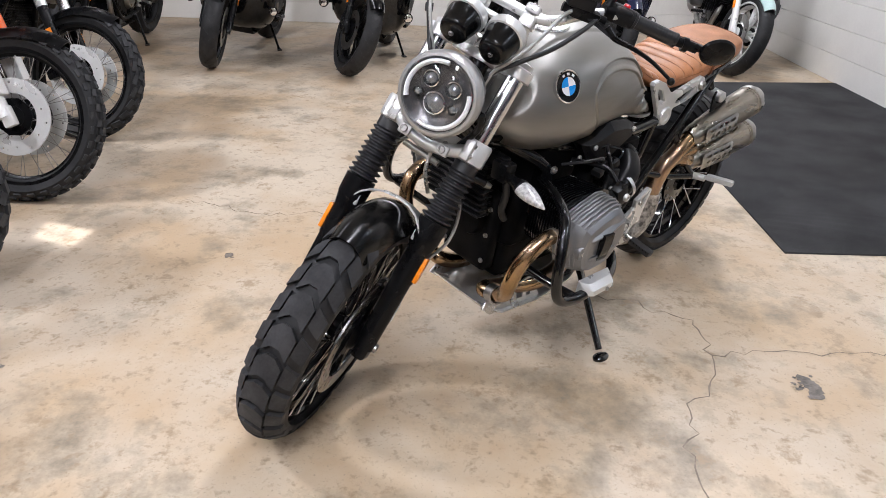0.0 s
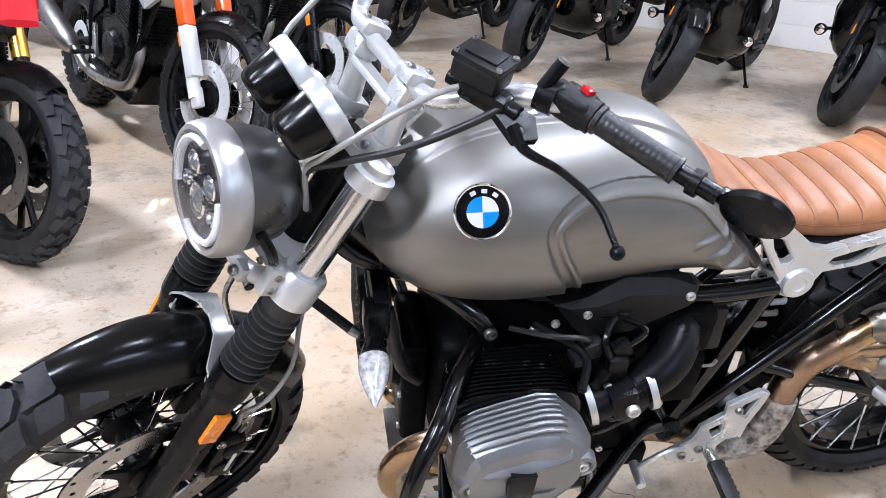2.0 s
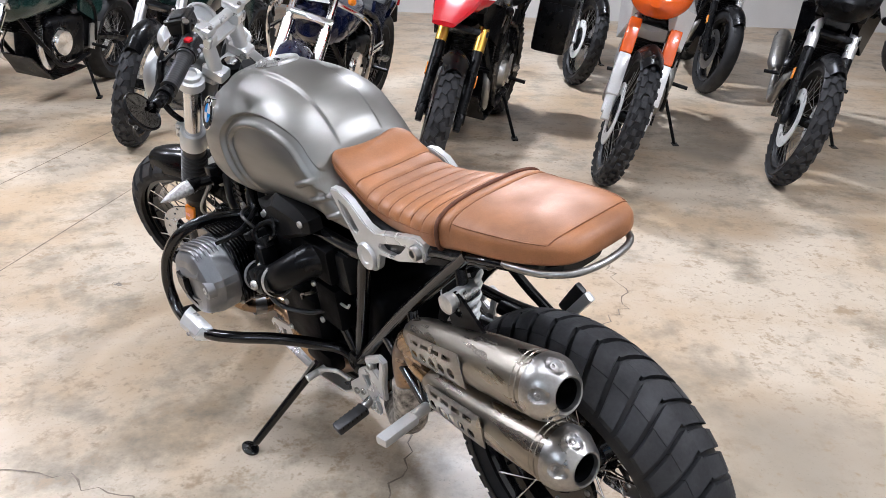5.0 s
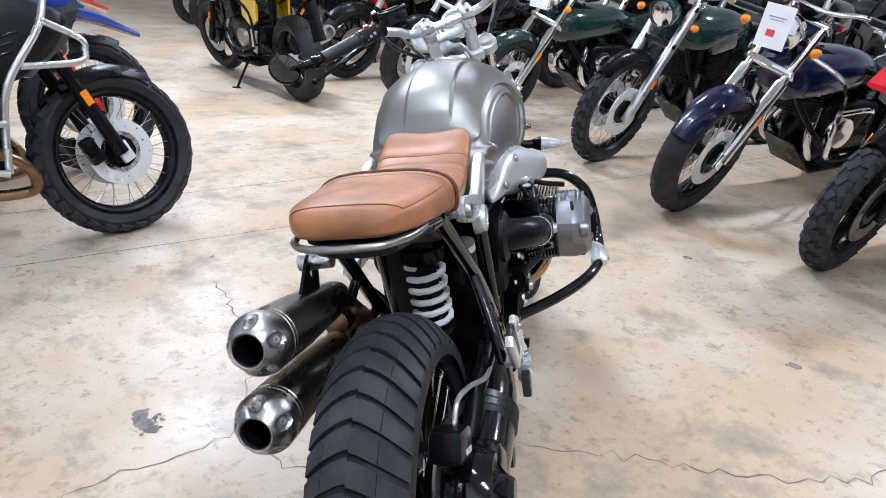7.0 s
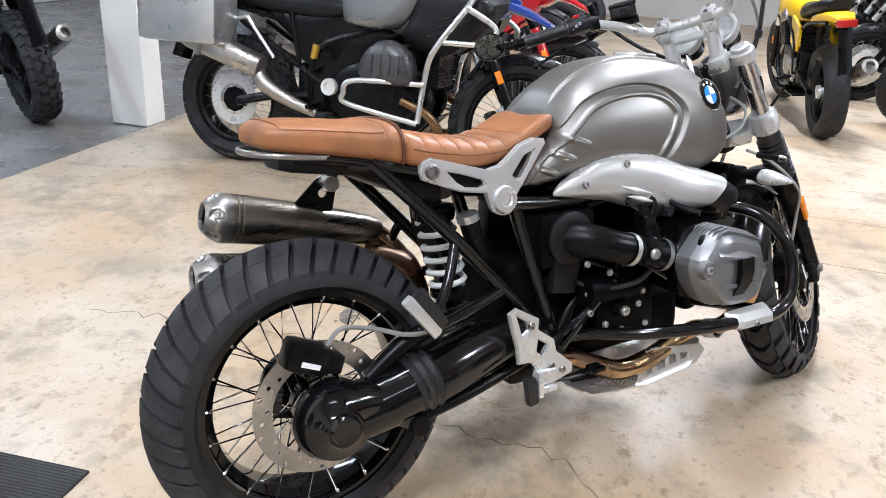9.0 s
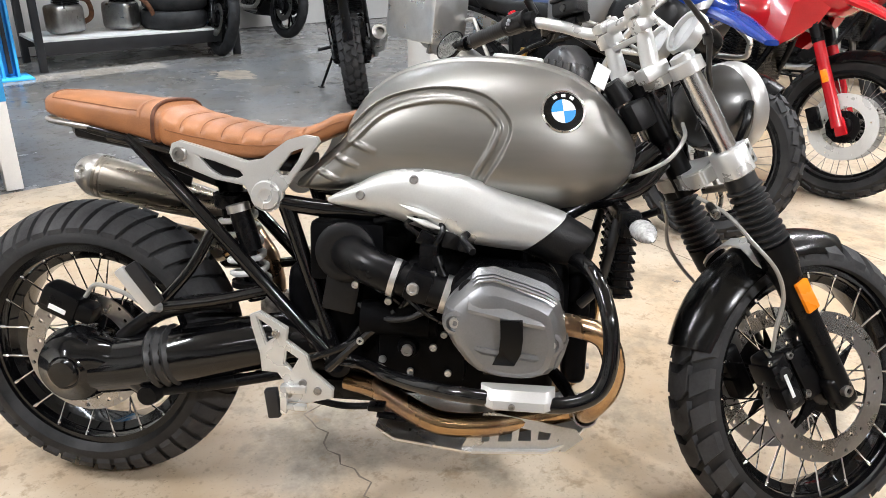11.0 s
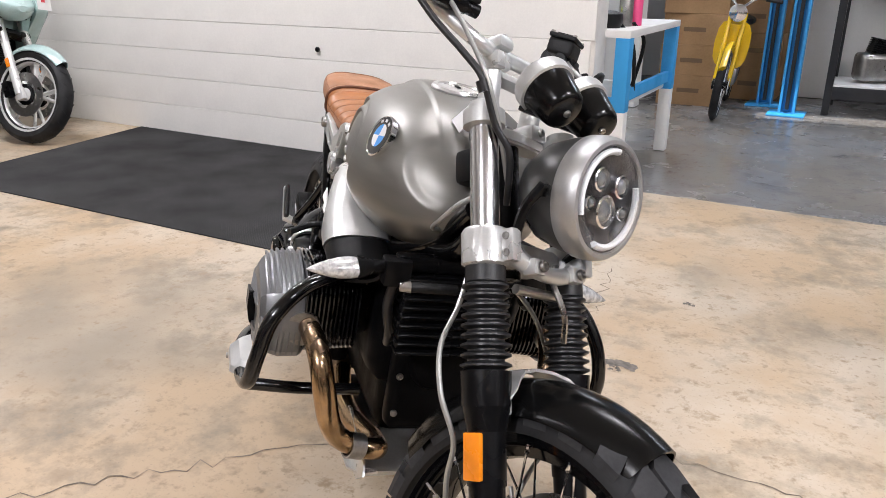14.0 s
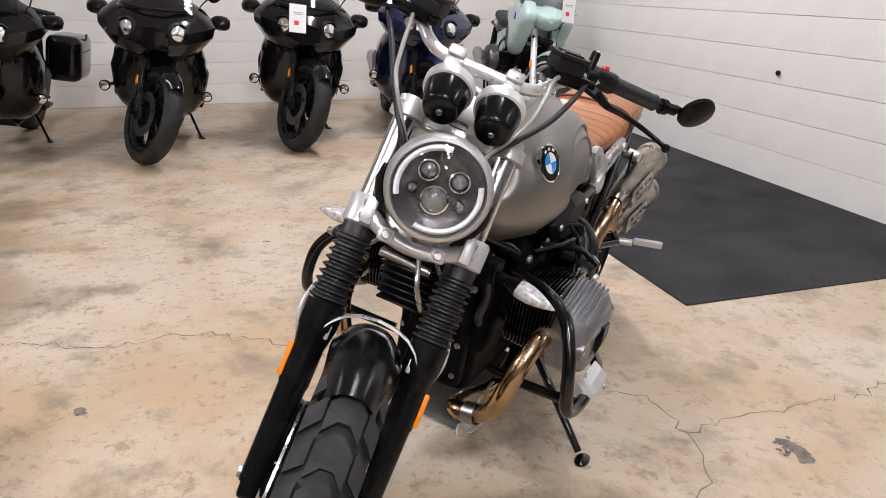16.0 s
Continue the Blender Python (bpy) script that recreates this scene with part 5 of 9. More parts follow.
def tread_tyre(r, w, rim, n, cells, depth, prof):
    """A tyre's carcass and, apart from it, its tread blocks; cells: v0, v1, shift, slope, half length."""
    h = w / 2

    def rad(v):
        return r - prof * abs(v) ** 2.3

    side = [(rim - 0.004, -h * 0.62), (rim + 0.010, -h * 0.74), (rim + 0.028, -h * 0.93), (r - prof - 0.026, -h * 1.0)]
    vs = np.linspace(-0.98, 0.98, 15)
    body = side + [(rad(v) - depth, v * h) for v in vs] + [(a, -b) for a, b in side[::-1]] + [(rim - 0.012, h * 0.4), (rim - 0.012, -h * 0.4)]
    carcass = lathe(body, 72, "Y", closed=True)
    bm = bmesh.new()
    for k in range(n):
        for v0, v1, shift, slope, half in cells:
            top, low = [], []
            for v in np.linspace(v0, v1, 4):
                for e in (-1, 1):
                    a = (k + shift + slope * abs(v) ** 1.35 + e * half) * math.tau / n
                    for out, rr in ((top, rad(v)), (low, rad(v) - depth - 0.002)):
                        out.append(bm.verts.new((rr * math.cos(a), v * h, rr * math.sin(a))))
            for j in range(3):
                bm.faces.new((top[2 * j], top[2 * j + 1], top[2 * j + 3], top[2 * j + 2]))
                for e in (0, 1):
                    bm.faces.new((top[2 * j + e], top[2 * j + 2 + e], low[2 * j + 2 + e], low[2 * j + e]))
            for e in (0, 6):
                bm.faces.new((top[e], top[e + 1], low[e + 1], low[e]))
    return carcass, bm


def spoked_wheel(name, m, r, w, rim, n, cells, depth, prof, npairs, turn):
    wh = new(name)
    wh.parent, wh.matrix_basis, wh.empty_display_size = bike, m, 0.05
    carcass, tread = tread_tyre(r, w, rim, n, cells, depth, prof)
    ty = part("tyre", carcass, RUBBER, wh)
    tagged(part("tread", tread, TREAD, ty, "chunky dual-sport tread blocks", sharp=30), kind="stuff")
    h = w / 2
    rp = [(rim + 0.011, -h * 0.66), (rim + 0.013, -h * 0.74), (rim - 0.004, -h * 0.74), (rim - 0.008, -h * 0.62), (rim - 0.010, -h * 0.45), (rim - 0.026, -h * 0.36), (rim - 0.030, 0)]
    rp += [(a, -b) for a, b in rp[-2::-1]] + [(rim + 0.0, h * 0.5), (rim - 0.014, 0), (rim + 0.0, -h * 0.5)]
    ri = part("rim", lathe(rp, 72, "Y", closed=True), GLOSS, wh)
    first = None
    for k in range(npairs * 2):
        a = (k + 0.3 * (k % 2)) * math.tau / (npairs * 2) + turn
        side = 1 if k % 2 else -1
        lag = 0.62 if (k // 2) % 2 else -0.62
        p0 = V(0.046 * math.cos(a + lag), side * 0.045, 0.046 * math.sin(a + lag))
        p1 = V((rim - 0.004) * math.cos(a), side * h * 0.69, (rim - 0.004) * math.sin(a))
        o = again(first) if first else part("spoke", lathe([(0.0019, 0), (0.0019, 0.93), (0.0036, 0.935), (0.0036, 1)], 6, "Z"), CHROME, wh)
        first = first or o
        o.matrix_basis = along(p0, p1) @ Matrix.Diagonal((1, 1, (p1 - p0).length, 1))
    return wh


def disc(parent, r, y, side, n=30, inner=0.72):
    holes = [ring2(0, 0, r * inner, 36)]
    for k in range(n):
        rr = r * (0.79 + 0.075 * (k % 3))
        holes.append(ring2(rr * math.cos(k * math.tau / n), rr * math.sin(k * math.tau / n), 0.0050, 8))
    d = part("brake_disc", moved(plate(ring2(0, 0, r, 56), 0.005, holes), pose(0, y, 0)), DISC_STEEL, parent, "drilled steel brake disc")
    star = []
    for k in range(24):
        rr = r * (0.73 if k % 4 == 0 else 0.34)
        star.append((rr * math.cos((k + 0.5) * math.tau / 24), rr * math.sin((k + 0.5) * math.tau / 24)))
    part("disc_carrier", moved(plate(star, 0.008, [ring2(0, 0, 0.03, 16)]), pose(0, y - 0.004 * side, 0)), BLACK, d)
    return d


FR, RR = 0.320, 0.318
fw = spoked_wheel("front_wheel", S @ Matrix.Translation(F(0.31, 0.038, 0)) @ pose(0, 0, 0, 0, 20, 0), FR, 0.122, 0.243, 27,
                  [(-0.50, 0.50, 0, -0.95, 0.365), (0.57, 0.99, 0.10, -0.55, 0.32), (-0.99, -0.57, 0.10, -0.55, 0.32)], 0.0125, 0.040, 20, 0.1)
part("hub", lathe([(0.015, -0.085), (0.03, -0.08), (0.052, -0.055), (0.052, -0.04), (0.032, -0.03), (0.032, 0.03), (0.052, 0.04), (0.052, 0.055), (0.03, 0.08), (0.015, 0.085)], 24), BLACK, fw)
for s in (1, -1):
    disc(fw, 0.157, 0.070 * s, s)
rw = spoked_wheel("rear_wheel", pose(-0.016, -0.012, 0.317, 0, 9, 0), RR, 0.168, 0.220, 42,
                  [(0.0, 0.50, 0, 0.85, 0.385), (-0.50, 0.0, 0.10, 0.85, 0.385), (0.512, 0.96, 0.0, 0.85, 0.37), (-0.96, -0.512, 0.10, 0.85, 0.37)], 0.011, 0.052, 20, 0.0)
part("hub", lathe([(0.02, -0.09), (0.05, -0.08), (0.05, -0.045), (0.036, -0.03), (0.036, 0.03), (0.05, 0.04), (0.078, 0.046), (0.078, 0.056), (0.03, 0.062), (0.024, 0.07), (0.018, 0.04), (0.018, 0.0)], 32), GLOSS, rw)
for k in range(10):
    a = k * math.tau / 10
    bolt(rw, (0.065 * math.cos(a), 0.056, 0.065 * math.sin(a)), (0, 1, 0), 0.0065)
disc(rw, 0.135, -0.085, -1)

# fork, yokes, mudguard
for s in (1, -1):
    y = 0.103 * s
    lo = part("fork_slider", merge(rod(F(0.30, 0.045, y), F(0.49, 0.045, y), 0.0245, 18, 0.0265), rod(F(0.49, 0.045, y), F(0.565, 0.045, y), 0.0285, 18), rod(F(0.565, 0.045, y), F(0.600, 0.045, y), 0.0285, 18, 0.035)), BLACK, bike, m=S)
    part("slider_shoulder", rod(F(0.600, 0.045, y), F(0.650, 0.045, y), 0.036, 20, 0.0375), BLACK, bike, m=S)
    part("gaiter_collar", rod(F(0.780, 0.045, y), F(0.806, 0.045, y), 0.031, 18), RUBBER_B, bike, m=S)
    part("axle_lug", moved(box((0.055, 0.036, 0.075), bevel=0.012, seg=3), Matrix.Translation(F(0.308, 0.040, y)) @ pose(0, 0, 0, 0, -RAKE, 0)), BLACK, lo)
    part("axle_nut", moved(lathe([(0.012, 0), (0.012, 0.012), (0.006, 0.013), (0.006, 0.004), (0.0001, 0.004)], 12), Matrix.Translation(F(0.31, 0.038, y + 0.018 * s)) @ Matrix.Diagonal((1, s, 1, 1))), STEEL, lo)
    prof = [(0.026, 0)]
    nb = 9
    for k in range(nb):
        z0 = 0.004 + k * 0.0145
        prof += [(0.0275, z0), (0.0385 - 0.0004 * k, z0 + 0.0045), (0.0385 - 0.0004 * k, z0 + 0.0075), (0.0275, z0 + 0.0120)]
    prof += [(0.030, 0.136), (0.026, 0.138)]
    part("fork_gaiter", moved(lathe(prof, 24, "Z"), along(F(0.648, 0.045, y), F(0.9, 0.045, y))), RUBBER_B, bike, "black ribbed rubber fork gaiter", m=S)
    part("fork_tube", rod(F(0.83, 0.045, y), F(1.05, 0.045, y), 0.0225, 20), HARD_CHROME, bike, m=S)
    part("fork_cap", moved(lathe([(0.024, 0), (0.024, 0.012), (0.015, 0.016), (0.012, 0.010), (0.0001, 0.010)], 16, "Z"), along(F(1.05, 0.045, y), F(1.2, 0.045, y))), CLAMP, bike, m=S)
    cl = part("lower_fork_clamp", merge(moved(lathe([(0.030, 0), (0.036, 0.004), (0.036, 0.052), (0.032, 0.058), (0.024, 0.058)], 24, "Z"), along(F(0.803, 0.045, y), F(0.9, 0.045, y))),
                                    moved(box((0.035, 0.022, 0.05), bevel=0.005), Matrix.Translation(F(0.832, 0.083, y * 0.93)) @ pose(0, 0, 0, 0, -RAKE, 0))), CLAMP, bike, "pale alloy fork clamp", m=S)
    for dz in (0.82, 0.845):
        bolt(cl, F(dz, 0.088, y * 0.93 + 0.010 * s), (0.3, 0.95 * s, 0), 0.006)
    part("upper_fork_clamp", moved(lathe([(0.0225, 0), (0.033, 0.002), (0.033, 0.026), (0.0225, 0.03)], 24, "Z"), along(F(1.022, 0.045, y), F(1.2, 0.045, y))), CLAMP, bike, m=S)
    rf = part("reflector", moved(box((0.03, 0.010, 0.066), bevel=0.003), Matrix.Translation(F(0.531, 0.045, y + 0.030 * s)) @ pose(0, 0, 0, 0, -RAKE, 0)), ORANGE, bike, "amber reflector", m=S)
    # brake calipers
    CM = Matrix.Translation(F(0.39, -0.058, 0.072 * s)) @ pose(0, 0, 0, 0, -RAKE + 4, 0)
    cp = part("brake_caliper", moved(merge(box((0.046, 0.066, 0.122), bevel=0.012, seg=3), box((0.026, 0.074, 0.050), (-0.016, 0, 0.022), bevel=0.010), box((0.026, 0.074, 0.050), (-0.016, 0, -0.030), bevel=0.010), box((0.030, 0.020, 0.020), (0.028, 0.012 * s, 0.046), bevel=0.005), box((0.030, 0.020, 0.020), (0.028, 0.012 * s, -0.046), bevel=0.005)), CM), BLACK, bike, m=S)
    for q in (-0.028, 0.020):
        part("piston_cap", moved(lathe([(0.0001, 0.006), (0.013, 0.006), (0.016, 0.003), (0.0165, -0.006)], 18), CM @ pose(-0.004, 0.033 * s, q) @ Matrix.Diagonal((1, s, 1, 1))), PLASTIC, cp)
    for qx, qz in ((-0.024, 0.054), (-0.026, -0.052), (0.030, 0.046), (0.030, -0.046)):
        bolt(cp, CM @ V(qx, 0.030 * s, qz), (0, s, 0), 0.0065, CHROME)
    part("bleed_nipple", moved(rod(V(-0.010, 0.02 * s, 0.060), V(-0.014, 0.02 * s, 0.078), 0.004, 8), CM), STEEL, cp)
    part("marking", moved(box((0.007, 0.002, 0.05)), Matrix.Translation(F(0.388, -0.066, 0.072 * s + 0.0405 * s)) @ pose(0, 0, 0, 0, -RAKE + 4, 0)), BADGE_WHITE, cp, "pale bar of illegible lettering")
    for dz in (-0.045, 0.045):
        bolt(cp, F(0.39 + dz, -0.030, (0.072 + 0.030) * s), (0, s, 0), 0.008)
    part("brake_hose", tube([F(0.455, -0.050, 0.088 * s), F(0.500, -0.030, 0.105 * s), F(0.551, 0.000, 0.124 * s), F(0.618, -0.004, 0.147 * s), F(0.688, -0.016, 0.135 * s), F(0.750, -0.014, 0.098 * s), F(0.800, -0.030, 0.060 * s)], 0.0042, 8, 7), CABLE_GREY, bike, m=S)
    ad = part("hose_joint", rod(F(0.778, -0.030, 0.084 * s), F(0.780, -0.070, 0.146 * s), 0.0085, 12), PLASTIC, bike, m=S)
    part("joint_tip", rod(F(0.780, -0.070, 0.146 * s), F(0.780, -0.080, 0.160 * s), 0.0095, 12, 0.007), STEEL, ad)
    part("caliper_bracket", moved(box((0.05, 0.012, 0.11), bevel=0.004), Matrix.Translation(F(0.375, 0.0, 0.088 * s)) @ pose(0, 0, 0, 0, -RAKE, 0)), BLACK, bike, m=S)
yoke = [(-0.035, 0.055), (-0.02, 0.075), (0.045, 0.075), (0.055, 0.05), (0.06, 0.0)]
yoke = yoke + [(a, -b) for a, b in yoke[-2::-1]]


def yoke_plate(s0, thick, reach=1.0):
    bm = bmesh.new()
    vs = [bm.verts.new(F(s0, f * reach + 0.01, y)) for f, y in yoke]
    bm.faces.new(vs)
    g = bmesh.ops.extrude_face_region(bm, geom=bm.faces[:])
    bmesh.ops.translate(bm, vec=DN * thick, verts=[q for q in g["geom"] if isinstance(q, bmesh.types.BMVert)])
    bmesh.ops.bevel(bm, geom=bm.edges[:], offset=0.004, segments=2, affect="EDGES")
    return bm


part("lower_yoke", yoke_plate(0.812, 0.034), CLAMP, bike, "pale alloy lower fork yoke", m=S)
up = part("upper_yoke", yoke_plate(1.024, 0.022, 0.45), CLAMP, bike, "pale alloy upper fork yoke", m=S)
part("yoke_web", merge(tube([F(0.828, 0.078, -0.092), F(0.806, 0.088, -0.052), F(0.797, 0.092, 0.0), F(0.806, 0.088, 0.052), F(0.828, 0.078, 0.092)], [0.017, 0.014, 0.013, 0.014, 0.017], 10, 5), *[box((0.026, 0.030, 0.026), F(0.803, 0.098, q), (0, -RAKE, 0), bevel=0.006) for q in (-0.052, 0.048)]), CLAMP, bike, "cast web of the lower yoke", m=S)
for y in (-0.052, 0.048):
    bolt(bike, F(0.803, 0.113, y), EN, 0.009, m=S)
part("steering_lock", merge(rod(F(0.775, 0.06, -0.05), F(0.770, 0.07, 0.05), 0.008, 10), tube([F(0.79, 0.08, 0.02), F(0.74, 0.09, 0.035), F(0.70, 0.07, 0.06)], 0.005, 7, 5)), STEEL, bike, m=S)
for y in (-0.04, 0.0, 0.04):
    bolt(bike, F(0.818, 0.07, y), EN - DN * 0.2, 0.007, m=S)
part("steering_stem", rod(F(0.80, 0, 0), F(1.05, 0, 0), 0.026, 16), BLACK, bike, m=S)
part("stem_nut", moved(lathe([(0.017, 0), (0.017, 0.014), (0.009, 0.016), (0.0001, 0.016)], 6, "Z"), along(F(1.046, 0, 0), F(1.2, 0, 0))), CHROME, up)
for s in (1, -1):
    ri = part("bar_riser", merge(moved(box((0.060, 0.042, 0.030), bevel=0.008), Matrix.Translation(F(1.058, 0.006, 0.055 * s)) @ pose(0, 0, 0, 0, -RAKE, 0)), rod(F(1.060, 0.006, 0.055 * s), F(1.140, 0.028, 0.058 * s), 0.019, 16, 0.016), moved(box((0.046, 0.036, 0.030), bevel=0.007), Matrix.Translation(F(1.150, 0.031, 0.060 * s)) @ pose(0, 0, 0, 0, -RAKE, 0))), CLAMP, bike, "cast alloy handlebar riser", m=S)
    part("bar_clamp", moved(box((0.050, 0.036, 0.022), bevel=0.008), Matrix.Translation(F(1.178, 0.036, 0.060 * s)) @ pose(0, 0, 0, 0, -RAKE, 0)), CLAMP, ri)
    for f in (0.018, 0.052):
        bolt(ri, F(1.189, f, 0.060 * s), DN, 0.0055)
    bolt(ri, F(1.058, 0.038, 0.055 * s), EN, 0.007)
part("clamp_bridge", moved(box((0.030, 0.110, 0.012), bevel=0.004), Matrix.Translation(F(1.128, 0.030, 0)) @ pose(0, 0, 0, 0, -RAKE, 0)), CLAMP, up)
part("ignition_lock", merge(rod(F(1.03, -0.045, 0), F(1.075, -0.052, 0), 0.022, 20, 0.019), moved(box((0.045, 0.05, 0.06), bevel=0.012), Matrix.Translation(F(0.995, -0.045, -0.025)) @ pose(0, 0, 0, 0, -RAKE, 0))), PLASTIC, bike, "black ignition lock housing", m=S)

rings = []
for k in range(22):
    a = -0.80 + 1.56 * k / 21     # from ahead of the axle line to behind it
    rf = 0.334
    w2 = 0.068 * (0.62 + 0.38 * math.sin(math.pi * min(1, (k + 2.5) / 12) / 2)) * (1 if k < 16 else 1 - 0.03 * (k - 16))
    row = []
    for lay in (0, 1):
        for j in range(13):
            u = (-1 + j / 6) * (1 if lay == 0 else -1)
            rr = rf - lay * 0.004 - 0.052 * abs(u) ** 2.6
            row.append(F(0.31, 0.036, u * w2) + DN * (rr * math.cos(a)) + EN * (-rr * math.sin(a)))
    rings.append(row)
part("front_mudguard", loft(rings), GAUGE_BLACK, bike, "gloss black front mudguard", m=S)
band = [(-0.094, 0.604), (-0.080, 0.624), (-0.062, 0.640), (-0.035, 0.6505), (0.0, 0.654), (0.035, 0.6505), (0.062, 0.640), (0.080, 0.624), (0.094, 0.604)]
wide = [0.030, 0.038, 0.032, 0.020, 0.015, 0.020, 0.032, 0.038, 0.030]
mb = part("mudguard_brace", loft([[F(a - 0.002, 0.046 - w, y), F(a - 0.002, 0.046 + w, y), F(a + 0.003, 0.046 + w, y), F(a + 0.003, 0.046 - w, y)] for (y, a), w in zip(band, wide)]), CLAMP, bike, "pale alloy mudguard brace", m=S, sharp=50)
for q in (-1, 1):
    part("brace_lug", moved(box((0.052, 0.016, 0.030), bevel=0.005), Matrix.Translation(F(0.602, 0.046, 0.084 * q)) @ pose(0, 0, 0, 0, -RAKE, 0)), CLAMP, mb)
    for f in (0.030, 0.062):
        bolt(mb, F(0.631, f, 0.072 * q), DN + V(0, 0.5 * q, 0), 0.006)

SHELL = material("dark_satin_grey", (0.10, 0.10, 0.098), 0.34, 0.7, var=0.06, scale=6)
BEZEL = material("satin_alloy_bezel", (0.52, 0.52, 0.515), 0.42, 0.8, var=0.06, scale=9, bump=0.08, bscale=300)
# headlight: shell, bezel, lens, light guides and projectors
HL = Matrix.Translation(F(0.911, 0.162, 0.0)) @ pose(0, 0, 0, 0, -13, 0) @ Matrix.Diagonal((1, 0.84, 0.84, 1))
shell = part("headlight", moved(lathe([(0.001, -0.104), (0.036, -0.101), (0.070, -0.088), (0.094, -0.060), (0.106, -0.020), (0.1075, 0.0)], 40, "X"), HL), SHELL, bike, "round headlight with a satin grey shell and bright rim", m=S)
part("bezel", moved(lathe([(0.1075, -0.001), (0.1115, 0.003), (0.1125, 0.020), (0.1105, 0.034), (0.105, 0.041), (0.098, 0.042), (0.095, 0.037), (0.094, 0.018), (0.094, 0.0)], 48, "X", caps=False), HL), BEZEL, shell)
part("reflector_bowl", moved(lathe([(0.0945, 0.038), (0.088, 0.036), (0.078, 0.027), (0.05, 0.020), (0.001, 0.018)], 40, "X", caps=False), HL), REFLECT, shell)
for y, z, r in ((0.033, 0.030, 0.022), (-0.033, 0.030, 0.022), (0.0, -0.022, 0.030), (0.052, -0.016, 0.014), (-0.052, -0.016, 0.014)):
    pr = part("projector", moved(lathe([(r, 0), (r, 0.016), (r * 0.88, 0.018), (r * 0.8, 0.012)], 20, "X", caps=False), HL @ pose(0.021, y, z)), CHROME, shell)
    part("projector_lens", moved(lathe([(0.0001, 0.022), (r * 0.5, 0.019), (r * 0.82, 0.011), (r * 0.82, 0.004)], 16, "X"), HL @ pose(0.021, y, z)), PROJ, pr)
for a0, a1 in ((1.62, 3.62), (-1.80, 0.45)):
    pts = [V(0.0385, 0.085 * math.cos(a0 + (a1 - a0) * k / 18), 0.085 * math.sin(a0 + (a1 - a0) * k / 18)) for k in range(19)]
    part("light_guide", moved(tube(pts, 0.0070, 8, 2, flat=0.8), HL), LED, shell)
for q in (0.6, 1.2):
    part("reflector_rib", moved(box((0.012, 0.003, 0.05), (0.004, 0.055 * math.cos(q * 2), 0.055 * math.sin(q * 2))), HL), REFLECT, shell)
ln = part("lens", moved(lathe([(0.0001, 0.064), (0.04, 0.060), (0.075, 0.051), (0.096, 0.042), (0.096, 0.0395), (0.075, 0.0485), (0.04, 0.0575), (0.0001, 0.0615)], 48, "X"), HL), CLEAR, shell, "clear front glass")
ln.visible_shadow = False
for s in (1, -1):
    part("headlight_bracket", tube([F(0.83, 0.07, 0.07 * s), F(0.88, 0.115, 0.098 * s), F(0.912, 0.150, 0.096 * s)], 0.008, 8, 4), BLACK, bike, m=S)

# twin gauges

for y in (-0.049, 0.049):
    G = along(F(1.036, 0.158, y), F(1.036, 0.158, y) + DN * 0.6 - EN * 0.42)
    g = part("gauge", moved(lathe([(0.0001, -0.006), (0.024, -0.0055), (0.031, -0.002), (0.0345, 0.005), (0.0425, 0.050), (0.0425, 0.056)], 32, "Z"), G), GAUGE_BLACK, bike, "round black gauge with a bright rim", m=S)
    part("gauge_rim", moved(lathe([(0.042, 0.050), (0.0465, 0.052), (0.0475, 0.070), (0.045, 0.076), (0.039, 0.076), (0.038, 0.066)], 32, "Z", caps=False), G), CLAMP, g)
    part("dial", moved(lathe([(0.0385, 0.066), (0.0001, 0.066)], 24, "Z"), G), BADGE_WHITE, g)
    bolt(g, G @ V(0, 0, -0.006), (G.to_3x3() @ V(0, 0, -1)), 0.006)
    part("gauge_bracket", moved(box((0.05, 0.02, 0.012), bevel=0.004), Matrix.Translation(F(1.05, 0.10, y))), BLACK, bike, m=S)

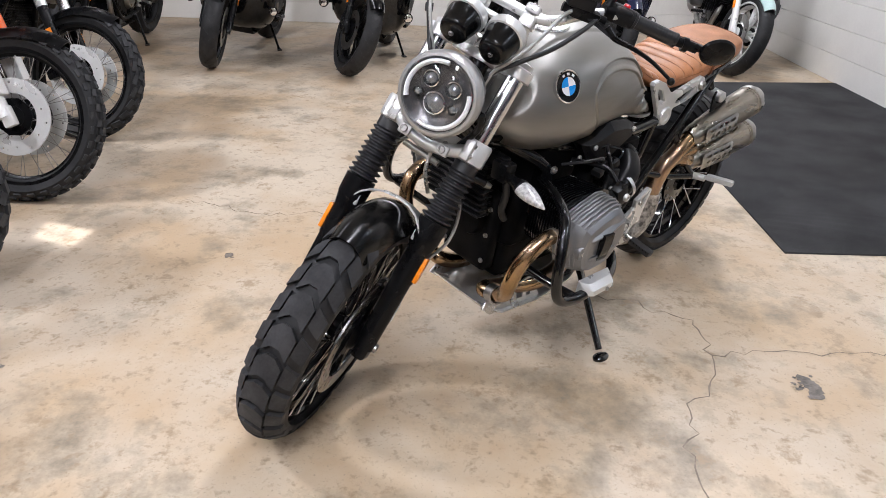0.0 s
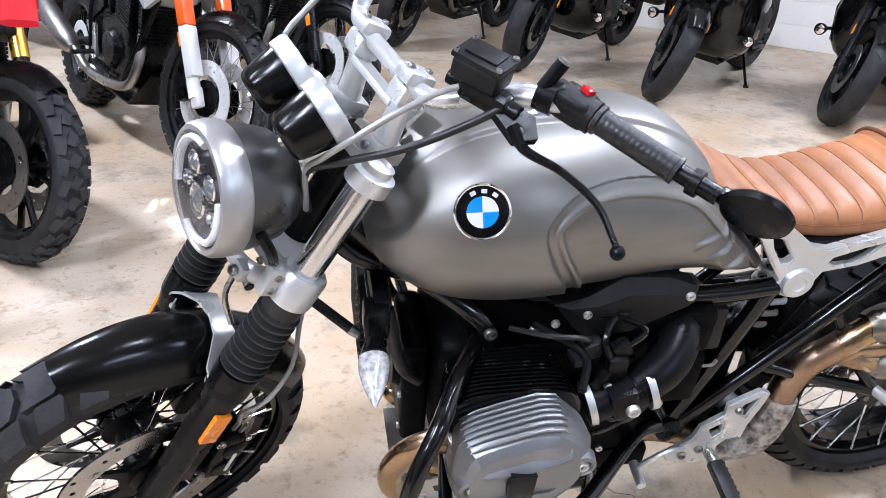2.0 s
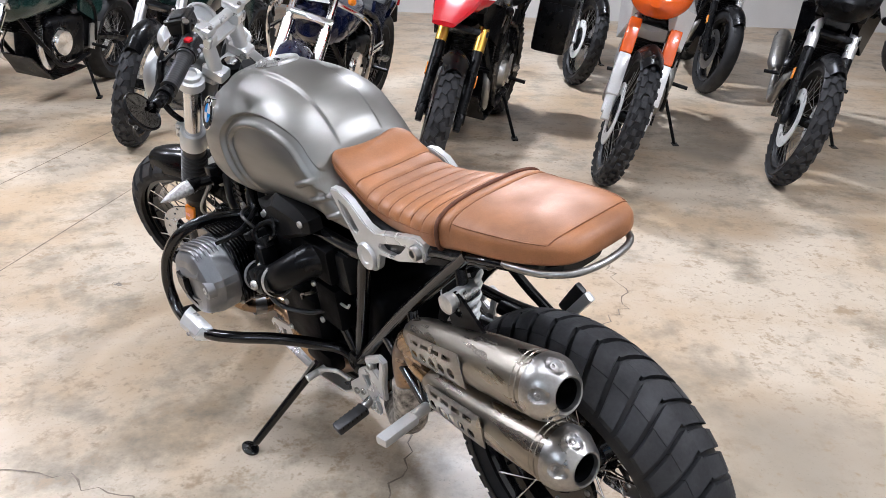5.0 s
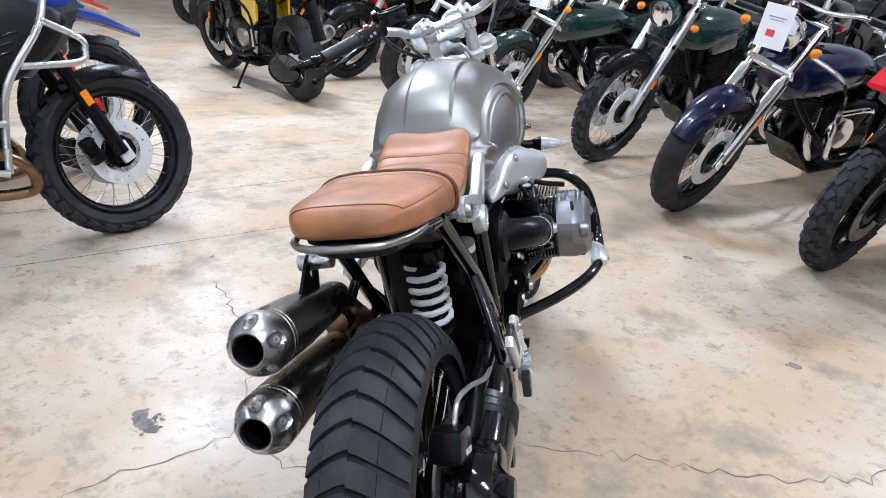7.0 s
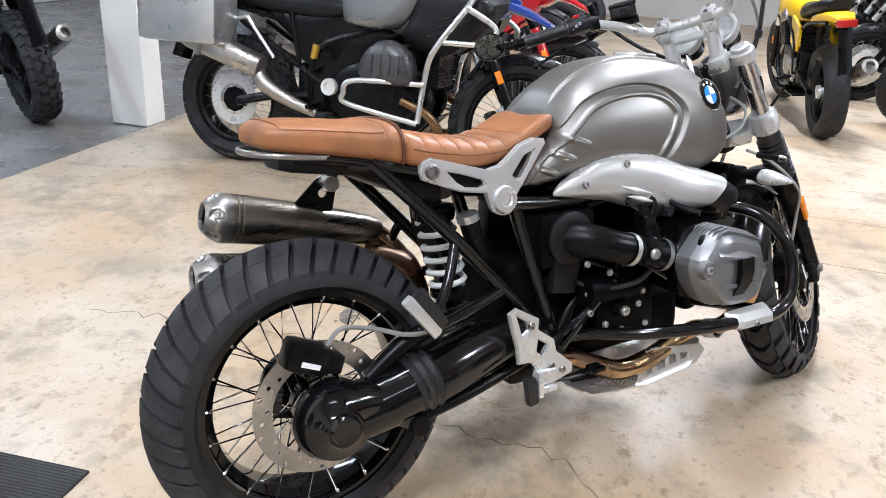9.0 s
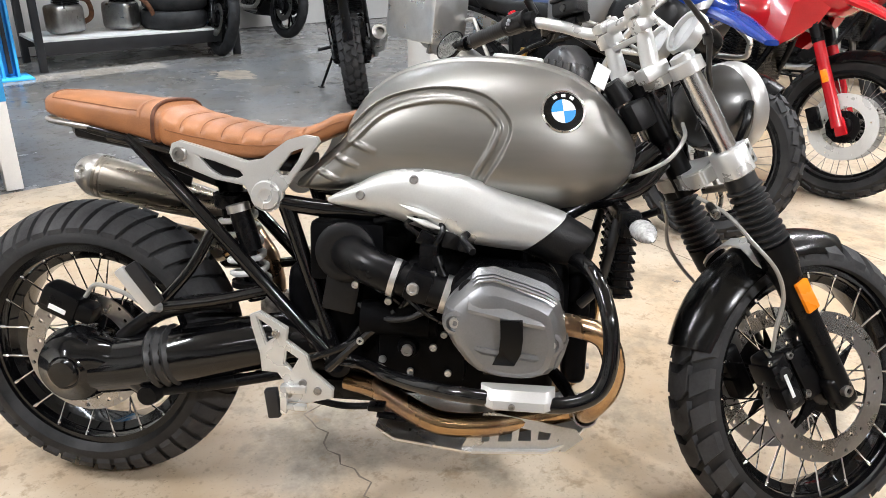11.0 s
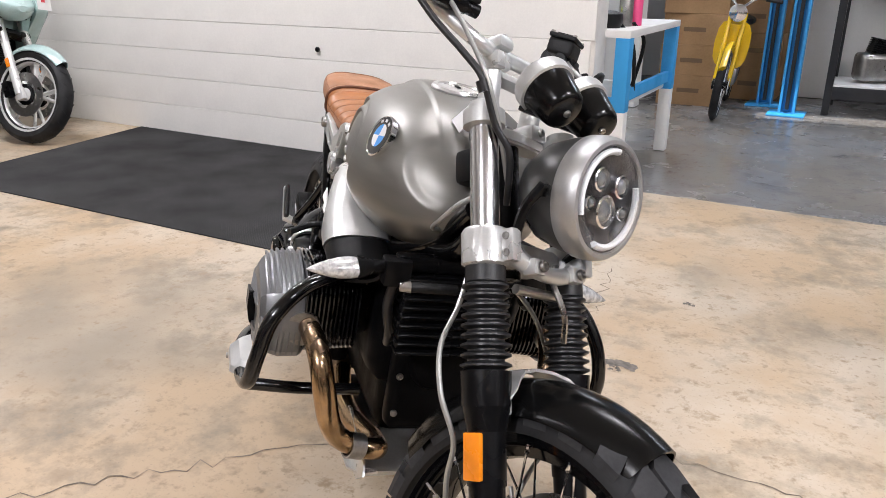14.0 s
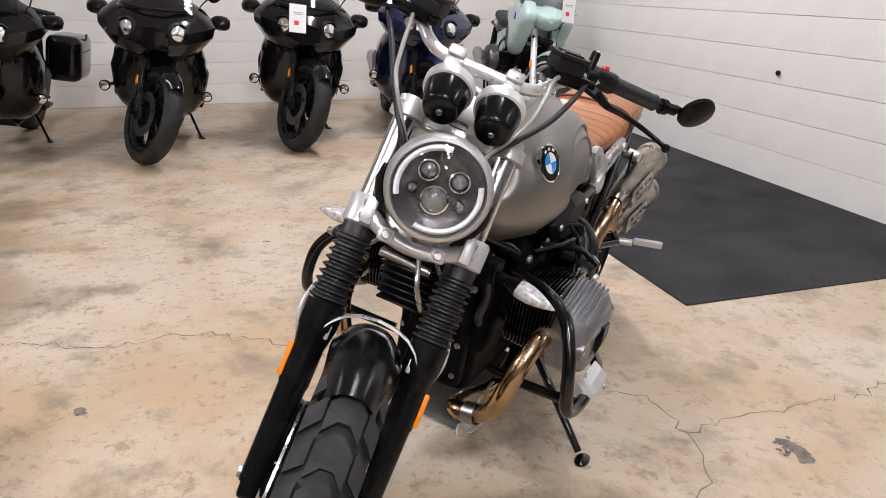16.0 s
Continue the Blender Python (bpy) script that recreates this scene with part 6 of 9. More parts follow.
# handlebar and controls
BAR = [(1.297, -0.098, 0.364), (1.286, -0.066, 0.280), (1.264, -0.032, 0.208), (1.225, -0.004, 0.152), (1.184, 0.024, 0.116), (1.168, 0.034, 0.080)]
BAR = [(a, b, -c) for a, b, c in BAR] + [(1.166, 0.035, 0.0)] + BAR[::-1]
part("handlebar", tube([F(*q) for q in BAR], 0.0125, 14, 8), CLAMP, bike, "silver tubular handlebar", m=S)
for s in (1, -1):
    g0, g1 = F(1.283, -0.059, 0.258 * s), F(1.297, -0.099, 0.367 * s)
    prof = [(0.0125, 0), (0.020, 0.001), (0.020, 0.006)]
    for k in range(14):
        prof += [(0.0168, 0.008 + 0.0074 * k), (0.0171, 0.010 + 0.0074 * k), (0.0171, 0.0135 + 0.0074 * k), (0.0168, 0.0152 + 0.0074 * k)]
    prof += [(0.018, 0.112), (0.018, 0.117), (0.012, 0.118)]
    part("grip", moved(lathe(prof, 16, "Z"), along(g0, g1)), RUBBER_B, bike, m=S)
    W = along(F(1.278, -0.048, 0.229 * s), g1)
    sw = part("switch_housing", moved(merge(box((0.040, 0.040, 0.050), bevel=0.011, seg=3), lathe([(0.021, -0.03), (0.022, 0.03)], 16, "Z")), W), PLASTIC, bike, m=S)
    part("switch", moved(box((0.014, 0.016, 0.010), bevel=0.003), Matrix.Translation(F(1.302, -0.048, 0.232 * s)) @ pose(0, 0, 0, 0, -20, 0)), RED if s > 0 else GREY_INK, sw)
    for k in range(3):
        part("switch", moved(box((0.007, 0.007, 0.008), bevel=0.002), Matrix.Translation(F(1.290 - 0.004 * k, -0.071, (0.218 + 0.011 * k) * s))), GREY_INK, sw)
    RM = Matrix.Translation(F(1.247, 0.032, 0.143 * s)) @ pose(0, 0, 0, 0, -4, 24 * s)
    rs = part("fluid_reservoir", moved(box((0.048, 0.066, 0.030), bevel=0.007, seg=3, taper=1.0), RM), PLASTIC, bike, "black brake fluid reservoir", m=S)
    part("reservoir_lid", moved(merge(box((0.052, 0.070, 0.008), (0, 0, 0.018), bevel=0.003), box((0.030, 0.046, 0.004), (0, 0, 0.0235), bevel=0.0015)), RM), PLASTIC, rs)
    for kx, ky in ((-1, -1), (-1, 1), (1, -1), (1, 1)):
        bolt(rs, RM @ V(0.021 * kx, 0.030 * ky, 0.022), RM.to_3x3() @ V(0, 0, 1), 0.0042)
    part("sight_glass", moved(lathe([(0.0001, 0.003), (0.007, 0.003), (0.009, 0.0)], 16, "X"), RM @ pose(-0.024, 0, -0.002, 0, 0, 180)), GLOSS, rs)
    mc = part("master_cylinder", moved(merge(box((0.030, 0.070, 0.028), bevel=0.009), rod(V(0, 0.050 * s, 0), V(0, -0.055 * s, 0), 0.011, 12)), Matrix.Translation(F(1.226, 0.024, 0.164 * s)) @ pose(0, 0, 0, 0, 0, 22 * s)), BLACK, bike, m=S)
    tri = [F(1.228, 0.040, 0.130 * s), F(1.240, -0.006, 0.222 * s), F(1.226, 0.002, 0.250 * s), F(1.210, 0.022, 0.238 * s)]
    part("lever_perch", loft([[q + DN * 0.004 for q in tri], [q - DN * 0.004 for q in tri]]), BLACK, mc)
    bolt(mc, F(1.224, 0.013, 0.228 * s), DN, 0.007, CHROME)
    post = part("mirror_post", rod(F(1.272, -0.018, 0.196 * s), F(1.312, -0.018, 0.198 * s), 0.0095, 12), BLACK, mc)
    part("post_bolt", rod(F(1.311, -0.018, 0.198 * s), F(1.316, -0.018, 0.198 * s), 0.0075, 6), STEEL, post)
    part("lever_clamp", moved(lathe([(0.0125, -0.012), (0.021, -0.012), (0.021, 0.012), (0.0125, 0.012)], 14, "Z"), along(F(1.266, -0.030, 0.200 * s), g0)), BLACK, bike, m=S)
    lv = part("lever", tube([F(1.224, 0.020, 0.222 * s), F(1.212, 0.012, 0.250 * s), F(1.218, -0.018, 0.292 * s), F(1.216, -0.038, 0.346 * s), F(1.199, -0.035, 0.402 * s)], [0.0115, 0.0095, 0.0075, 0.0066, 0.0058], 10, 7, flat=0.7), BLACK, bike, m=S)
    bm = bmesh.new()
    bmesh.ops.create_uvsphere(bm, u_segments=10, v_segments=8, radius=0.0095)
    part("lever_ball", moved(bm, Matrix.Translation(F(1.196, -0.034, 0.407 * s))), BLACK, lv)
    back = S.to_3x3().inverted() @ V(0.58, 0.63, -0.51)
    MM = Matrix.Translation(F(1.319, -0.112, 0.466 * s)) @ V(-back.x, -back.y * s, -back.z).to_track_quat("X", "Z").to_matrix().to_4x4()
    mr = part("bar_end_mirror", moved(lathe([(0.0001, -0.014), (0.025, -0.012), (0.040, -0.004), (0.042, 0.003), (0.040, 0.006), (0.038, 0.004)], 28, "X"), MM), BLACK, bike, "round black bar-end mirror", m=S)
    part("mirror_glass", moved(lathe([(0.0001, 0.0045), (0.038, 0.0045)], 28, "X"), MM), MIRROR, mr)
    part("mirror_clamp", merge(rod(g1, F(1.306, -0.113, 0.420 * s), 0.012, 10), rod(F(1.299, -0.105, 0.384 * s), F(1.302, -0.108, 0.396 * s), 0.017, 14), rod(F(1.305, -0.112, 0.415 * s), F(1.316, -0.113, 0.446 * s), 0.005, 8), box((0.016, 0.016, 0.016), F(1.310, -0.113, 0.424 * s), bevel=0.003)), BLACK, mr)
for pts, r, mat in [([(1.245, 0.020, 0.165), (1.206, 0.049, 0.132), (1.150, 0.092, 0.122), (1.093, 0.119, 0.110), (1.040, 0.122, 0.085), (1.002, 0.112, 0.062), (0.930, 0.060, 0.050)], 0.0045, CABLE_GREY), ([(1.236, 0.020, 0.196), (1.186, 0.043, 0.180), (1.117, 0.075, 0.148), (1.050, 0.104, 0.100), (0.998, 0.108, 0.060), (0.925, 0.050, 0.045)], 0.0055, RUBBER_B),
                    ([(1.245, 0.000, -0.235), (1.180, 0.025, -0.198), (1.120, 0.062, -0.170), (1.077, 0.083, -0.151), (1.015, 0.078, -0.116), (0.975, 0.082, -0.088), (0.910, 0.045, -0.050)], 0.0055, RUBBER_B), ([(1.240, 0.018, -0.168), (1.198, 0.042, -0.164), (1.130, 0.072, -0.157), (1.077, 0.088, -0.146), (1.010, 0.078, -0.106), (0.945, 0.055, -0.060)], 0.0042, CABLE_GREY),
                    ([(1.076, 0.080, -0.150), (1.060, 0.080, -0.143)], 0.0095, RUBBER_B)]:
    part("control_cable", tube([F(*q) for q in pts], r, 10, 8), mat, bike, m=S)
part("breather_hose", tube([V(1.105, -0.06, 0.735), V(1.13, -0.085, 0.745), V(1.18, -0.09, 0.775), V(1.21, -0.07, 0.815), V(1.215, -0.02, 0.84)], 0.0042, 8, 7), CABLE_GREY, bike)
tg = part("key_tag", box((0.034, 0.002, 0.050), bevel=0.0008, seg=1), PAPER, bike, "white paper key tag", m=Matrix.Translation(S @ F(1.098, -0.073, -0.012)) @ V(0.45, -0.80, 0.40).to_track_quat("Y", "Z").to_matrix().to_4x4() @ pose(0, 0, 0, 0, -32, 0))

# fuel tank
KNEE = [(0.40, 0.62), (0.46, 0.72), (0.50, 0.765), (0.56, 0.813), (0.62, 0.867), (0.69, 0.893), (0.76, 0.900), (0.82, 0.890), (0.858, 0.866), (0.878, 0.832), (0.864, 0.785), (0.836, 0.735), (0.80, 0.66), (0.76, 0.60)]
KNEE = np.array([(q.x, q.z) for q in smooth_path([(x, 0, z) for x, z in KNEE], 4, True)])
RIBS = [((0.556, 0.799), (0.618, 0.776)), ((0.526, 0.768), (0.584, 0.746)), ((0.500, 0.734), (0.545, 0.716))]


def inside(px, pz, poly):
    """Signed distances of points to an outline, positive within."""
    best, odd = np.full(len(px), 9.0), np.zeros(len(px), bool)
    for (ax, az), (bx, bz) in zip(poly, np.roll(poly, -1, 0)):
        dx, dz = bx - ax, bz - az
        t = np.clip(((px - ax) * dx + (pz - az) * dz) / (dx * dx + dz * dz), 0, 1)
        best = np.minimum(best, np.hypot(px - ax - t * dx, pz - az - t * dz))
        if az != bz:
            odd ^= ((az > pz) != (bz > pz)) & (px < ax + (pz - az) / (bz - az) * dx)
    return np.where(odd, best, -best)


def ease(v):
    v = np.clip(v, 0.0, 1.0)
    return v * v * (3 - 2 * v)


def ease_in(x):
    """Rises from 0 at the duct's tip to 1 at its mouth."""
    return ease((x - 0.62) / 0.3)


def tank():
    tab = [(0.455, 0.712, 0.690, 0.108), (0.49, 0.746, 0.682, 0.130), (0.53, 0.784, 0.682, 0.142), (0.552, 0.812, 0.683, 0.148), (0.568, 0.852, 0.684, 0.152), (0.62, 0.904, 0.684, 0.163), (0.68, 0.934, 0.680, 0.174), (0.76, 0.951, 0.672, 0.184), (0.84, 0.954, 0.665, 0.188),
           (0.92, 0.947, 0.660, 0.186), (0.99, 0.928, 0.664, 0.174), (1.05, 0.893, 0.680, 0.148), (1.09, 0.852, 0.704, 0.114), (1.115, 0.818, 0.732, 0.078), (1.126, 0.795, 0.758, 0.040)]
    xs = np.concatenate([np.linspace(0.455, 0.64, 90)[:-1], np.linspace(0.64, 0.90, 150)[:-1], np.linspace(0.90, 1.04, 42), np.linspace(1.0435, 1.126, 28)])
    n = 420
    a = np.arange(n) * math.tau / n
    c, sn = np.cos(a), np.sin(a)
    p = np.where(sn > 0, 2.25, 2.9)
    rings = []
    for x, (top, bot, hw) in zip(xs, bend(tab, xs)):
        mid = bot + (top - bot) * 0.42
        y = np.sign(c) * np.abs(c) ** (2 / p) * hw
        z = mid + np.sign(sn) * np.abs(sn) ** (2 / p) * np.where(sn > 0, top - mid, mid - bot)
        y = np.where(sn < 0, y * (1 - 0.10 * np.abs(sn) ** 1.5), y)
        px = np.full(n, x)
        g = inside(px, z, KNEE)
        cut = 0.0125 * ease((g + 0.002) / 0.007) - 0.0040 * ease((g - 0.0145) / 0.006) + 0.0085 * ease((g - 0.0245) / 0.006)
        du, dv = (px - 1.086) * 0.573 - (z - 0.832) * 0.82, (px - 1.086) * 0.82 + (z - 0.832) * 0.573
        cut += 0.0105 * ease((1.12 - np.hypot(dv / 0.027, du / 0.070)) / 0.42)
        if x < 0.65:
            for (ax, az), (bx, bz) in RIBS:
                dx, dz = bx - ax, bz - az
                t = np.clip(((px - ax) * dx + (z - az) * dz) / (dx * dx + dz * dz), 0, 1)
                cut -= 0.0080 * ease((0.0075 - np.hypot(px - ax - t * dx, z - az - t * dz)) / 0.005) * np.sin(math.pi * (0.14 + 0.72 * t))
        y = np.where(np.abs(y) > 0.03, y - np.sign(y) * cut, y)
        half = 0.056 + 0.016 * ease((x - 0.75) / 0.3)
        z = z + np.where((sn > 0) & (np.abs(y) < 0.10), 0.0062 * ease((half - np.abs(y)) / 0.0055) * ease((x - 0.56) / 0.03) * ease((1.07 - x) / 0.05), 0)
        rings.append(list(zip(px, y, z)))
    return loft(rings)


tk = part("fuel_tank", tank(), TANK, bike, "satin grey metallic fuel tank with knee recesses", sharp=70)
part("filler_cap", moved(lathe([(0.050, -0.012), (0.052, 0.0), (0.049, 0.005), (0.040, 0.006), (0.038, 0.003), (0.020, 0.0035), (0.0001, 0.0035)], 36, "Z"), pose(0.885, 0, 0.957, 0, 5, 0)), ALU, tk, "round bare metal filler cap")
part("cap_lock", moved(box((0.02, 0.007, 0.004), bevel=0.001), pose(0.885, 0.0, 0.9615, 0, 5, 0)), BLACK, tk)
for s in (1, -1):
    B = Matrix.Translation((0.970, 0.1585 * s, 0.862)) @ (V(0.16, s, 0.42).to_track_quat("Z", "Y").to_matrix().to_4x4())
    bd = part("badge", moved(lathe([(0.0001, -0.008), (0.040, -0.008), (0.0405, 0.003), (0.0385, 0.0045), (0.0365, 0.003), (0.0001, 0.003)], 36, "Z"), B), CHROME, tk, "round black, blue and white maker's badge")
    part("badge_ring", moved(lathe([(0.0365, 0.0035), (0.0225, 0.0042)], 36, "Z"), B), GLOSS, bd)
    for q in (-0.55, 0.0, 0.55):
        part("badge_mark", moved(box((0.006, 0.008, 0.0008), (0.0295, 0, 0.0046), bevel=0.0003, seg=1), B @ Matrix.Rotation(math.pi / 2 + q, 4, "Z")), BADGE_WHITE, bd)
    for q in range(4):
        bm = bmesh.new()
        n = 8
        vs = [bm.verts.new((0, 0, 0.0048))] + [bm.verts.new((0.0225 * math.cos((q + k / n) * math.pi / 2 + 0.12), 0.0225 * math.sin((q + k / n) * math.pi / 2 + 0.12), 0.0044)) for k in range(n + 1)]
        for k in range(n):
            bm.faces.new((vs[0], vs[k + 1], vs[k + 2]))
        part("badge_quarter", moved(bm, B), BADGE_BLUE if q % 2 else BADGE_WHITE, bd)

# seat
SEAT = [(-0.085, 0.853, 0.832, 0.046), (-0.077, 0.864, 0.826, 0.070), (-0.06, 0.872, 0.820, 0.087), (-0.02, 0.873, 0.812, 0.106), (0.05, 0.868, 0.798, 0.118), (0.12, 0.861, 0.785, 0.122), (0.165, 0.860, 0.772, 0.124), (0.21, 0.838, 0.760, 0.124),
        (0.28, 0.820, 0.748, 0.116), (0.36, 0.806, 0.742, 0.108), (0.43, 0.805, 0.752, 0.102), (0.49, 0.822, 0.778, 0.099), (0.53, 0.842, 0.796, 0.098), (0.552, 0.846, 0.806, 0.092), (0.566, 0.842, 0.818, 0.080), (0.574, 0.836, 0.828, 0.060)]
PLEATS = (0.228, 0.268, 0.308, 0.348, 0.388, 0.428, 0.468)


def seat_point(x, a, lift=0.0):
    """A point of the seat's skin: along the bike, and round it from the left over the top."""
    top, bot, hw = bend(SEAT, [x])[0]
    mid = bot + (top - bot) * 0.45
    c, s = math.cos(a), math.sin(a)
    p = 3.0 if s > 0 else 4.0
    y = math.copysign(abs(c) ** (2 / p), c) * hw
    z = mid + math.copysign(abs(s) ** (2 / p), s) * (top - mid if s > 0 else mid - bot)
    up = ease((s + 0.1) / 0.4)
    d = -lift
    for gx in PLEATS:
        d += 0.0030 * math.exp(-((x - gx) / 0.0050) ** 2) * up
        d -= 0.0010 * math.exp(-((x - gx - 0.02) / 0.012) ** 2) * up
    d += 0.0040 * math.exp(-((x - 0.187) / 0.004) ** 2) + 0.0024 * math.exp(-((x - 0.147) / 0.003) ** 2) * up
    z += (0.016 * (abs(y) / hw) ** 2 - 0.008) * ease((x - 0.40) / 0.12) * max(s, 0) ** 0.5 if s > 0 else 0
    return V(x, y * (1 - d / hw) - 0.004, z - d * s - 0.004 * ease((0.3 - x) / 0.2))


def seat():
    xs = np.concatenate([np.linspace(-0.085, -0.06, 8)[:-1], np.linspace(-0.06, 0.56, 250), np.linspace(0.562, 0.574, 4)])
    return loft([[seat_point(x, k * math.tau / 56) for k in range(56)] for x in xs])


st = part("seat", seat(), LEATHER, bike, "tan leather bench seat with cross stitching", sharp=60)
part("seat_strap", tube([seat_point(0.176, a, 0.0025) for a in np.linspace(-0.5, math.pi + 0.5, 40)], 0.0040, 8, 1), LEATHER_SEAM, st, "dark brown cord across the seat")
for gx in PLEATS:
    part("stitching", tube([seat_point(gx, a, 0.0004) for a in np.linspace(0.25, math.pi - 0.25, 30)], 0.0010, 5, 1), STITCH, st)
part("stitching", tube([seat_point(0.147, a, 0.0004) for a in np.linspace(0.1, math.pi - 0.1, 34)], 0.0011, 5, 1), STITCH, st)
for s in (1, -1):
    a0 = 0.42
    part("seam", tube([seat_point(x, (a0 if s > 0 else math.pi - a0), 0.0006) for x in np.linspace(-0.045, 0.142, 22)], 0.0011, 5, 1), STITCH, st)
    part("seam", tube([seat_point(x, (0.05 if s > 0 else math.pi - 0.05), 0.0006) for x in np.linspace(0.20, 0.55, 34)], 0.0011, 5, 1), STITCH, st)
part("seam", tube([seat_point(-0.045 - 0.012 * math.sin(a) ** 2, a, 0.0008) for a in np.linspace(0.42, math.pi - 0.42, 30)], 0.0011, 5, 1), STITCH, st)
part("seat_base", moved(loft([superring(x, 0, z, hw, 0.012, 0.016, 18, 4) for x, z, hw in ((-0.02, 0.806, 0.080), (0.03, 0.797, 0.105), (0.15, 0.775, 0.12), (0.3, 0.745, 0.115), (0.45, 0.735, 0.105))]), Matrix()), PLASTIC, bike)
part("tail_loop", tube([V(0.035, 0.104, 0.800), V(-0.010, 0.100, 0.804), V(-0.050, 0.088, 0.808), V(-0.083, 0.058, 0.811), V(-0.094, 0.0, 0.812), V(-0.083, -0.058, 0.811), V(-0.050, -0.088, 0.808), V(-0.010, -0.100, 0.804), V(0.035, -0.104, 0.800)], 0.0062, 12, 6), STEEL, bike, "bare alloy loop under the seat's tail")
for s in (1, -1):
    part("seat_rail", tube([V(0.030, 0.103 * s, 0.799), V(0.08, 0.108 * s, 0.790), V(0.14, 0.112 * s, 0.776), V(0.22, 0.116 * s, 0.758)], 0.0072, 10, 5), GLOSS, bike)
part("tail_tray", loft([superring(x, 0, z, hw, u, 0.02, 18, 4) for x, z, hw, u in ((-0.040, 0.796, 0.045, 0.006), (-0.02, 0.790, 0.070, 0.012), (0.035, 0.782, 0.080, 0.018), (0.10, 0.772, 0.085, 0.02), (0.18, 0.735, 0.085, 0.04), (0.28, 0.70, 0.085, 0.05))]), PLASTIC, bike)

# alloy side plates that carry the rear frame
HOLE_A = [(0.268, 0.752), (0.300, 0.744), (0.350, 0.727), (0.357, 0.718), (0.345, 0.712), (0.312, 0.715), (0.290, 0.728)]
HOLE_B = [(0.478, 0.776), (0.455, 0.768), (0.425, 0.730), (0.432, 0.722), (0.446, 0.722), (0.468, 0.752)]
PLATE = [(0.208, 0.757), (0.214, 0.776), (0.232, 0.783), (0.262, 0.775), (0.365, 0.746), (0.395, 0.752), (0.446, 0.790), (0.480, 0.801), (0.506, 0.798), (0.510, 0.788), (0.438, 0.690)]
PLATE += [(0.403 + 0.034 * math.cos(a), 0.681 + 0.034 * math.sin(a)) for a in np.linspace(0.2, -3.0, 12)] + [(0.360, 0.698), (0.300, 0.708), (0.232, 0.733), (0.216, 0.740)]
for s in (1, -1):
    bm = plate(PLATE, 0.018, [HOLE_A, HOLE_B, ring2(0.403, 0.681, 0.0125, 16)])
    bmesh.ops.bevel(bm, geom=[e for e in bm.edges if len(e.link_faces) == 2 and e.calc_face_angle(0) > 1.0 and abs(e.verts[0].co.y - e.verts[1].co.y) < 1e-6], offset=0.0025, segments=2, affect="EDGES")
    pl = part("side_plate", moved(bm, pose(0, 0.1225 * s - 0.002, 0)), CLAMP, bike, "pale alloy side plate with cut-outs")
    part("plate_boss", moved(lathe([(0.0125, -0.012), (0.028, -0.012), (0.030, 0.006), (0.027, 0.012), (0.015, 0.013), (0.0125, 0.010)], 24), pose(0.403, 0.1275 * s - 0.002, 0.681) @ Matrix.Diagonal((1, s, 1, 1))), CLAMP, pl)
    part("plate_mesh", moved(plate(HOLE_A, 0.003), pose(0, 0.1185 * s - 0.002, 0)), BLACK, pl)
    bolt(pl, (0.232, 0.1315 * s - 0.002, 0.756), (0, s, 0), 0.015, STEEL)

# frame
for s in (1, -1):
    y = 0.118 * s
    for pts, r in [([V(1.165, 0.030 * s, 0.79), V(1.07, 0.055 * s, 0.705), V(0.94, 0.120 * s, 0.630), V(0.92, 0.13 * s, 0.56)], 0.017),
                   ([V(1.185, 0.025 * s, 0.765), V(1.10, 0.045 * s, 0.695), V(0.80, 0.110 * s, 0.655), V(0.55, y, 0.655), V(0.43, y, 0.665)], 0.017),
                   ([V(0.435, y, 0.67), V(0.49, y, 0.50), V(0.545, y, 0.335)], 0.016),
                   ([V(0.115, 0.105 * s, 0.785), V(0.27, 0.12 * s, 0.63), V(0.40, 0.125 * s, 0.49), V(0.53, 0.125 * s, 0.345)], 0.0145),
                   ([V(0.07, 0.100 * s, 0.782), V(0.14, 0.108 * s, 0.772), V(0.20, 0.112 * s, 0.760), V(0.24, 0.12 * s, 0.750)], 0.010),
                   ([V(0.545, y, 0.335), V(0.60, y, 0.42), V(0.665, y, 0.48)], 0.014),
                   ([V(0.40, 0.125 * s, 0.485), V(0.30, 0.15 * s, 0.465), V(0.195, 0.18 * s, 0.455)], 0.012),
                   ([V(0.29, 0.12 * s, 0.61), V(0.25, 0.15 * s, 0.53), V(0.19, 0.18 * s, 0.455)], 0.011)]:
        part("frame_tube", tube(pts, r, 12, 5), GLOSS, bike)
    part("frame_joint", moved(lathe([(0.0001, -0.02), (0.027, -0.018), (0.030, 0.0), (0.027, 0.016), (0.014, 0.02), (0.0001, 0.012)], 20), pose(0.545, 0.122 * s, 0.335) @ Matrix.Diagonal((1, s, 1, 1))), BLACK, bike)
    bolt(bike, (0.93, 0.148 * s, 0.625), (0, s, 0), 0.011)
    bolt(bike, (0.80, 0.137 * s, 0.652), (0, s, 0), 0.009)

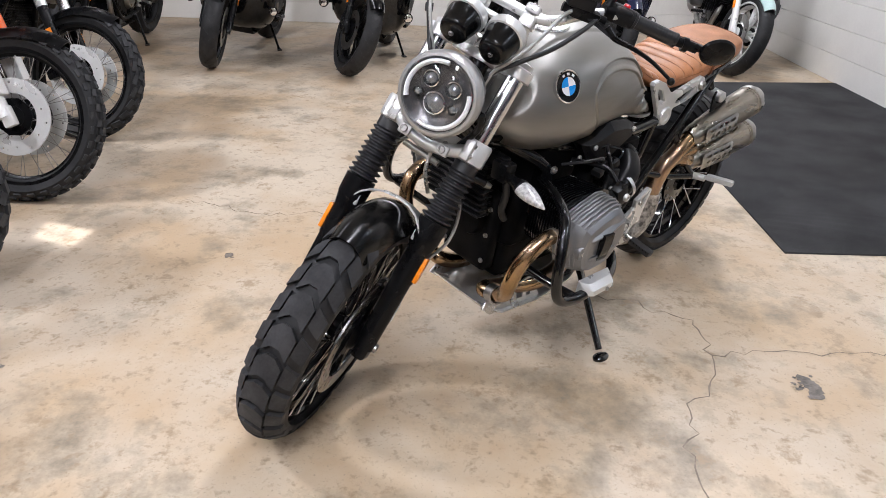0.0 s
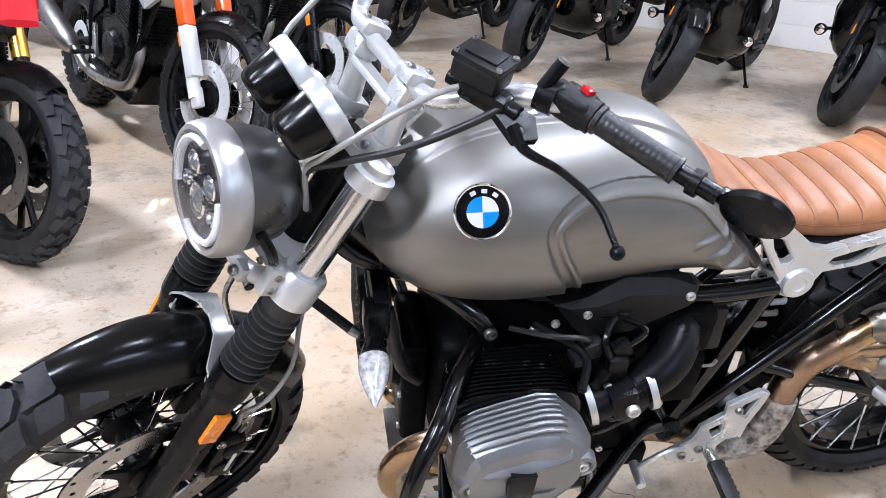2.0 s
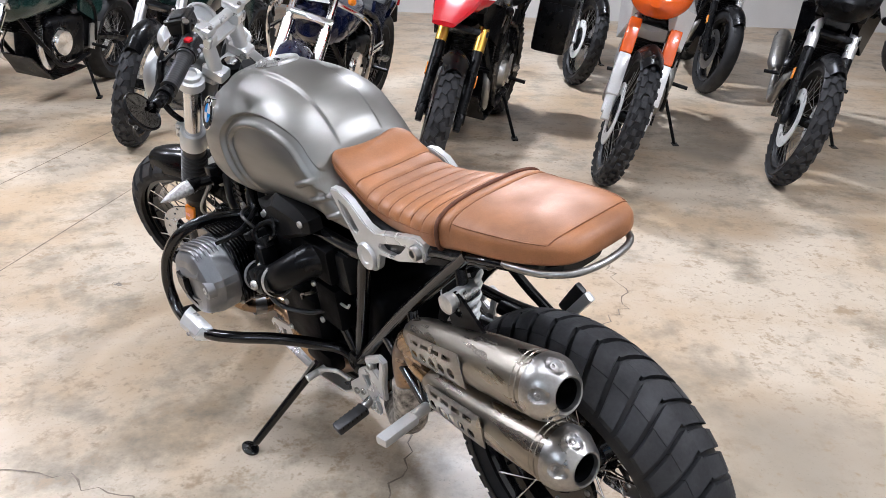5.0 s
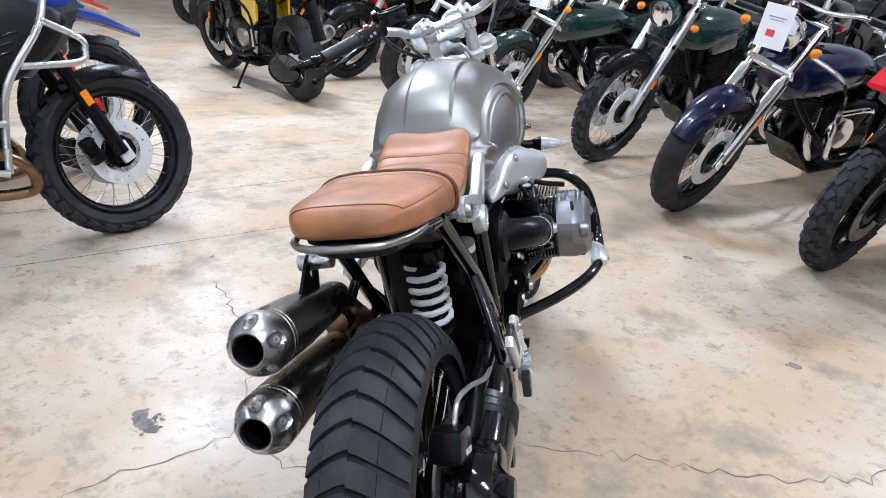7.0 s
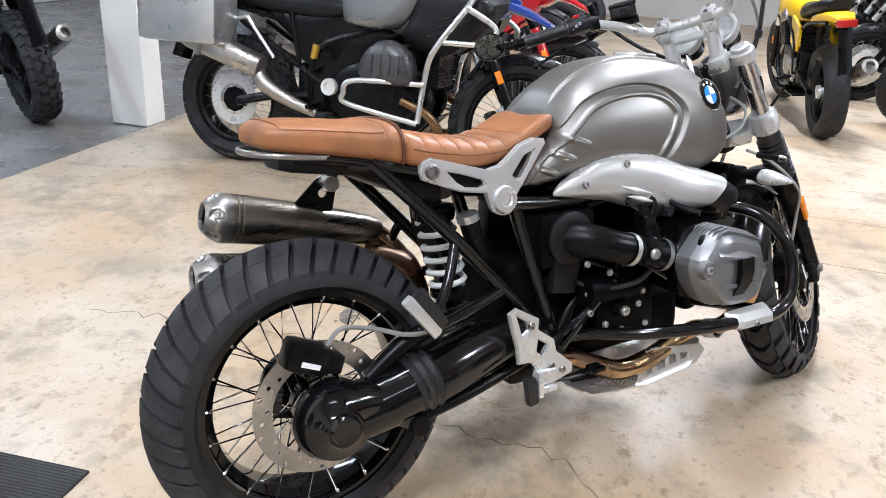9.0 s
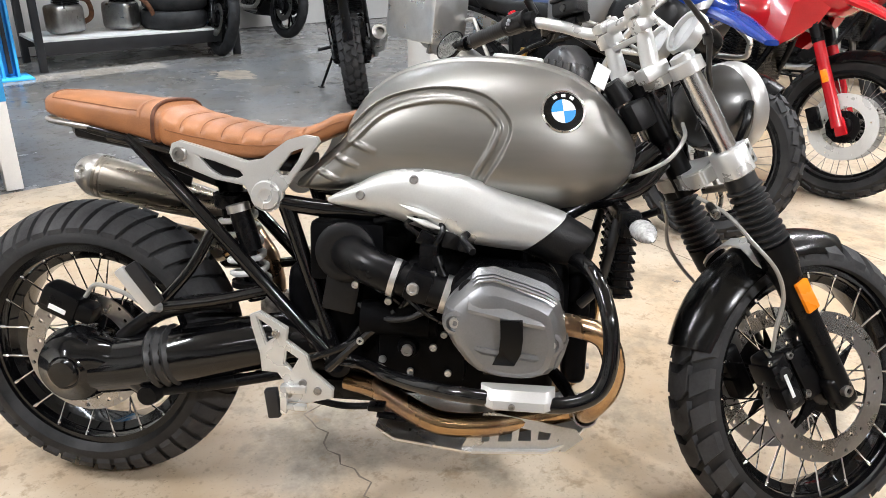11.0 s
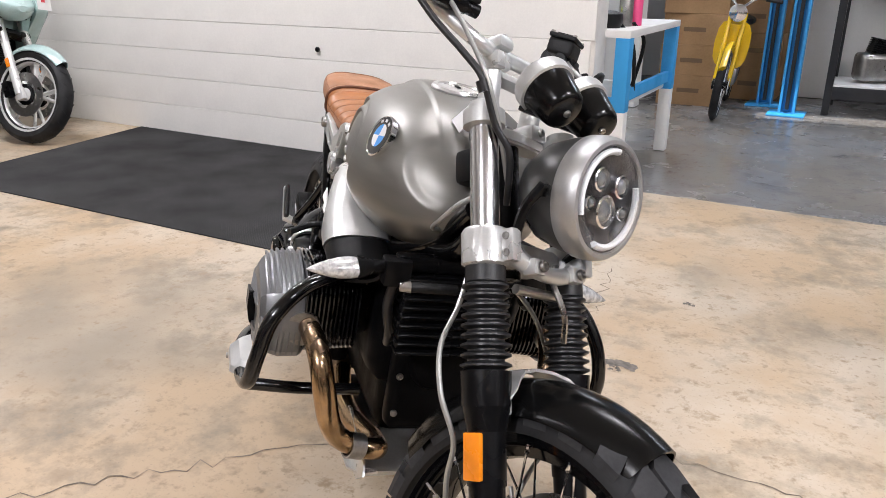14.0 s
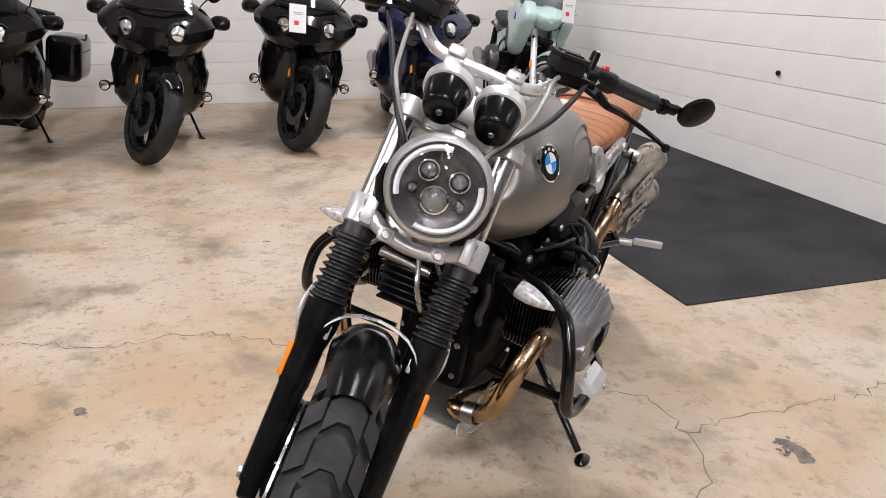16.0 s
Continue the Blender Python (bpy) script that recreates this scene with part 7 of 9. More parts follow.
# engine: crankcase, cooler, cylinders
part("crankcase", merge(box((0.36, 0.24, 0.20), (0.83, 0, 0.47), bevel=0.05, seg=3), box((0.36, 0.17, 0.16), (0.81, 0, 0.33), bevel=0.04, seg=3), box((0.20, 0.22, 0.13), (0.86, 0, 0.60), bevel=0.03)), CASE, bike)
fc = part("front_cover", moved(merge(box((0.05, 0.17, 0.24), bevel=0.022, seg=3), lathe([(0.0001, 0.040), (0.050, 0.038), (0.060, 0.022), (0.060, 0.0)], 24, "X", (0, 0, 0.03))), pose(1.030, 0, 0.42)), CASE, bike)
for y in (-0.085, 0.085):
    for z in (0.34, 0.42, 0.50):
        bolt(fc, (1.055, y * 0.85, z), (1, 0, 0), 0.007)
part("gearbox", merge(box((0.26, 0.22, 0.24), (0.56, 0, 0.42), bevel=0.04, seg=3), box((0.10, 0.24, 0.10), (0.62, 0, 0.56), bevel=0.02)), CASE, bike)
part("starter_cover", merge(box((0.16, 0.07, 0.09), (0.62, 0.12, 0.60), bevel=0.012), box((0.09, 0.06, 0.11), (0.58, 0.125, 0.49), bevel=0.012)), CASE, bike)
part("battery_box", box((0.15, 0.06, 0.12), (0.565, -0.115, 0.575), bevel=0.014), CASE, bike)
part("engine_side_cover", merge(box((0.18, 0.05, 0.16), (0.72, -0.14, 0.40), bevel=0.02), lathe([(0.0001, -0.185), (0.018, -0.183), (0.022, -0.17), (0.022, -0.15)], 16, "Y", (0.695, 0, 0.395))), CASE, bike)
bolt(bike, (0.695, -0.184, 0.395), (0, -1, 0), 0.012, ALU)
part("engine_side_cover", merge(box((0.18, 0.05, 0.16), (0.72, 0.14, 0.40), bevel=0.02), box((0.12, 0.04, 0.05), (0.66, 0.15, 0.31), bevel=0.01)), CASE, bike)
oc = part("oil_cooler", box((0.028, 0.20, 0.155), (1.105, -0.01, 0.575), bevel=0.006), BLACK, bike, "black finned oil cooler")
fin0 = None
for k in range(9):
    z = 0.505 + 0.0175 * k
    if fin0 is None:
        fin0 = part("cooler_fin", box((0.046, 0.206, 0.007), bevel=0.0025, seg=1), BLACK, oc, m=pose(1.108, -0.01, z))
    else:
        again(fin0, pose(1.108, -0.01, z))
part("cooler_bracket", merge(box((0.03, 0.26, 0.03), (1.10, 0, 0.67), bevel=0.008), box((0.04, 0.05, 0.05), (1.11, -0.13, 0.655), bevel=0.008), box((0.04, 0.05, 0.05), (1.11, 0.13, 0.655), bevel=0.008)), BLACK, bike)
part("horn", moved(lathe([(0.0001, -0.02), (0.035, -0.018), (0.04, 0.0), (0.036, 0.008), (0.0001, 0.012)], 24, "X"), pose(1.09, 0.055, 0.735)), BLACK, bike)


def yring(y, cx, cz, hx, hz, n=28, p=3.0):
    out = []
    for k in range(n):
        a = k * math.tau / n
        c, s = math.cos(a), math.sin(a)
        out.append((cx + math.copysign(abs(c) ** (2 / p), c) * hx, y, cz + math.copysign(abs(s) ** (2 / p), s) * hz))
    return out


for s in (1, -1):
    cx, cz = (0.905, 0.510) if s > 0 else (0.884, 0.500)
    cyl = part("cylinder", moved(lathe([(0.062, 0), (0.062, 0.16)], 24), pose(cx, 0.12 * s, cz) @ Matrix.Diagonal((1, s, 1, 1))), BLACK, bike)
    first = None
    for k in range(13):
        y = (0.152 + 0.0086 * k) * s
        g = 0.93 + 0.006 * k
        mm = pose(cx, y, cz + 0.004) @ Matrix.Diagonal((g, 1, g, 1))
        if first is None:
            first = part("fin", loft([yring(-0.0016, 0, 0, 0.103, 0.086, 28, 4.5), yring(0.0016, 0, 0, 0.103, 0.086, 28, 4.5)]), GLOSS, cyl, m=mm)
        else:
            again(first, mm)
    HEAD = [(-0.108, 0.033), (-0.058, 0.083), (-0.024, 0.087), (0.066, 0.060), (0.094, 0.043), (0.110, -0.027), (0.092, -0.085), (0.047, -0.100), (-0.015, -0.098), (-0.061, -0.084), (-0.099, -0.037), (-0.113, 0.005)]
    hl = []
    for i in range(len(HEAD)):
        p0, p1 = V(HEAD[i][0], 0, HEAD[i][1]), V(HEAD[(i + 1) % len(HEAD)][0], 0, HEAD[(i + 1) % len(HEAD)][1])
        hl += [p0.lerp(p1, 0.2), p0.lerp(p1, 0.8)]

    def hring(y, k, dx=0.0, dz=0.0):
        return [(cx + dx + q.x * k, y * s, cz + dz + q.z * k) for q in hl]
    hb = loft([hring(0.250, 0.93), hring(0.258, 0.985), hring(0.296, 1.0), hring(0.302, 0.985), hring(0.318, 0.935, 0, -0.001), hring(0.328, 0.885, 0, -0.003), hring(0.333, 0.84, 0, -0.005), hring(0.338, 0.78, 0.002, -0.008), hring(0.3415, 0.66, 0.003, -0.012)])
    hd = part("cylinder_head_cover", hb, CAST, bike, "satin grey cast cylinder head cover", sharp=16)
    # the raised brow across the cover and the lower lip
    brow = [(-0.078, 0.033), (-0.004, 0.020), (0.090, 0.0)]
    part("cover_brow", loft([[(cx + x, y * s, cz + z) for y, z in ((0.300, z0 + h), (yo - 0.012, z0 + h * 0.62), (yo, z0 + 0.006), (yo - 0.001, z0), (yo - 0.016, z0 - 0.003), (0.300, z0 - 0.003))] for x, z0, h, yo in ((-0.088, 0.016, 0.012, 0.316), (-0.066, 0.028, 0.040, 0.342), (-0.004, 0.018, 0.040, 0.351), (0.060, 0.006, 0.034, 0.346), (0.088, -0.002, 0.020, 0.328))]), CAST, hd)
    part("cover_lip", loft([[(cx + x, y * s, cz + z) for y, z in ((0.310, z0 + 0.004), (0.346 - e, z0 + 0.003), (0.347 - e, z0 - 0.004), (0.318, z0 - 0.036), (0.305, z0 - 0.036))] for x, z0, e in ((-0.070, -0.030, 0.012), (-0.040, -0.036, 0.0), (0.0, -0.040, 0.0), (0.045, -0.044, 0.0), (0.078, -0.048, 0.012))]), CAST, hd)
    for k in range(7):
        y = 0.2605 + 0.0105 * k
        f = 1.022 if k < 5 else 1.022 - 0.035 * (k - 4)
        part("cover_rib", tube([V(cx + x * f, y * s, cz + z * f) for x, z in ((-0.062, 0.074), (-0.052, 0.083), (-0.024, 0.087), (0.030, 0.072), (0.066, 0.060), (0.090, 0.046))], [0.001, 0.0030, 0.0032, 0.0032, 0.003, 0.001], 6, 1), CAST, hd)
        part("cover_rib", tube([V(cx + x * f, y * s, cz + z * f) for x, z in ((0.1085, -0.022), (0.100, -0.050), (0.092, -0.076))], [0.001, 0.0026, 0.001], 6, 3), CAST, hd)
    part("cover_slot", moved(loft([[(x0, y, z), (x1, y, z), (x1, y - 0.02, z), (x0, y - 0.02, z)] for x0, x1, y, z in ((-0.010, 0.028, 0.356, 0.022), (-0.008, 0.030, 0.357, -0.010), (-0.010, 0.028, 0.352, -0.038), (-0.022, 0.016, 0.340, -0.068), (-0.036, -0.002, 0.322, -0.090))]), pose(cx, 0, cz) @ Matrix.Diagonal((1, s, 1, 1))), BLACK, hd, "black plastic insert")
    for x, z in ((cx + 0.078, cz - 0.024), (cx - 0.088, cz + 0.006)):
        part("cover_boss", moved(lathe([(0.024, 0), (0.021, 0.018), (0.015, 0.020), (0.0125, 0.013), (0.0001, 0.013)], 20), pose(x, 0.318 * s, z) @ Matrix.Diagonal((1, s, 1, 1))), CAST, hd)
        bolt(hd, (x, 0.331 * s, z), (0, s, 0), 0.010, ALU)
    if s < 0:
        part("oil_cap", moved(lathe([(0.020, 0), (0.019, 0.006), (0.012, 0.008), (0.011, 0.003), (0.0001, 0.003)], 20), pose(cx - 0.066, -0.297, cz + 0.055, -12, -18, 0) @ Matrix.Diagonal((1, -1, 1, 1))), BLACK, hd)
    # intake
    if s < 0:
        part("intake_elbow", tube([V(0.560, 0.12 * s, 0.575), V(0.590, 0.17 * s, 0.574), V(0.630, 0.203 * s, 0.562), V(0.685, 0.215 * s, 0.546)], [0.040, 0.038, 0.036, 0.035], 18, 6), BLACK, bike)
        part("airbox_flange", moved(lathe([(0.060, 0), (0.060, 0.010), (0.052, 0.016), (0.040, 0.016)], 24), pose(0.565, 0.145 * s, 0.578) @ Matrix.Diagonal((1, s, 1, 1))), PLASTIC, bike)
    else:
        part("intake_elbow", tube([V(0.592, 0.11 * s, 0.600), V(0.606, 0.155 * s, 0.602), V(0.640, 0.196 * s, 0.578), V(0.690, 0.213 * s, 0.546)], [0.040, 0.038, 0.036, 0.034], 18, 6), BLACK, bike)
    # wiring, injector and small fittings round the throttle
    part("injector", merge(rod(V(0.765, 0.215 * s, 0.555), V(0.735, 0.20 * s, 0.615), 0.009, 10), rod(V(0.755, 0.211 * s, 0.575), V(0.748, 0.208 * s, 0.590), 0.0135, 10), box((0.03, 0.022, 0.026), (0.728, 0.198 * s, 0.622), (0, 26, 0), bevel=0.004)), BLACK, bike)
    part("sensor_plug", merge(box((0.035, 0.026, 0.030), (0.775, 0.19 * s, 0.620), (0, 12, 8), bevel=0.005), box((0.022, 0.030, 0.018), (0.800, 0.20 * s, 0.612), (0, 12, 8), bevel=0.004)), PLASTIC, bike)
    for q, (p0, p1, p2, p3, r) in enumerate((((0.72, 0.20, 0.625), (0.69, 0.19, 0.650), (0.74, 0.165, 0.662), (0.80, 0.15, 0.650), 0.005), ((0.78, 0.19, 0.63), (0.80, 0.205, 0.655), (0.85, 0.19, 0.650), (0.90, 0.15, 0.635), 0.0045),
                                            ((0.70, 0.235, 0.515), (0.73, 0.245, 0.495), (0.77, 0.235, 0.470), (0.79, 0.17, 0.445), 0.0045), ((0.75, 0.22, 0.50), (0.70, 0.215, 0.470), (0.64, 0.175, 0.455), (0.59, 0.14, 0.47), 0.006),
                                            ((0.60, 0.14, 0.52), (0.64, 0.165, 0.505), (0.68, 0.165, 0.480), (0.70, 0.15, 0.44), 0.0055))):
        part("wiring", tube([V(x, y * s, z) for x, y, z in (p0, p1, p2, p3)], r, 7, 5), RUBBER_B if q % 2 else GLOSS, bike)
    for x, y, z in ((0.825, 0.148, 0.638), (0.86, 0.150, 0.630), (0.765, 0.168, 0.425), (0.70, 0.168, 0.345), (0.775, 0.168, 0.345), (0.745, 0.218, 0.560), (0.605, 0.16, 0.445), (0.62, 0.155, 0.535)):
        bolt(bike, (x, y * s, z), (0, s, 0), 0.0075, ALU)
    th = part("throttle_body", merge(rod(V(0.665, 0.214 * s, 0.552), V(0.775, 0.222 * s, 0.520), 0.031, 16), box((0.05, 0.075, 0.06), (0.72, 0.215 * s, 0.54), (0, 16, 0), bevel=0.012), box((0.035, 0.04, 0.06), (0.735, 0.20 * s, 0.585), bevel=0.008)), BLACK, bike)
    for x, z in ((0.672, 0.549), (0.770, 0.522)):
        part("hose_clip", moved(lathe([(0.036, -0.006), (0.0375, -0.006), (0.0375, 0.006), (0.036, 0.006)], 20, "X", closed=True), pose(x, 0.2165 * s, z, 0, 16, 0)), ALU, th)
    bolt(th, (0.712, 0.254 * s, 0.54), (0, s, 0), 0.012, ALU)
    part("fuel_hose", tube([V(0.74, 0.21 * s, 0.60), V(0.76, 0.20 * s, 0.645), V(0.72, 0.16 * s, 0.66), V(0.62, 0.14 * s, 0.64)], 0.006, 8, 6), BLACK, bike)
    part("spark_lead", tube([V(0.82, 0.28 * s, 0.62), V(0.80, 0.22 * s, 0.635), V(0.86, 0.15 * s, 0.64)], 0.007, 8, 6), BLACK, bike)
    # headers
    part("exhaust_header", tube([V(cx + 0.075, 0.250 * s, cz - 0.02), V(cx + 0.115, 0.244 * s, cz - 0.016), V(1.062, 0.234 * s, 0.462), V(1.088, 0.222 * s, 0.408), V(1.084, 0.205 * s, 0.345), V(1.058, 0.178 * s, 0.292), V(1.048, 0.135 * s, 0.262), V(1.040, 0.090 * s, 0.250), V(0.97, 0.080 * s, 0.226), V(0.86, 0.100 * s, 0.208), V(0.76, 0.104 * s, 0.206), V(0.69, 0.100 * s, 0.232), V(0.62, 0.088 * s, 0.268), V(0.55, 0.075 * s, 0.278)], [0.020, 0.021, 0.0215, 0.0215, 0.0215, 0.0215, 0.0215, 0.022, 0.024, 0.026, 0.026, 0.025, 0.023, 0.022], 20, 7), BRONZE, bike, "heat-tinted bronze exhaust header")
    part("header_clamp", moved(lathe([(0.0225, -0.016), (0.026, -0.016), (0.026, 0.016), (0.0225, 0.016)], 20, "Z", closed=True), along(V(1.049, 0.138 * s, 0.263), V(1.040, 0.090 * s, 0.250))), STEEL, bike)
    part("header_flange", moved(lathe([(0.022, -0.006), (0.034, -0.006), (0.034, 0.006), (0.022, 0.006)], 16, "X"), pose(cx + 0.098, 0.257 * s, cz - 0.02)), STEEL, bike)
    # crash bars
    yo = -0.014
    if s > 0:
        run = [(0.945, 0.13, 0.592), (0.992, 0.215, 0.598), (1.030, 0.285, 0.575), (1.068, 0.325, 0.515), (1.084, 0.343, 0.445), (1.068, 0.350, 0.388), (1.020, 0.356, 0.368), (0.948, 0.358, 0.371), (0.853, 0.348, 0.382), (0.779, 0.305, 0.385), (0.70, 0.23, 0.378), (0.61, 0.145, 0.352), (0.55, 0.125, 0.34)]
    else:
        run = [(0.950, 0.13, 0.598), (1.000, 0.20, 0.602), (1.036, 0.272, 0.584), (1.058, 0.325, 0.530), (1.064, 0.345, 0.460), (1.048, 0.353, 0.405), (1.005, 0.358, 0.380), (0.950, 0.360, 0.376), (0.856, 0.355, 0.380), (0.767, 0.322, 0.375), (0.682, 0.25, 0.362), (0.60, 0.15, 0.348), (0.55, 0.125, 0.34)]
    cb = part("crash_bar", tube([V(x, y * s, z) for x, y, z in run], 0.0142, 16, 7), GLOSS, bike, "gloss black tubular crash bar")
    part("crash_bar_brace", tube([V(1.01, 0.352 * s, 0.376), V(1.0, 0.25 * s, 0.362), V(0.98, 0.13 * s, 0.350)], 0.012, 12, 5), GLOSS, cb)
    bm = loft([[(x, y0 * s, z0 + 0.004) for y0, z0 in ((0.338, 0.364), (0.368 - d, 0.360), (0.382 - d, 0.368), (0.380 - d, 0.382), (0.364 - d, 0.396), (0.338, 0.398))] for x, d in ((0.846, 0.026), (0.858, 0.010), (0.868, 0.002), (0.955, 0.0), (0.966, 0.008), (0.974, 0.022))])
    part("crash_pad", bm, CLAMP, cb, "pale alloy slider on the crash bar", sharp=30)
    bolt(cb, (0.90, 0.382 * s, 0.378), (0, s, 0), 0.006)
    # front indicator
    z0 = 0.643 if s > 0 else 0.660
    G = along(V(1.120, 0.205 * s, z0), V(1.126, 0.290 * s, z0 - (0.016 if s > 0 else 0.006)))
    ind = part("turn_signal", merge(rod(V(1.100, 0.11 * s, z0 + 0.004), V(1.118, 0.19 * s, z0 + 0.001), 0.0135, 14, 0.0125), moved(lathe([(0.0125, -0.030), (0.018, -0.014), (0.022, 0.0)], 20, "Z"), G)), BLACK, bike)
    part("signal_lens", moved(lathe([(0.0222, -0.001), (0.0235, 0.010), (0.0225, 0.026), (0.018, 0.046), (0.0105, 0.066), (0.004, 0.080), (0.0001, 0.085)], 20, "Z"), G @ Matrix.Diagonal((1.0, 0.82, 1, 1))), SIGNAL, ind, "clear teardrop indicator lens")
    part("hose", tube([V(1.09, 0.115 * s, 0.66), V(1.075, 0.125 * s, 0.58), V(1.06, 0.11 * s, 0.52), V(1.03, 0.10 * s, 0.48)], 0.010, 10, 6), RUBBER_B, bike)
DUCT = [(0.528, 0.682, 0.673, 0.140, 0.134), (0.550, 0.695, 0.668, 0.148, 0.118), (0.590, 0.715, 0.661, 0.158, 0.105), (0.646, 0.741, 0.651, 0.170, 0.098), (0.705, 0.750, 0.637, 0.184, 0.096), (0.773, 0.740, 0.621, 0.203, 0.094), (0.841, 0.711, 0.612, 0.219, 0.094), (0.900, 0.692, 0.608, 0.228, 0.096), (0.945, 0.676, 0.606, 0.231, 0.100)]


def duct_ring(x, top, bot, out, inn, skew=0.0, p=2.6):
    """One section of the intake duct; skew leans its top forward."""
    mid, half = (top + bot) / 2, (top - bot) / 2
    return [(x + skew * (q[2] - mid) / half, q[1], q[2]) for q in superring(0, -(out + inn) / 2, mid, (out - inn) / 2, half, half, 32, p)]


xs = np.linspace(0.528, 0.945, 34)
rings = [duct_ring(x, *q, skew=0.042 * ease_in(x)) for x, q in zip(xs, bend(DUCT, xs))]
cv = part("air_duct_cover", loft(rings), DUCT_PAINT, bike, "silver painted air intake cover", sharp=50)
for x, y, z in ((0.596, -0.160, 0.693), (0.700, -0.175, 0.729)):
    bolt(cv, (x, y, z), (0.05, -1, 0.25), 0.009)
for k in range(2):
    part("cover_crease", tube([V(0.676 + 0.014 * k, -0.1885 - 0.001 * k, 0.683 - 0.022 * k), V(0.712 + 0.014 * k, -0.1965, 0.672 - 0.021 * k), V(0.756 + 0.014 * k, -0.2015, 0.660 - 0.021 * k)], [0.001, 0.0065, 0.001], 10, 6), SILVER, cv)
xs = np.linspace(0.946, 1.018, 8)
rings = [duct_ring(x, *q, skew=0.042 - 0.26 * (x - 0.946), p=2.4) for x, q in zip(xs, bend([(0.946, 0.674, 0.604, 0.229, 0.104), (0.980, 0.660, 0.590, 0.226, 0.110), (1.005, 0.650, 0.582, 0.221, 0.118), (1.018, 0.642, 0.583, 0.214, 0.126)], xs))]
rings += [duct_ring(1.018, 0.634, 0.590, 0.206, 0.134, 0.022, 2.4), duct_ring(0.985, 0.630, 0.594, 0.204, 0.138, 0.022, 2.4)]
part("air_snout", loft(rings), PLASTIC, bike, "black rubber intake mouth", sharp=50)
lc = [(0.832, 0.677), (0.779, 0.690), (0.725, 0.727), (0.645, 0.720), (0.595, 0.699), (0.593, 0.669), (0.710, 0.609), (0.771, 0.605), (0.794, 0.628)]
bm = loft([[(x, 0.118, z) for x, z in lc], [(x, 0.150, z) for x, z in lc], [(0.700 + (x - 0.700) * 0.82, 0.172 - 0.10 * abs(x - 0.70), 0.668 + (z - 0.668) * 0.62) for x, z in lc]])
bmesh.ops.bevel(bm, geom=[e for e in bm.edges if len(e.link_faces) == 2 and e.calc_face_angle(0) > 0.3], offset=0.0025, segments=2, affect="EDGES")
sc = part("left_cover", bm, PLASTIC, bike, "matt black plastic side cover", sharp=20)
for x, z in ((0.612, 0.690), (0.780, 0.664)):
    bolt(sc, (x, 0.160, z), (0, 1, 0), 0.008, ALU)
part("control_unit", merge(box((0.095, 0.05, 0.095), (0.553, 0.108, 0.583), (0, 4, 0), bevel=0.008), box((0.105, 0.03, 0.012), (0.553, 0.108, 0.634), (0, 4, 0), bevel=0.003)), PLASTIC, bike, "black plastic electronics box")
part("retaining_wire", tube([V(0.615, 0.142, 0.522), V(0.56, 0.144, 0.515), V(0.515, 0.142, 0.510), V(0.505, 0.140, 0.520)], 0.0032, 6, 4), CABLE_GREY, bike)

# exhaust to the twin silencers
part("exhaust_pipe", tube([V(0.60, 0.06, 0.27), V(0.50, 0.075, 0.262), V(0.42, 0.105, 0.255), V(0.355, 0.125, 0.285), V(0.335, 0.13, 0.36), V(0.330, 0.132, 0.44), V(0.305, 0.138, 0.505), V(0.255, 0.145, 0.535), V(0.20, 0.15, 0.545)], 0.027, 18, 7), BRONZE, bike)
part("heat_wrap", tube([V(0.445, 0.095, 0.256), V(0.40, 0.112, 0.258), V(0.352, 0.126, 0.292), V(0.335, 0.130, 0.36), V(0.333, 0.131, 0.405)], [0.036, 0.04, 0.039, 0.037, 0.033], 18, 7), WRAP, bike, "mottled silver heat wrap")
AX = []
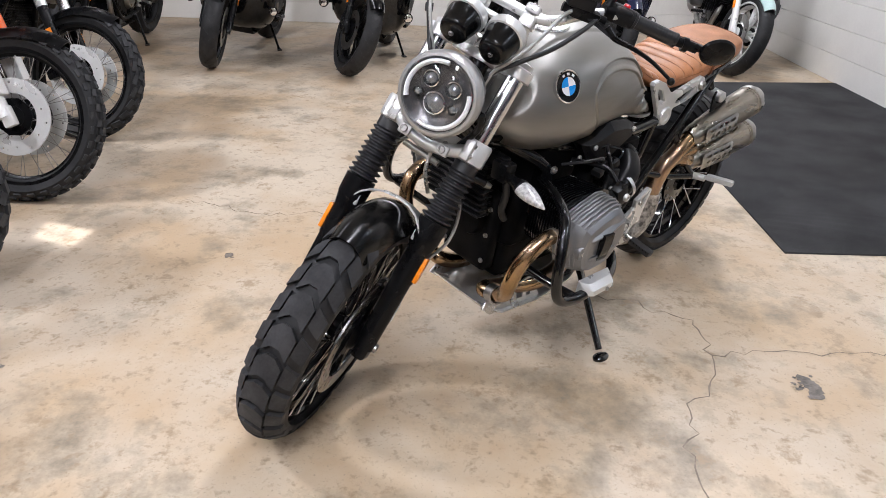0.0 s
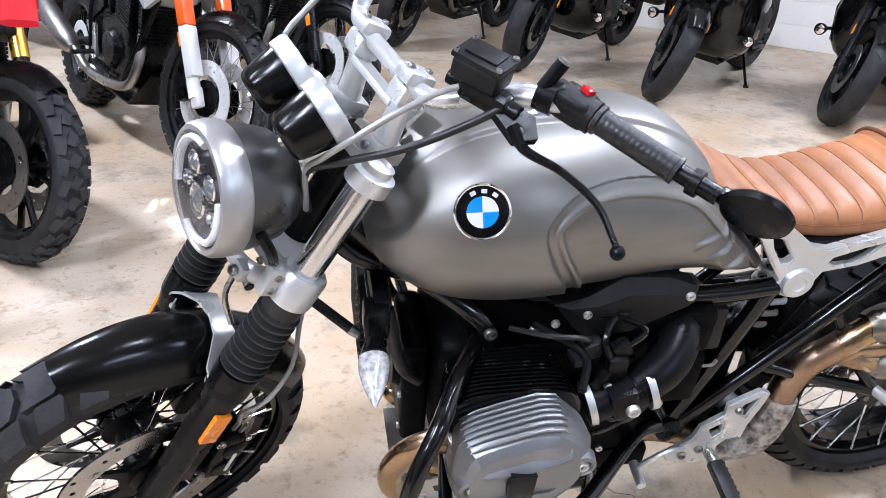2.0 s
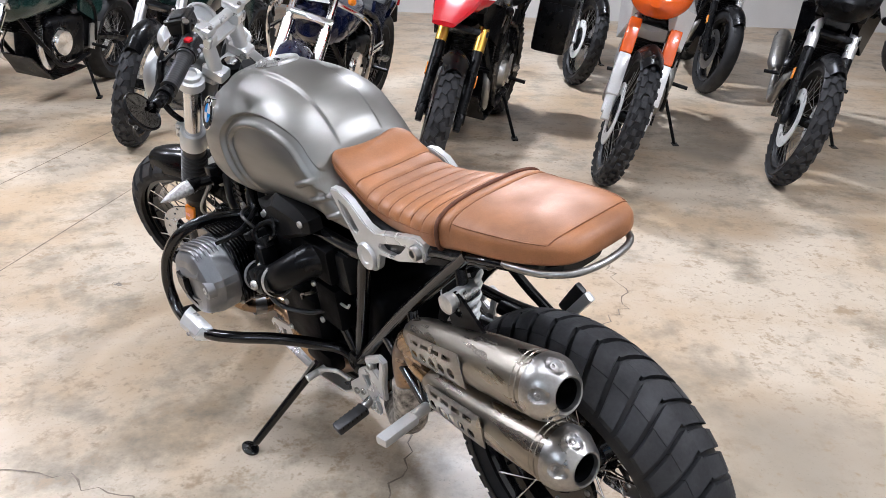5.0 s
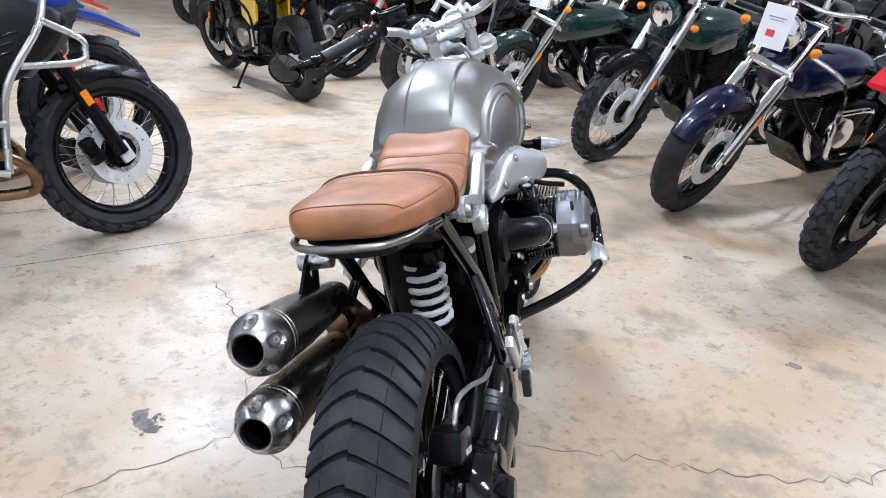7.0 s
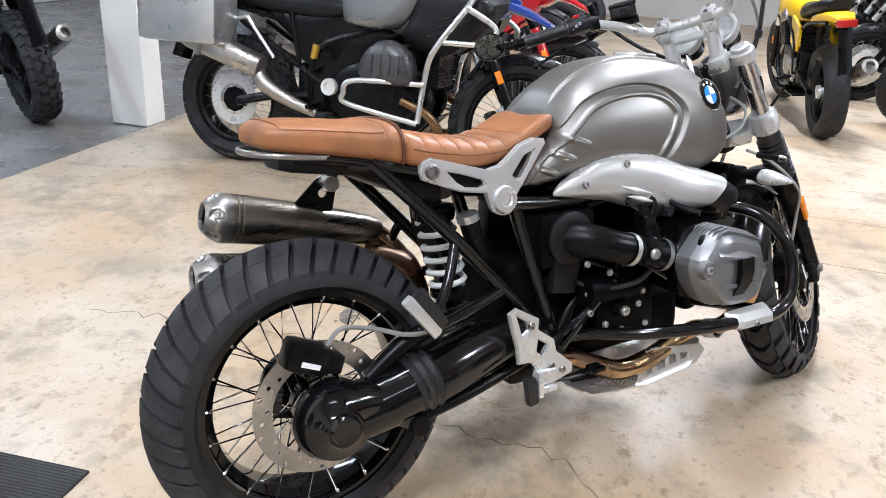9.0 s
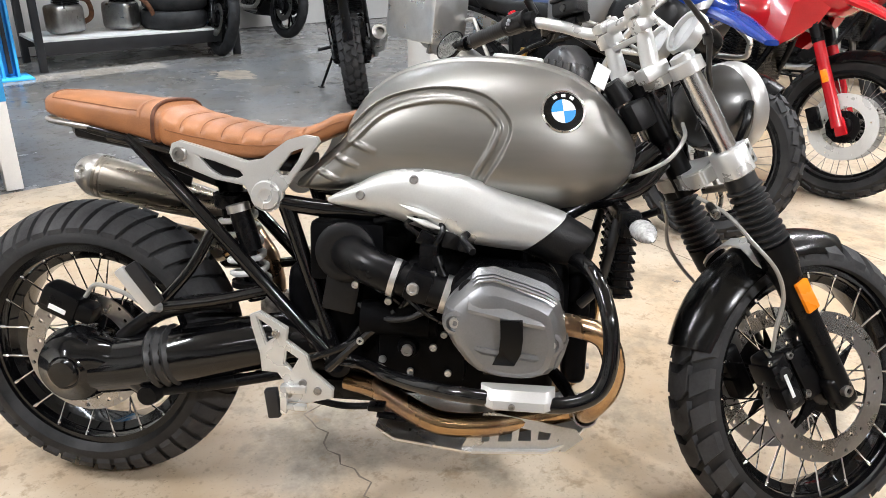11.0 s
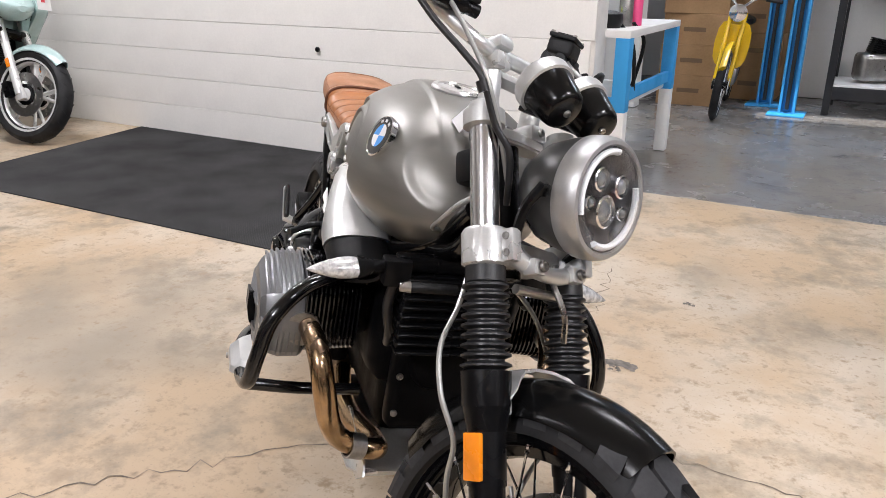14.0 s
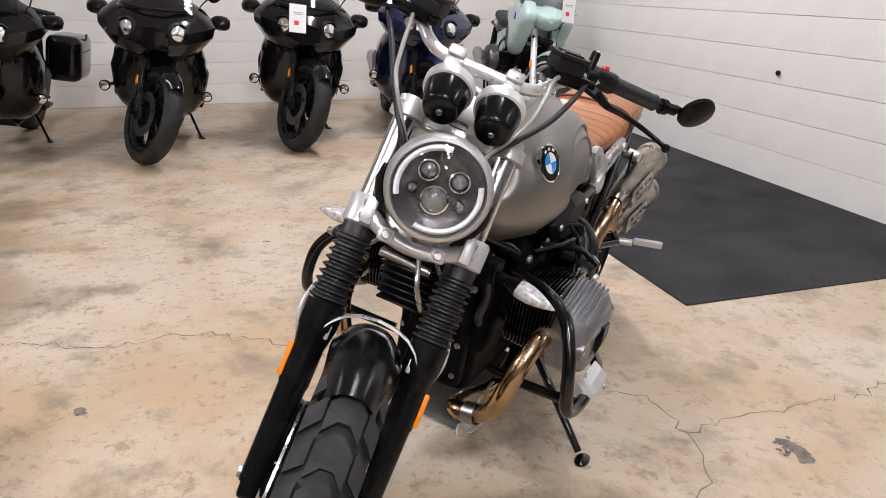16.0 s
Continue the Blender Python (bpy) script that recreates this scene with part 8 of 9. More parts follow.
for a, b, e0 in ((V(0.235, 0.152, 0.590), V(-0.146, 0.155, 0.673), V(0.30, 0.14, 0.51)), (V(0.20, 0.152, 0.497), V(-0.179, 0.156, 0.545), V(0.27, 0.143, 0.525))):
    n = (b - a).length
    M = along(a, b)
    part("exhaust_link", tube([e0, a.lerp(e0, 0.5) + V(0, 0.004, 0.004), a + (b - a) * 0.03], 0.026, 16, 6), BRONZE, bike)
    si = part("silencer", moved(lathe([(0.024, -0.012), (0.030, 0.0), (0.034, 0.02), (0.0385, 0.06), (0.049, 0.22), (0.0515, n - 0.085), (0.0515, n - 0.075), (0.0505, n - 0.074), (0.0505, n - 0.070), (0.052, n - 0.069), (0.052, n - 0.064), (0.0505, n - 0.063), (0.0505, n - 0.059), (0.052, n - 0.058), (0.052, n - 0.053)], 48, "Z", caps=False), M), MUFF, bike, "brushed steel silencer")
    rows = [(0.052, n - 0.053), (0.0528, n - 0.047)] + [(0.0528 - 0.0238 * u ** 1.7, n - 0.046 + 0.046 * u ** 0.8) for u in np.linspace(0.06, 1.0, 14)] + [(0.0262, n - 0.001), (0.0252, n - 0.006), (0.0245, n - 0.03)]
    bm = lathe(rows, 90, "Z", caps=False)
    scoops = [k * math.tau / 5 + 0.3 for k in range(5)]
    for v in bm.verts:
        for q in scoops:
            w = math.hypot(math.hypot(v.co.x - 0.0425 * math.cos(q), v.co.y - 0.0425 * math.sin(q)), (v.co.z - (n - 0.020)) * 0.55)
            if v.co.z > n - 0.046 and math.hypot(v.co.x, v.co.y) > 0.030:
                v.co -= V(0.55 * math.cos(q), 0.55 * math.sin(q), 0.83) * 0.0065 * ease((0.0125 - w) / 0.0045)
    cap = part("end_cap", moved(bm, M), STEEL, si, "machined end cap with a round outlet", sharp=28)
    part("bore", moved(lathe([(0.0243, n - 0.008), (0.0235, n - 0.085), (0.0001, n - 0.085)], 24, "Z", caps=False), M), BLACK, cap)
    for q in scoops:
        bolt(cap, M @ V(0.0395 * math.cos(q), 0.0395 * math.sin(q), n - 0.0255), M.to_3x3() @ V(0.55 * math.cos(q), 0.55 * math.sin(q), 0.83), 0.0062)
    # perforated heat shield that follows the silencer's curve
    L, Wd = 0.165, 0.062
    outline = [(0.006, 0), (L - 0.006, 0), (L, 0.006), (L, Wd - 0.006), (L - 0.006, Wd), (0.006, Wd), (0, Wd - 0.006), (0, 0.006)]
    holes = [ring2(0.026 + 0.029 * k, Wd * 0.46, 0.0095, 10) for k in range(5)]
    holes += [[(0.018 + 0.034 * k, Wd * 0.74), (0.042 + 0.034 * k, Wd * 0.74), (0.042 + 0.034 * k, Wd * 0.86), (0.018 + 0.034 * k, Wd * 0.86)] for k in range(4)]
    holes += [[(0.018 + 0.034 * k, Wd * 0.10), (0.042 + 0.034 * k, Wd * 0.10), (0.042 + 0.034 * k, Wd * 0.20), (0.018 + 0.034 * k, Wd * 0.20)] for k in range(4)]
    bm = plate(outline, 0.0025, holes)
    up_l = M.to_3x3().inverted() @ V(0, 1, 0)
    base = math.atan2(up_l.y, up_l.x)
    sgn = 1 if (M.to_3x3() @ V(-math.sin(base), math.cos(base), 0)).z > 0 else -1
    for v in bm.verts:
        z = 0.03 + v.co.x
        q = base + sgn * (v.co.z - Wd / 2) / 0.048
        rr = 0.0425 + 0.010 * ease(z / 0.2) + v.co.y + 0.003
        v.co = V(rr * math.cos(q), rr * math.sin(q), z)
    bm.transform(M)
    sh = part("heat_shield", bm, STEEL, si, "perforated steel heat shield", sharp=50)
part("silencer_bracket", moved(plate([(0.028, 0.662), (0.056, 0.684), (0.098, 0.722), (0.118, 0.730), (0.140, 0.722), (0.144, 0.700), (0.132, 0.650)], 0.006, [ring2(0.112, 0.692, 0.010, 12)]), pose(0, 0.142, 0)), BLACK, bike)
sb = part("silencer_mount", merge(rod(V(0.120, 0.10, 0.716), V(0.120, 0.15, 0.712), 0.017, 16), lathe([(0.0001, 0.012), (0.012, 0.012), (0.018, 0.008), (0.018, -0.006), (0.0001, -0.008)], 24, "Y", (0.122, 0.154, 0.711))), ALU, bike)
part("silencer_strut", tube([V(0.150, 0.105, 0.775), V(0.135, 0.112, 0.745), V(0.122, 0.120, 0.715)], 0.011, 10, 4), BLACK, bike)

# rear suspension and drive
sp = [V(0.33 - 0.030 * k / 60 + 0.038 * math.cos(k * math.tau / 11), -0.02 + 0.038 * math.sin(k * math.tau / 11), 0.475 + 0.155 * k / 60) for k in range(61)]
sk = part("shock_spring", tube(sp, 0.0068, 8, 1, rough=True), SPRING, bike, "white coil spring")
part("shock_body", merge(rod(V(0.34, -0.02, 0.43), V(0.29, -0.02, 0.70), 0.02, 14), lathe([(0.042, 0), (0.042, 0.012)], 20, "Z", (0.328, -0.02, 0.462)), lathe([(0.042, 0), (0.046, 0.01), (0.046, 0.03), (0.03, 0.034)], 20, "Z", (0.298, -0.02, 0.635))), BLACK, bike)
part("shock_reservoir", rod(V(0.36, -0.10, 0.56), V(0.335, -0.10, 0.645), 0.022, 16), BLACK, bike)
part("reservoir_cap", rod(V(0.335, -0.10, 0.640), V(0.331, -0.10, 0.655), 0.024, 16), ALU, bike)
part("swingarm", tube([V(0.50, -0.075, 0.378), V(0.40, -0.100, 0.368), V(0.25, -0.130, 0.345), V(0.12, -0.135, 0.316), V(0.03, -0.13, 0.300)], [0.055, 0.057, 0.061, 0.059, 0.060], 20, 6), GLOSS, bike, "gloss black shaft-drive swingarm")
part("shaft_boot", moved(lathe([(0.052, -0.03), (0.060, -0.02), (0.054, -0.01), (0.060, 0.0), (0.054, 0.01), (0.060, 0.02), (0.052, 0.03)], 20, "X"), pose(0.185, -0.135, 0.332, 0, -13, 0) @ Matrix.Diagonal((1, 1.08, 1.10, 1))), RUBBER_B, bike)
part("final_drive", merge(lathe([(0.0001, -0.205), (0.035, -0.200), (0.045, -0.188), (0.070, -0.178), (0.082, -0.150), (0.078, -0.110), (0.06, -0.09)], 32, "Y", (-0.008, 0, 0.308)), tube([V(0.0, -0.15, 0.33), V(0.07, -0.15, 0.325), V(0.16, -0.155, 0.265)], [0.05, 0.04, 0.026], 12, 5)), GLOSS, bike, "gloss black final drive housing")
part("drive_cap", lathe([(0.0001, -0.212), (0.026, -0.211), (0.031, -0.204), (0.033, -0.195)], 28, "Y", (-0.008, 0, 0.308)), GLOSS, bike)
part("torque_arm", tube([V(0.16, -0.155, 0.262), V(0.30, -0.15, 0.285), V(0.46, -0.13, 0.315)], 0.013, 10, 4), BLACK, bike)
part("torque_arm_pivot", lathe([(0.0001, -0.19), (0.02, -0.188), (0.024, -0.17), (0.024, -0.14)], 18, "Y", (0.158, 0, 0.262)), BLACK, bike)
rc = part("rear_caliper", merge(box((0.085, 0.06, 0.06), (-0.045, -0.115, 0.435), (0, 24, 0), bevel=0.014), box((0.05, 0.05, 0.04), (0.0, -0.115, 0.415), (0, 20, 0), bevel=0.01)), BLACK, bike)
part("marking", box((0.038, 0.002, 0.010), (-0.045, -0.1465, 0.425), (0, 24, 0)), BADGE_WHITE, rc, "pale bar in place of the maker's name")
part("rear_brake_hose", tube([V(0.0, -0.115, 0.445), V(0.03, -0.12, 0.475), V(0.09, -0.13, 0.465), V(0.18, -0.15, 0.44), V(0.30, -0.14, 0.46)], 0.005, 8, 6), CABLE_GREY, bike)
part("swingarm_link", tube([V(0.08, -0.12, 0.36), V(0.16, -0.13, 0.42), V(0.24, -0.14, 0.45), V(0.32, -0.13, 0.46)], 0.018, 10, 5), BLACK, bike)
part("rear_inner_guard", loft([[(x, y, z) for y in (-0.05, 0.05)] + [(x - 0.004, y, z + 0.006) for y in (0.05, -0.05)] for x, z in ((0.27, 0.74), (0.285, 0.60), (0.32, 0.50), (0.36, 0.44))]), PLASTIC, bike)

part("clutch_line", tube([V(0.50, -0.17, 0.36), V(0.58, -0.165, 0.395), V(0.66, -0.168, 0.455), V(0.70, -0.16, 0.50)], 0.0075, 8, 6), GLOSS, bike)
part("gear_rod", tube([V(0.53, -0.16, 0.335), V(0.60, -0.17, 0.405), V(0.67, -0.175, 0.470)], 0.009, 8, 4), GLOSS, bike)
part("starter_motor", merge(rod(V(0.60, -0.155, 0.450), V(0.735, -0.155, 0.445), 0.034, 16), rod(V(0.735, -0.155, 0.445), V(0.75, -0.155, 0.445), 0.027, 16)), CASE, bike)
part("relay_box", box((0.07, 0.04, 0.075), (0.555, -0.13, 0.49), (0, 10, 0), bevel=0.008), PLASTIC, bike)
for x, z in ((0.60, 0.405), (0.645, 0.37), (0.70, 0.335), (0.745, 0.40), (0.655, 0.49), (0.59, 0.52)):
    bolt(bike, (x, -0.175, z), (0, -1, 0), 0.008, ALU)
# footrests, levers, stand, skid plate
for s in (1, -1):
    y = 0.150 if s > 0 else -0.176
    o1 = [(0.378, 0.437), (0.399, 0.446), (0.455, 0.413), (0.453, 0.388), (0.470, 0.376), (0.495, 0.358), (0.502, 0.328), (0.547, 0.290), (0.545, 0.270), (0.492, 0.256), (0.436, 0.256), (0.446, 0.300), (0.432, 0.318), (0.400, 0.320), (0.397, 0.356), (0.381, 0.415)]
    bm = plate(o1, 0.014, [[(0.396, 0.430), (0.422, 0.412), (0.428, 0.392), (0.411, 0.380)], [(0.452, 0.366), (0.476, 0.350), (0.462, 0.326), (0.448, 0.340)]])
    bmesh.ops.bevel(bm, geom=[e for e in bm.edges if len(e.link_faces) == 2 and e.calc_face_angle(0) > 1.0 and abs(e.verts[0].co.y - e.verts[1].co.y) < 1e-6], offset=0.003, segments=2, affect="EDGES")
    br = part("footrest_bracket", moved(bm, pose(0, y, 0 if s > 0 else 0.011)), CLAMP, bike, "pale alloy footrest bracket")
    for x, z in ((0.515, 0.285), (0.455, 0.275), (0.432, 0.402), (0.485, 0.300)):
        bolt(br, (x, y + 0.007 * s, z + (0 if s > 0 else 0.011)), (0, s, 0), 0.0085)
    if s > 0:
        pg = part("footpeg", merge(rod(V(0.462, y, 0.290), V(0.458, y + 0.03 * s, 0.284), 0.011, 10)), STEEL, bike)
        part("peg_rubber", moved(box((0.030, 0.082, 0.020), bevel=0.005), pose(0.455, y + 0.068 * s, 0.276, -8 * s, 0, 0)), RUBBER_B, pg)
        for k in range(6):
            part("peg_groove", moved(box((0.032, 0.004, 0.005)), pose(0.455, y + (0.036 + 0.0125 * k) * s, 0.2865 - 0.00165 * k * 1.0, -8 * s, 0, 0)), BLACK, pg)
    else:
        pg = part("footpeg", merge(box((0.046, 0.014, 0.016), (0.470, y - 0.014, 0.300), bevel=0.003), box((0.046, 0.014, 0.012), (0.470, y - 0.014, 0.262), bevel=0.003), box((0.014, 0.022, 0.060), (0.448, y - 0.012, 0.278), bevel=0.004)), CLAMP, bike, "alloy footpeg folded up")
        part("peg_rubber", moved(box((0.026, 0.020, 0.062), bevel=0.005), pose(0.425, y - 0.014, 0.268, 0, -8, 0)), RUBBER_B, pg)
    if s > 0:
        part("passenger_peg", merge(rod(V(0.190, 0.185, 0.458), V(0.183, 0.225, 0.463), 0.011, 10), moved(box((0.026, 0.088, 0.018), bevel=0.005), pose(0.168, 0.268, 0.472, 6, 0, 10))), CLAMP, bike)
    else:
        part("passenger_peg", merge(rod(V(0.195, -0.185, 0.455), V(0.190, -0.205, 0.462), 0.011, 10), moved(box((0.024, 0.018, 0.105), bevel=0.006), pose(0.160, -0.205, 0.495, 0, -38, 0))), CLAMP, bike)
        part("peg_pad", moved(box((0.028, 0.014, 0.095), bevel=0.006), pose(0.178, -0.206, 0.508, 0, -34, 0)), RUBBER_B, bike)
part("gear_lever", merge(tube([V(0.525, 0.168, 0.318), V(0.56, 0.175, 0.325), V(0.605, 0.185, 0.312), V(0.625, 0.19, 0.302)], 0.0075, 8, 5, flat=0.7), rod(V(0.625, 0.175, 0.300), V(0.627, 0.225, 0.296), 0.009, 10)), CLAMP, bike, "pale alloy gear lever")
part("brake_pedal", merge(tube([V(0.50, -0.150, 0.262), V(0.56, -0.155, 0.255), V(0.62, -0.155, 0.258)], 0.0075, 8, 5, flat=0.7), box((0.034, 0.034, 0.012), (0.632, -0.162, 0.262), bevel=0.003)), BLACK, bike)
part("side_stand", merge(rod(V(0.690, 0.135, 0.285), V(0.762, 0.345, 0.082), 0.0125, 12, 0.010), box((0.05, 0.045, 0.05), (0.69, 0.13, 0.29), bevel=0.01)), GLOSS, bike, "black side stand that holds the bike")
part("stand_foot", moved(lathe([(0.024, 0.0), (0.024, 0.006), (0.018, 0.010), (0.0001, 0.012)], 16, "Z"), pose(0.769, 0.362, 0.0655, 10, 0, 0) @ Matrix.Diagonal((1.25, 0.8, 1, 1))), GLOSS, bike)
part("stand_spring", rod(V(0.70, 0.165, 0.27), V(0.735, 0.26, 0.165), 0.006, 8), STEEL, bike)
part("centre_box", merge(box((0.22, 0.16, 0.05), (0.56, 0, 0.255), bevel=0.015), box((0.12, 0.18, 0.06), (0.40, 0.02, 0.30), bevel=0.02)), BLACK, bike)
skid = part("skid_plate", loft([[(x, -w, z), (x, w, z), (x, w, z - 0.005), (x, -w, z - 0.005)] for x, z, w in ((0.62, 0.192, 0.110), (0.66, 0.172, 0.120), (0.82, 0.158, 0.130), (0.98, 0.168, 0.128), (1.03, 0.184, 0.110), (1.065, 0.214, 0.085))]), ALU, bike, "bare alloy skid plate with cut-outs")
for s in (1, -1):
    o = [(0.800, 0.155), (1.02, 0.166), (1.055, 0.195), (1.04, 0.214), (0.99, 0.222), (0.862, 0.240), (0.848, 0.236)]
    hs = [[(0.845, 0.175), (0.862, 0.177), (0.866, 0.212), (0.850, 0.212)], [(0.880, 0.178), (0.908, 0.180), (0.910, 0.214), (0.898, 0.214), (0.896, 0.200), (0.882, 0.199)],
          [(0.922, 0.182), (0.948, 0.184), (0.948, 0.207), (0.924, 0.211)], [(0.962, 0.187), (0.985, 0.189), (0.990, 0.203), (0.964, 0.206)]]
    part("skid_side", moved(plate(o, 0.005, hs), pose(0, 0.131 * s, 0, 6 * s, 0, 0)), ALU, skid)
for y in (-0.09, 0.09):
    part("skid_rail", rod(V(0.62, y, 0.21), V(0.84, y, 0.19), 0.008, 8), BLACK, bike)

# ---- workshop beyond the wall and small things of the room ----
WOOD_W = material("white_laminate", (0.78, 0.77, 0.75), 0.45, var=0.05, scale=5)
BLUE_TAPE = material("light_blue_paint", (0.04, 0.34, 0.72), 0.5, var=0.08, scale=6)
CARD = material("brown_cardboard", (0.42, 0.25, 0.12), 0.8, var=0.12, scale=5, bump=0.2, bscale=60)
SHELF_M = material("dark_steel_rack", (0.02, 0.02, 0.022), 0.45, var=0.2, scale=8)
NEON = material("yellow_green_label", (0.75, 0.85, 0.05), 0.5, var=0.05)
PINK = material("pink_label", (0.85, 0.08, 0.25), 0.5, var=0.05)


def bench_table():
    t = thing("work_table", "white work table with light blue painted corners", "table", R @ pose(0.20, 2.36, 0))
    L, W, Hh = 1.16, 0.62, 0.86
    part("tabletop", box((W, L, 0.04), (-W / 2 + 0.10, L / 2, Hh - 0.02), bevel=0.004), WOOD_W, t)
    for x in (0.06, -W + 0.14):
        for y in (0.04, L - 0.05):
            lg = part("leg", box((0.075, 0.075, Hh - 0.44), (x, y, (Hh - 0.44) / 2), bevel=0.003), WOOD_W, t)
            part("leg_top", box((0.079, 0.079, 0.40), (x, y, Hh - 0.24), bevel=0.003), BLUE_TAPE, t)
        part("side_rail", box((0.03, L - 0.1, 0.07), (x, L / 2, 0.50), bevel=0.003), BLUE_TAPE, t)
    part("end_rail", box((W - 0.1, 0.03, 0.07), (-W / 2 + 0.10, 0.05, 0.46), bevel=0.003), BLUE_TAPE, t)
    part("lower_shelf", box((W - 0.1, L - 0.12, 0.02), (-W / 2 + 0.10, L / 2, 0.44), bevel=0.002), WOOD_W, t)


bench_table()


def can(label, a, b, col, cap, h=0.20, r=0.033):
    t = thing("spray_can", label, "can", R @ pose(a, b, 0.86), "cans on the work table")
    part("body", lathe([(r, 0.0), (r, h * 0.78), (r * 0.8, h * 0.84)], 18, "Z"), col, t)
    part("cap", lathe([(r * 0.72, h * 0.84), (r * 0.72, h), (r * 0.5, h * 1.03), (0.0001, h * 1.03)], 16, "Z"), cap, t)


can("grey spray can with a pale cap on the table", 0.16, 2.72, STEEL, WHITE, 0.27, 0.04)
can("pink spray can on the table", 0.20, 2.80, PINK, BLACK, 0.2)
t = thing("bottle", "yellow-green plastic bottle on the work table", "bottle", R @ pose(0.02, 2.62, 0.86))
part("body", lathe([(0.035, 0), (0.04, 0.01), (0.04, 0.10), (0.022, 0.135), (0.014, 0.15), (0.014, 0.17)], 18, "Z"), NEON, t)
part("cap", lathe([(0.017, 0.165), (0.017, 0.19), (0.0001, 0.19)], 14, "Z"), NEON, t)
t = thing("tool_pouch", "black tool pouch with a hanging strap on the table", "pouch", R @ pose(0.10, 2.55, 0.86))
part("body", moved(lathe([(0.0001, 0.0), (0.08, 0.0), (0.095, 0.03), (0.09, 0.075), (0.05, 0.09), (0.0001, 0.092)], 18, "Z"), Matrix()), PLASTIC, t)
part("strap", tube([V(0.06, 0.05, 0.03), V(0.16, 0.02, -0.10), V(0.17, 0.06, -0.34), V(0.12, 0.20, -0.36), V(0.15, 0.28, -0.1), V(0.10, 0.2, 0.02)], 0.012, 8, 6, flat=0.35), PLASTIC, t)
t = thing("storage_bag", "dark mesh bag with green stripes under the table", "bag", R @ pose(-0.05, 2.75, 0))
part("body", loft([superring(x, 0, 0.19, 0.12, 0.17 * k, 0.19, 16, 4) for x, k in ((-0.2, 0.9), (-0.18, 1), (0.18, 1), (0.2, 0.9))]), SHELF_M, t)
for k in range(4):
    part("stripe", box((0.004, 0.12, 0.008), (0.203, 0, 0.14 + 0.035 * k), (8, 0, 0)), paint("teal_print", (0.02, 0.3, 0.22), 0.6), t)


def carton(a, b, z, w, d, h, turn):
    t = thing("cardboard_box", "brown cardboard box in a stack in the workshop", "box", R @ pose(a, b, z, 0, 0, turn), "stacked cartons")
    part("body", box((w, d, h), (0, 0, h / 2), bevel=0.004, seg=1), CARD, t)
    part("tape", box((w * 1.002, 0.05, 0.002), (0, 0, h + 0.001)), paint("packing_tape", (0.5, 0.36, 0.2), 0.3), t)
    part("flap_seam", box((w * 0.98, 0.003, 0.003), (0, 0.03, h + 0.001)), CRACK, t)
    part("marking", box((w * 0.35, 0.002, h * 0.14), (0, -d / 2 - 0.001, h * 0.5)), paint("brown_print", (0.2, 0.12, 0.06), 0.7), t)


for k in range(7):
    carton(-0.02 + 0.01 * (k % 3), 5.72, 0.27 * k - 0.006, 0.56, 0.44, 0.27, 3 - 2 * (k % 3))
for k in range(6):
    carton(0.42 + 0.01 * (k % 2), 6.35, 0.31 * k - 0.006, 0.5, 0.44, 0.31, -2 + 2 * (k % 2))
slab("door_post", -0.50, -0.38, 5.10, 5.25, 0, H, WHITE_WALL, "white painted post of a doorway in the workshop", "post")
# panel added in place of the dim interior left of the post
slab("wall_workshop_grey", -3.4, -0.5, 5.12, 5.24, 0, H, GREY_WALL, "grey panel standing in for the interior beside the doorway post", "wall")
slab("wall_workshop_white", 0.75, 3.1, 6.55, 6.65, 0, H, WHITE_WALL, "white painted wall behind the steel rack", "wall")


def lift_post(a, b):
    t = thing("lift_post", "light blue steel post of a vehicle lift", "post", R @ pose(a, b, -0.006))
    part("column", merge(box((0.13, 0.02, 2.6), (0, 0.05, 1.3)), box((0.02, 0.12, 2.6), (-0.055, 0, 1.3)), box((0.02, 0.12, 2.6), (0.055, 0, 1.3))), BLUE_TAPE, t)
    part("base_plate", box((0.3, 0.3, 0.015), (0, 0, 0.0085), bevel=0.003), BLUE_TAPE, t)
    part("chain_guard", box((0.03, 0.03, 2.4), (0, -0.04, 1.25), bevel=0.004), SHELF_M, t)


lift_post(0.86, 5.45)
lift_post(0.62, 5.9)


def rack():
    t = thing("steel_rack", "black steel rack with low shelf against the white wall", "rack", R @ pose(1.15, 5.62, -0.006))
    for x in (0.0, 1.75):
        for y in (0.0, 0.62):
            part("upright", box((0.06, 0.06, 2.5), (x, y, 1.25), bevel=0.004), SHELF_M, t)
    for z in (0.22, 1.35, 2.2):
        sh = part("shelf", box((1.8, 0.66, 0.025), (0.875, 0.31, z + 0.03), bevel=0.003), WOOD_W if z < 1 else SHELF_M, t)
        for y in (0.0, 0.62):
            part("beam", box((1.75, 0.05, 0.11), (0.875, y, z - 0.03), bevel=0.004), SHELF_M, t)


rack()


def loose_tyre(a, b, z, r, w, turn):
    t = thing("loose_tyre", "used black motorcycle tyre lying on the rack", "tyre", R @ pose(a, b, z, 90, 0, turn), "tyres on the rack")
    h = w / 2
    prof = [(r * 0.68, -h * 0.7), (r * 0.72, -h), (r * 0.9, -h), (r * 0.985, -h * 0.6), (r, 0), (r * 0.985, h * 0.6), (r * 0.9, h), (r * 0.72, h), (r * 0.68, h * 0.7), (r * 0.75, h * 0.6), (r * 0.9, 0), (r * 0.75, -h * 0.6)]
    part("carcass", lathe(prof, 40, "Y", closed=True), RUBBER, t)


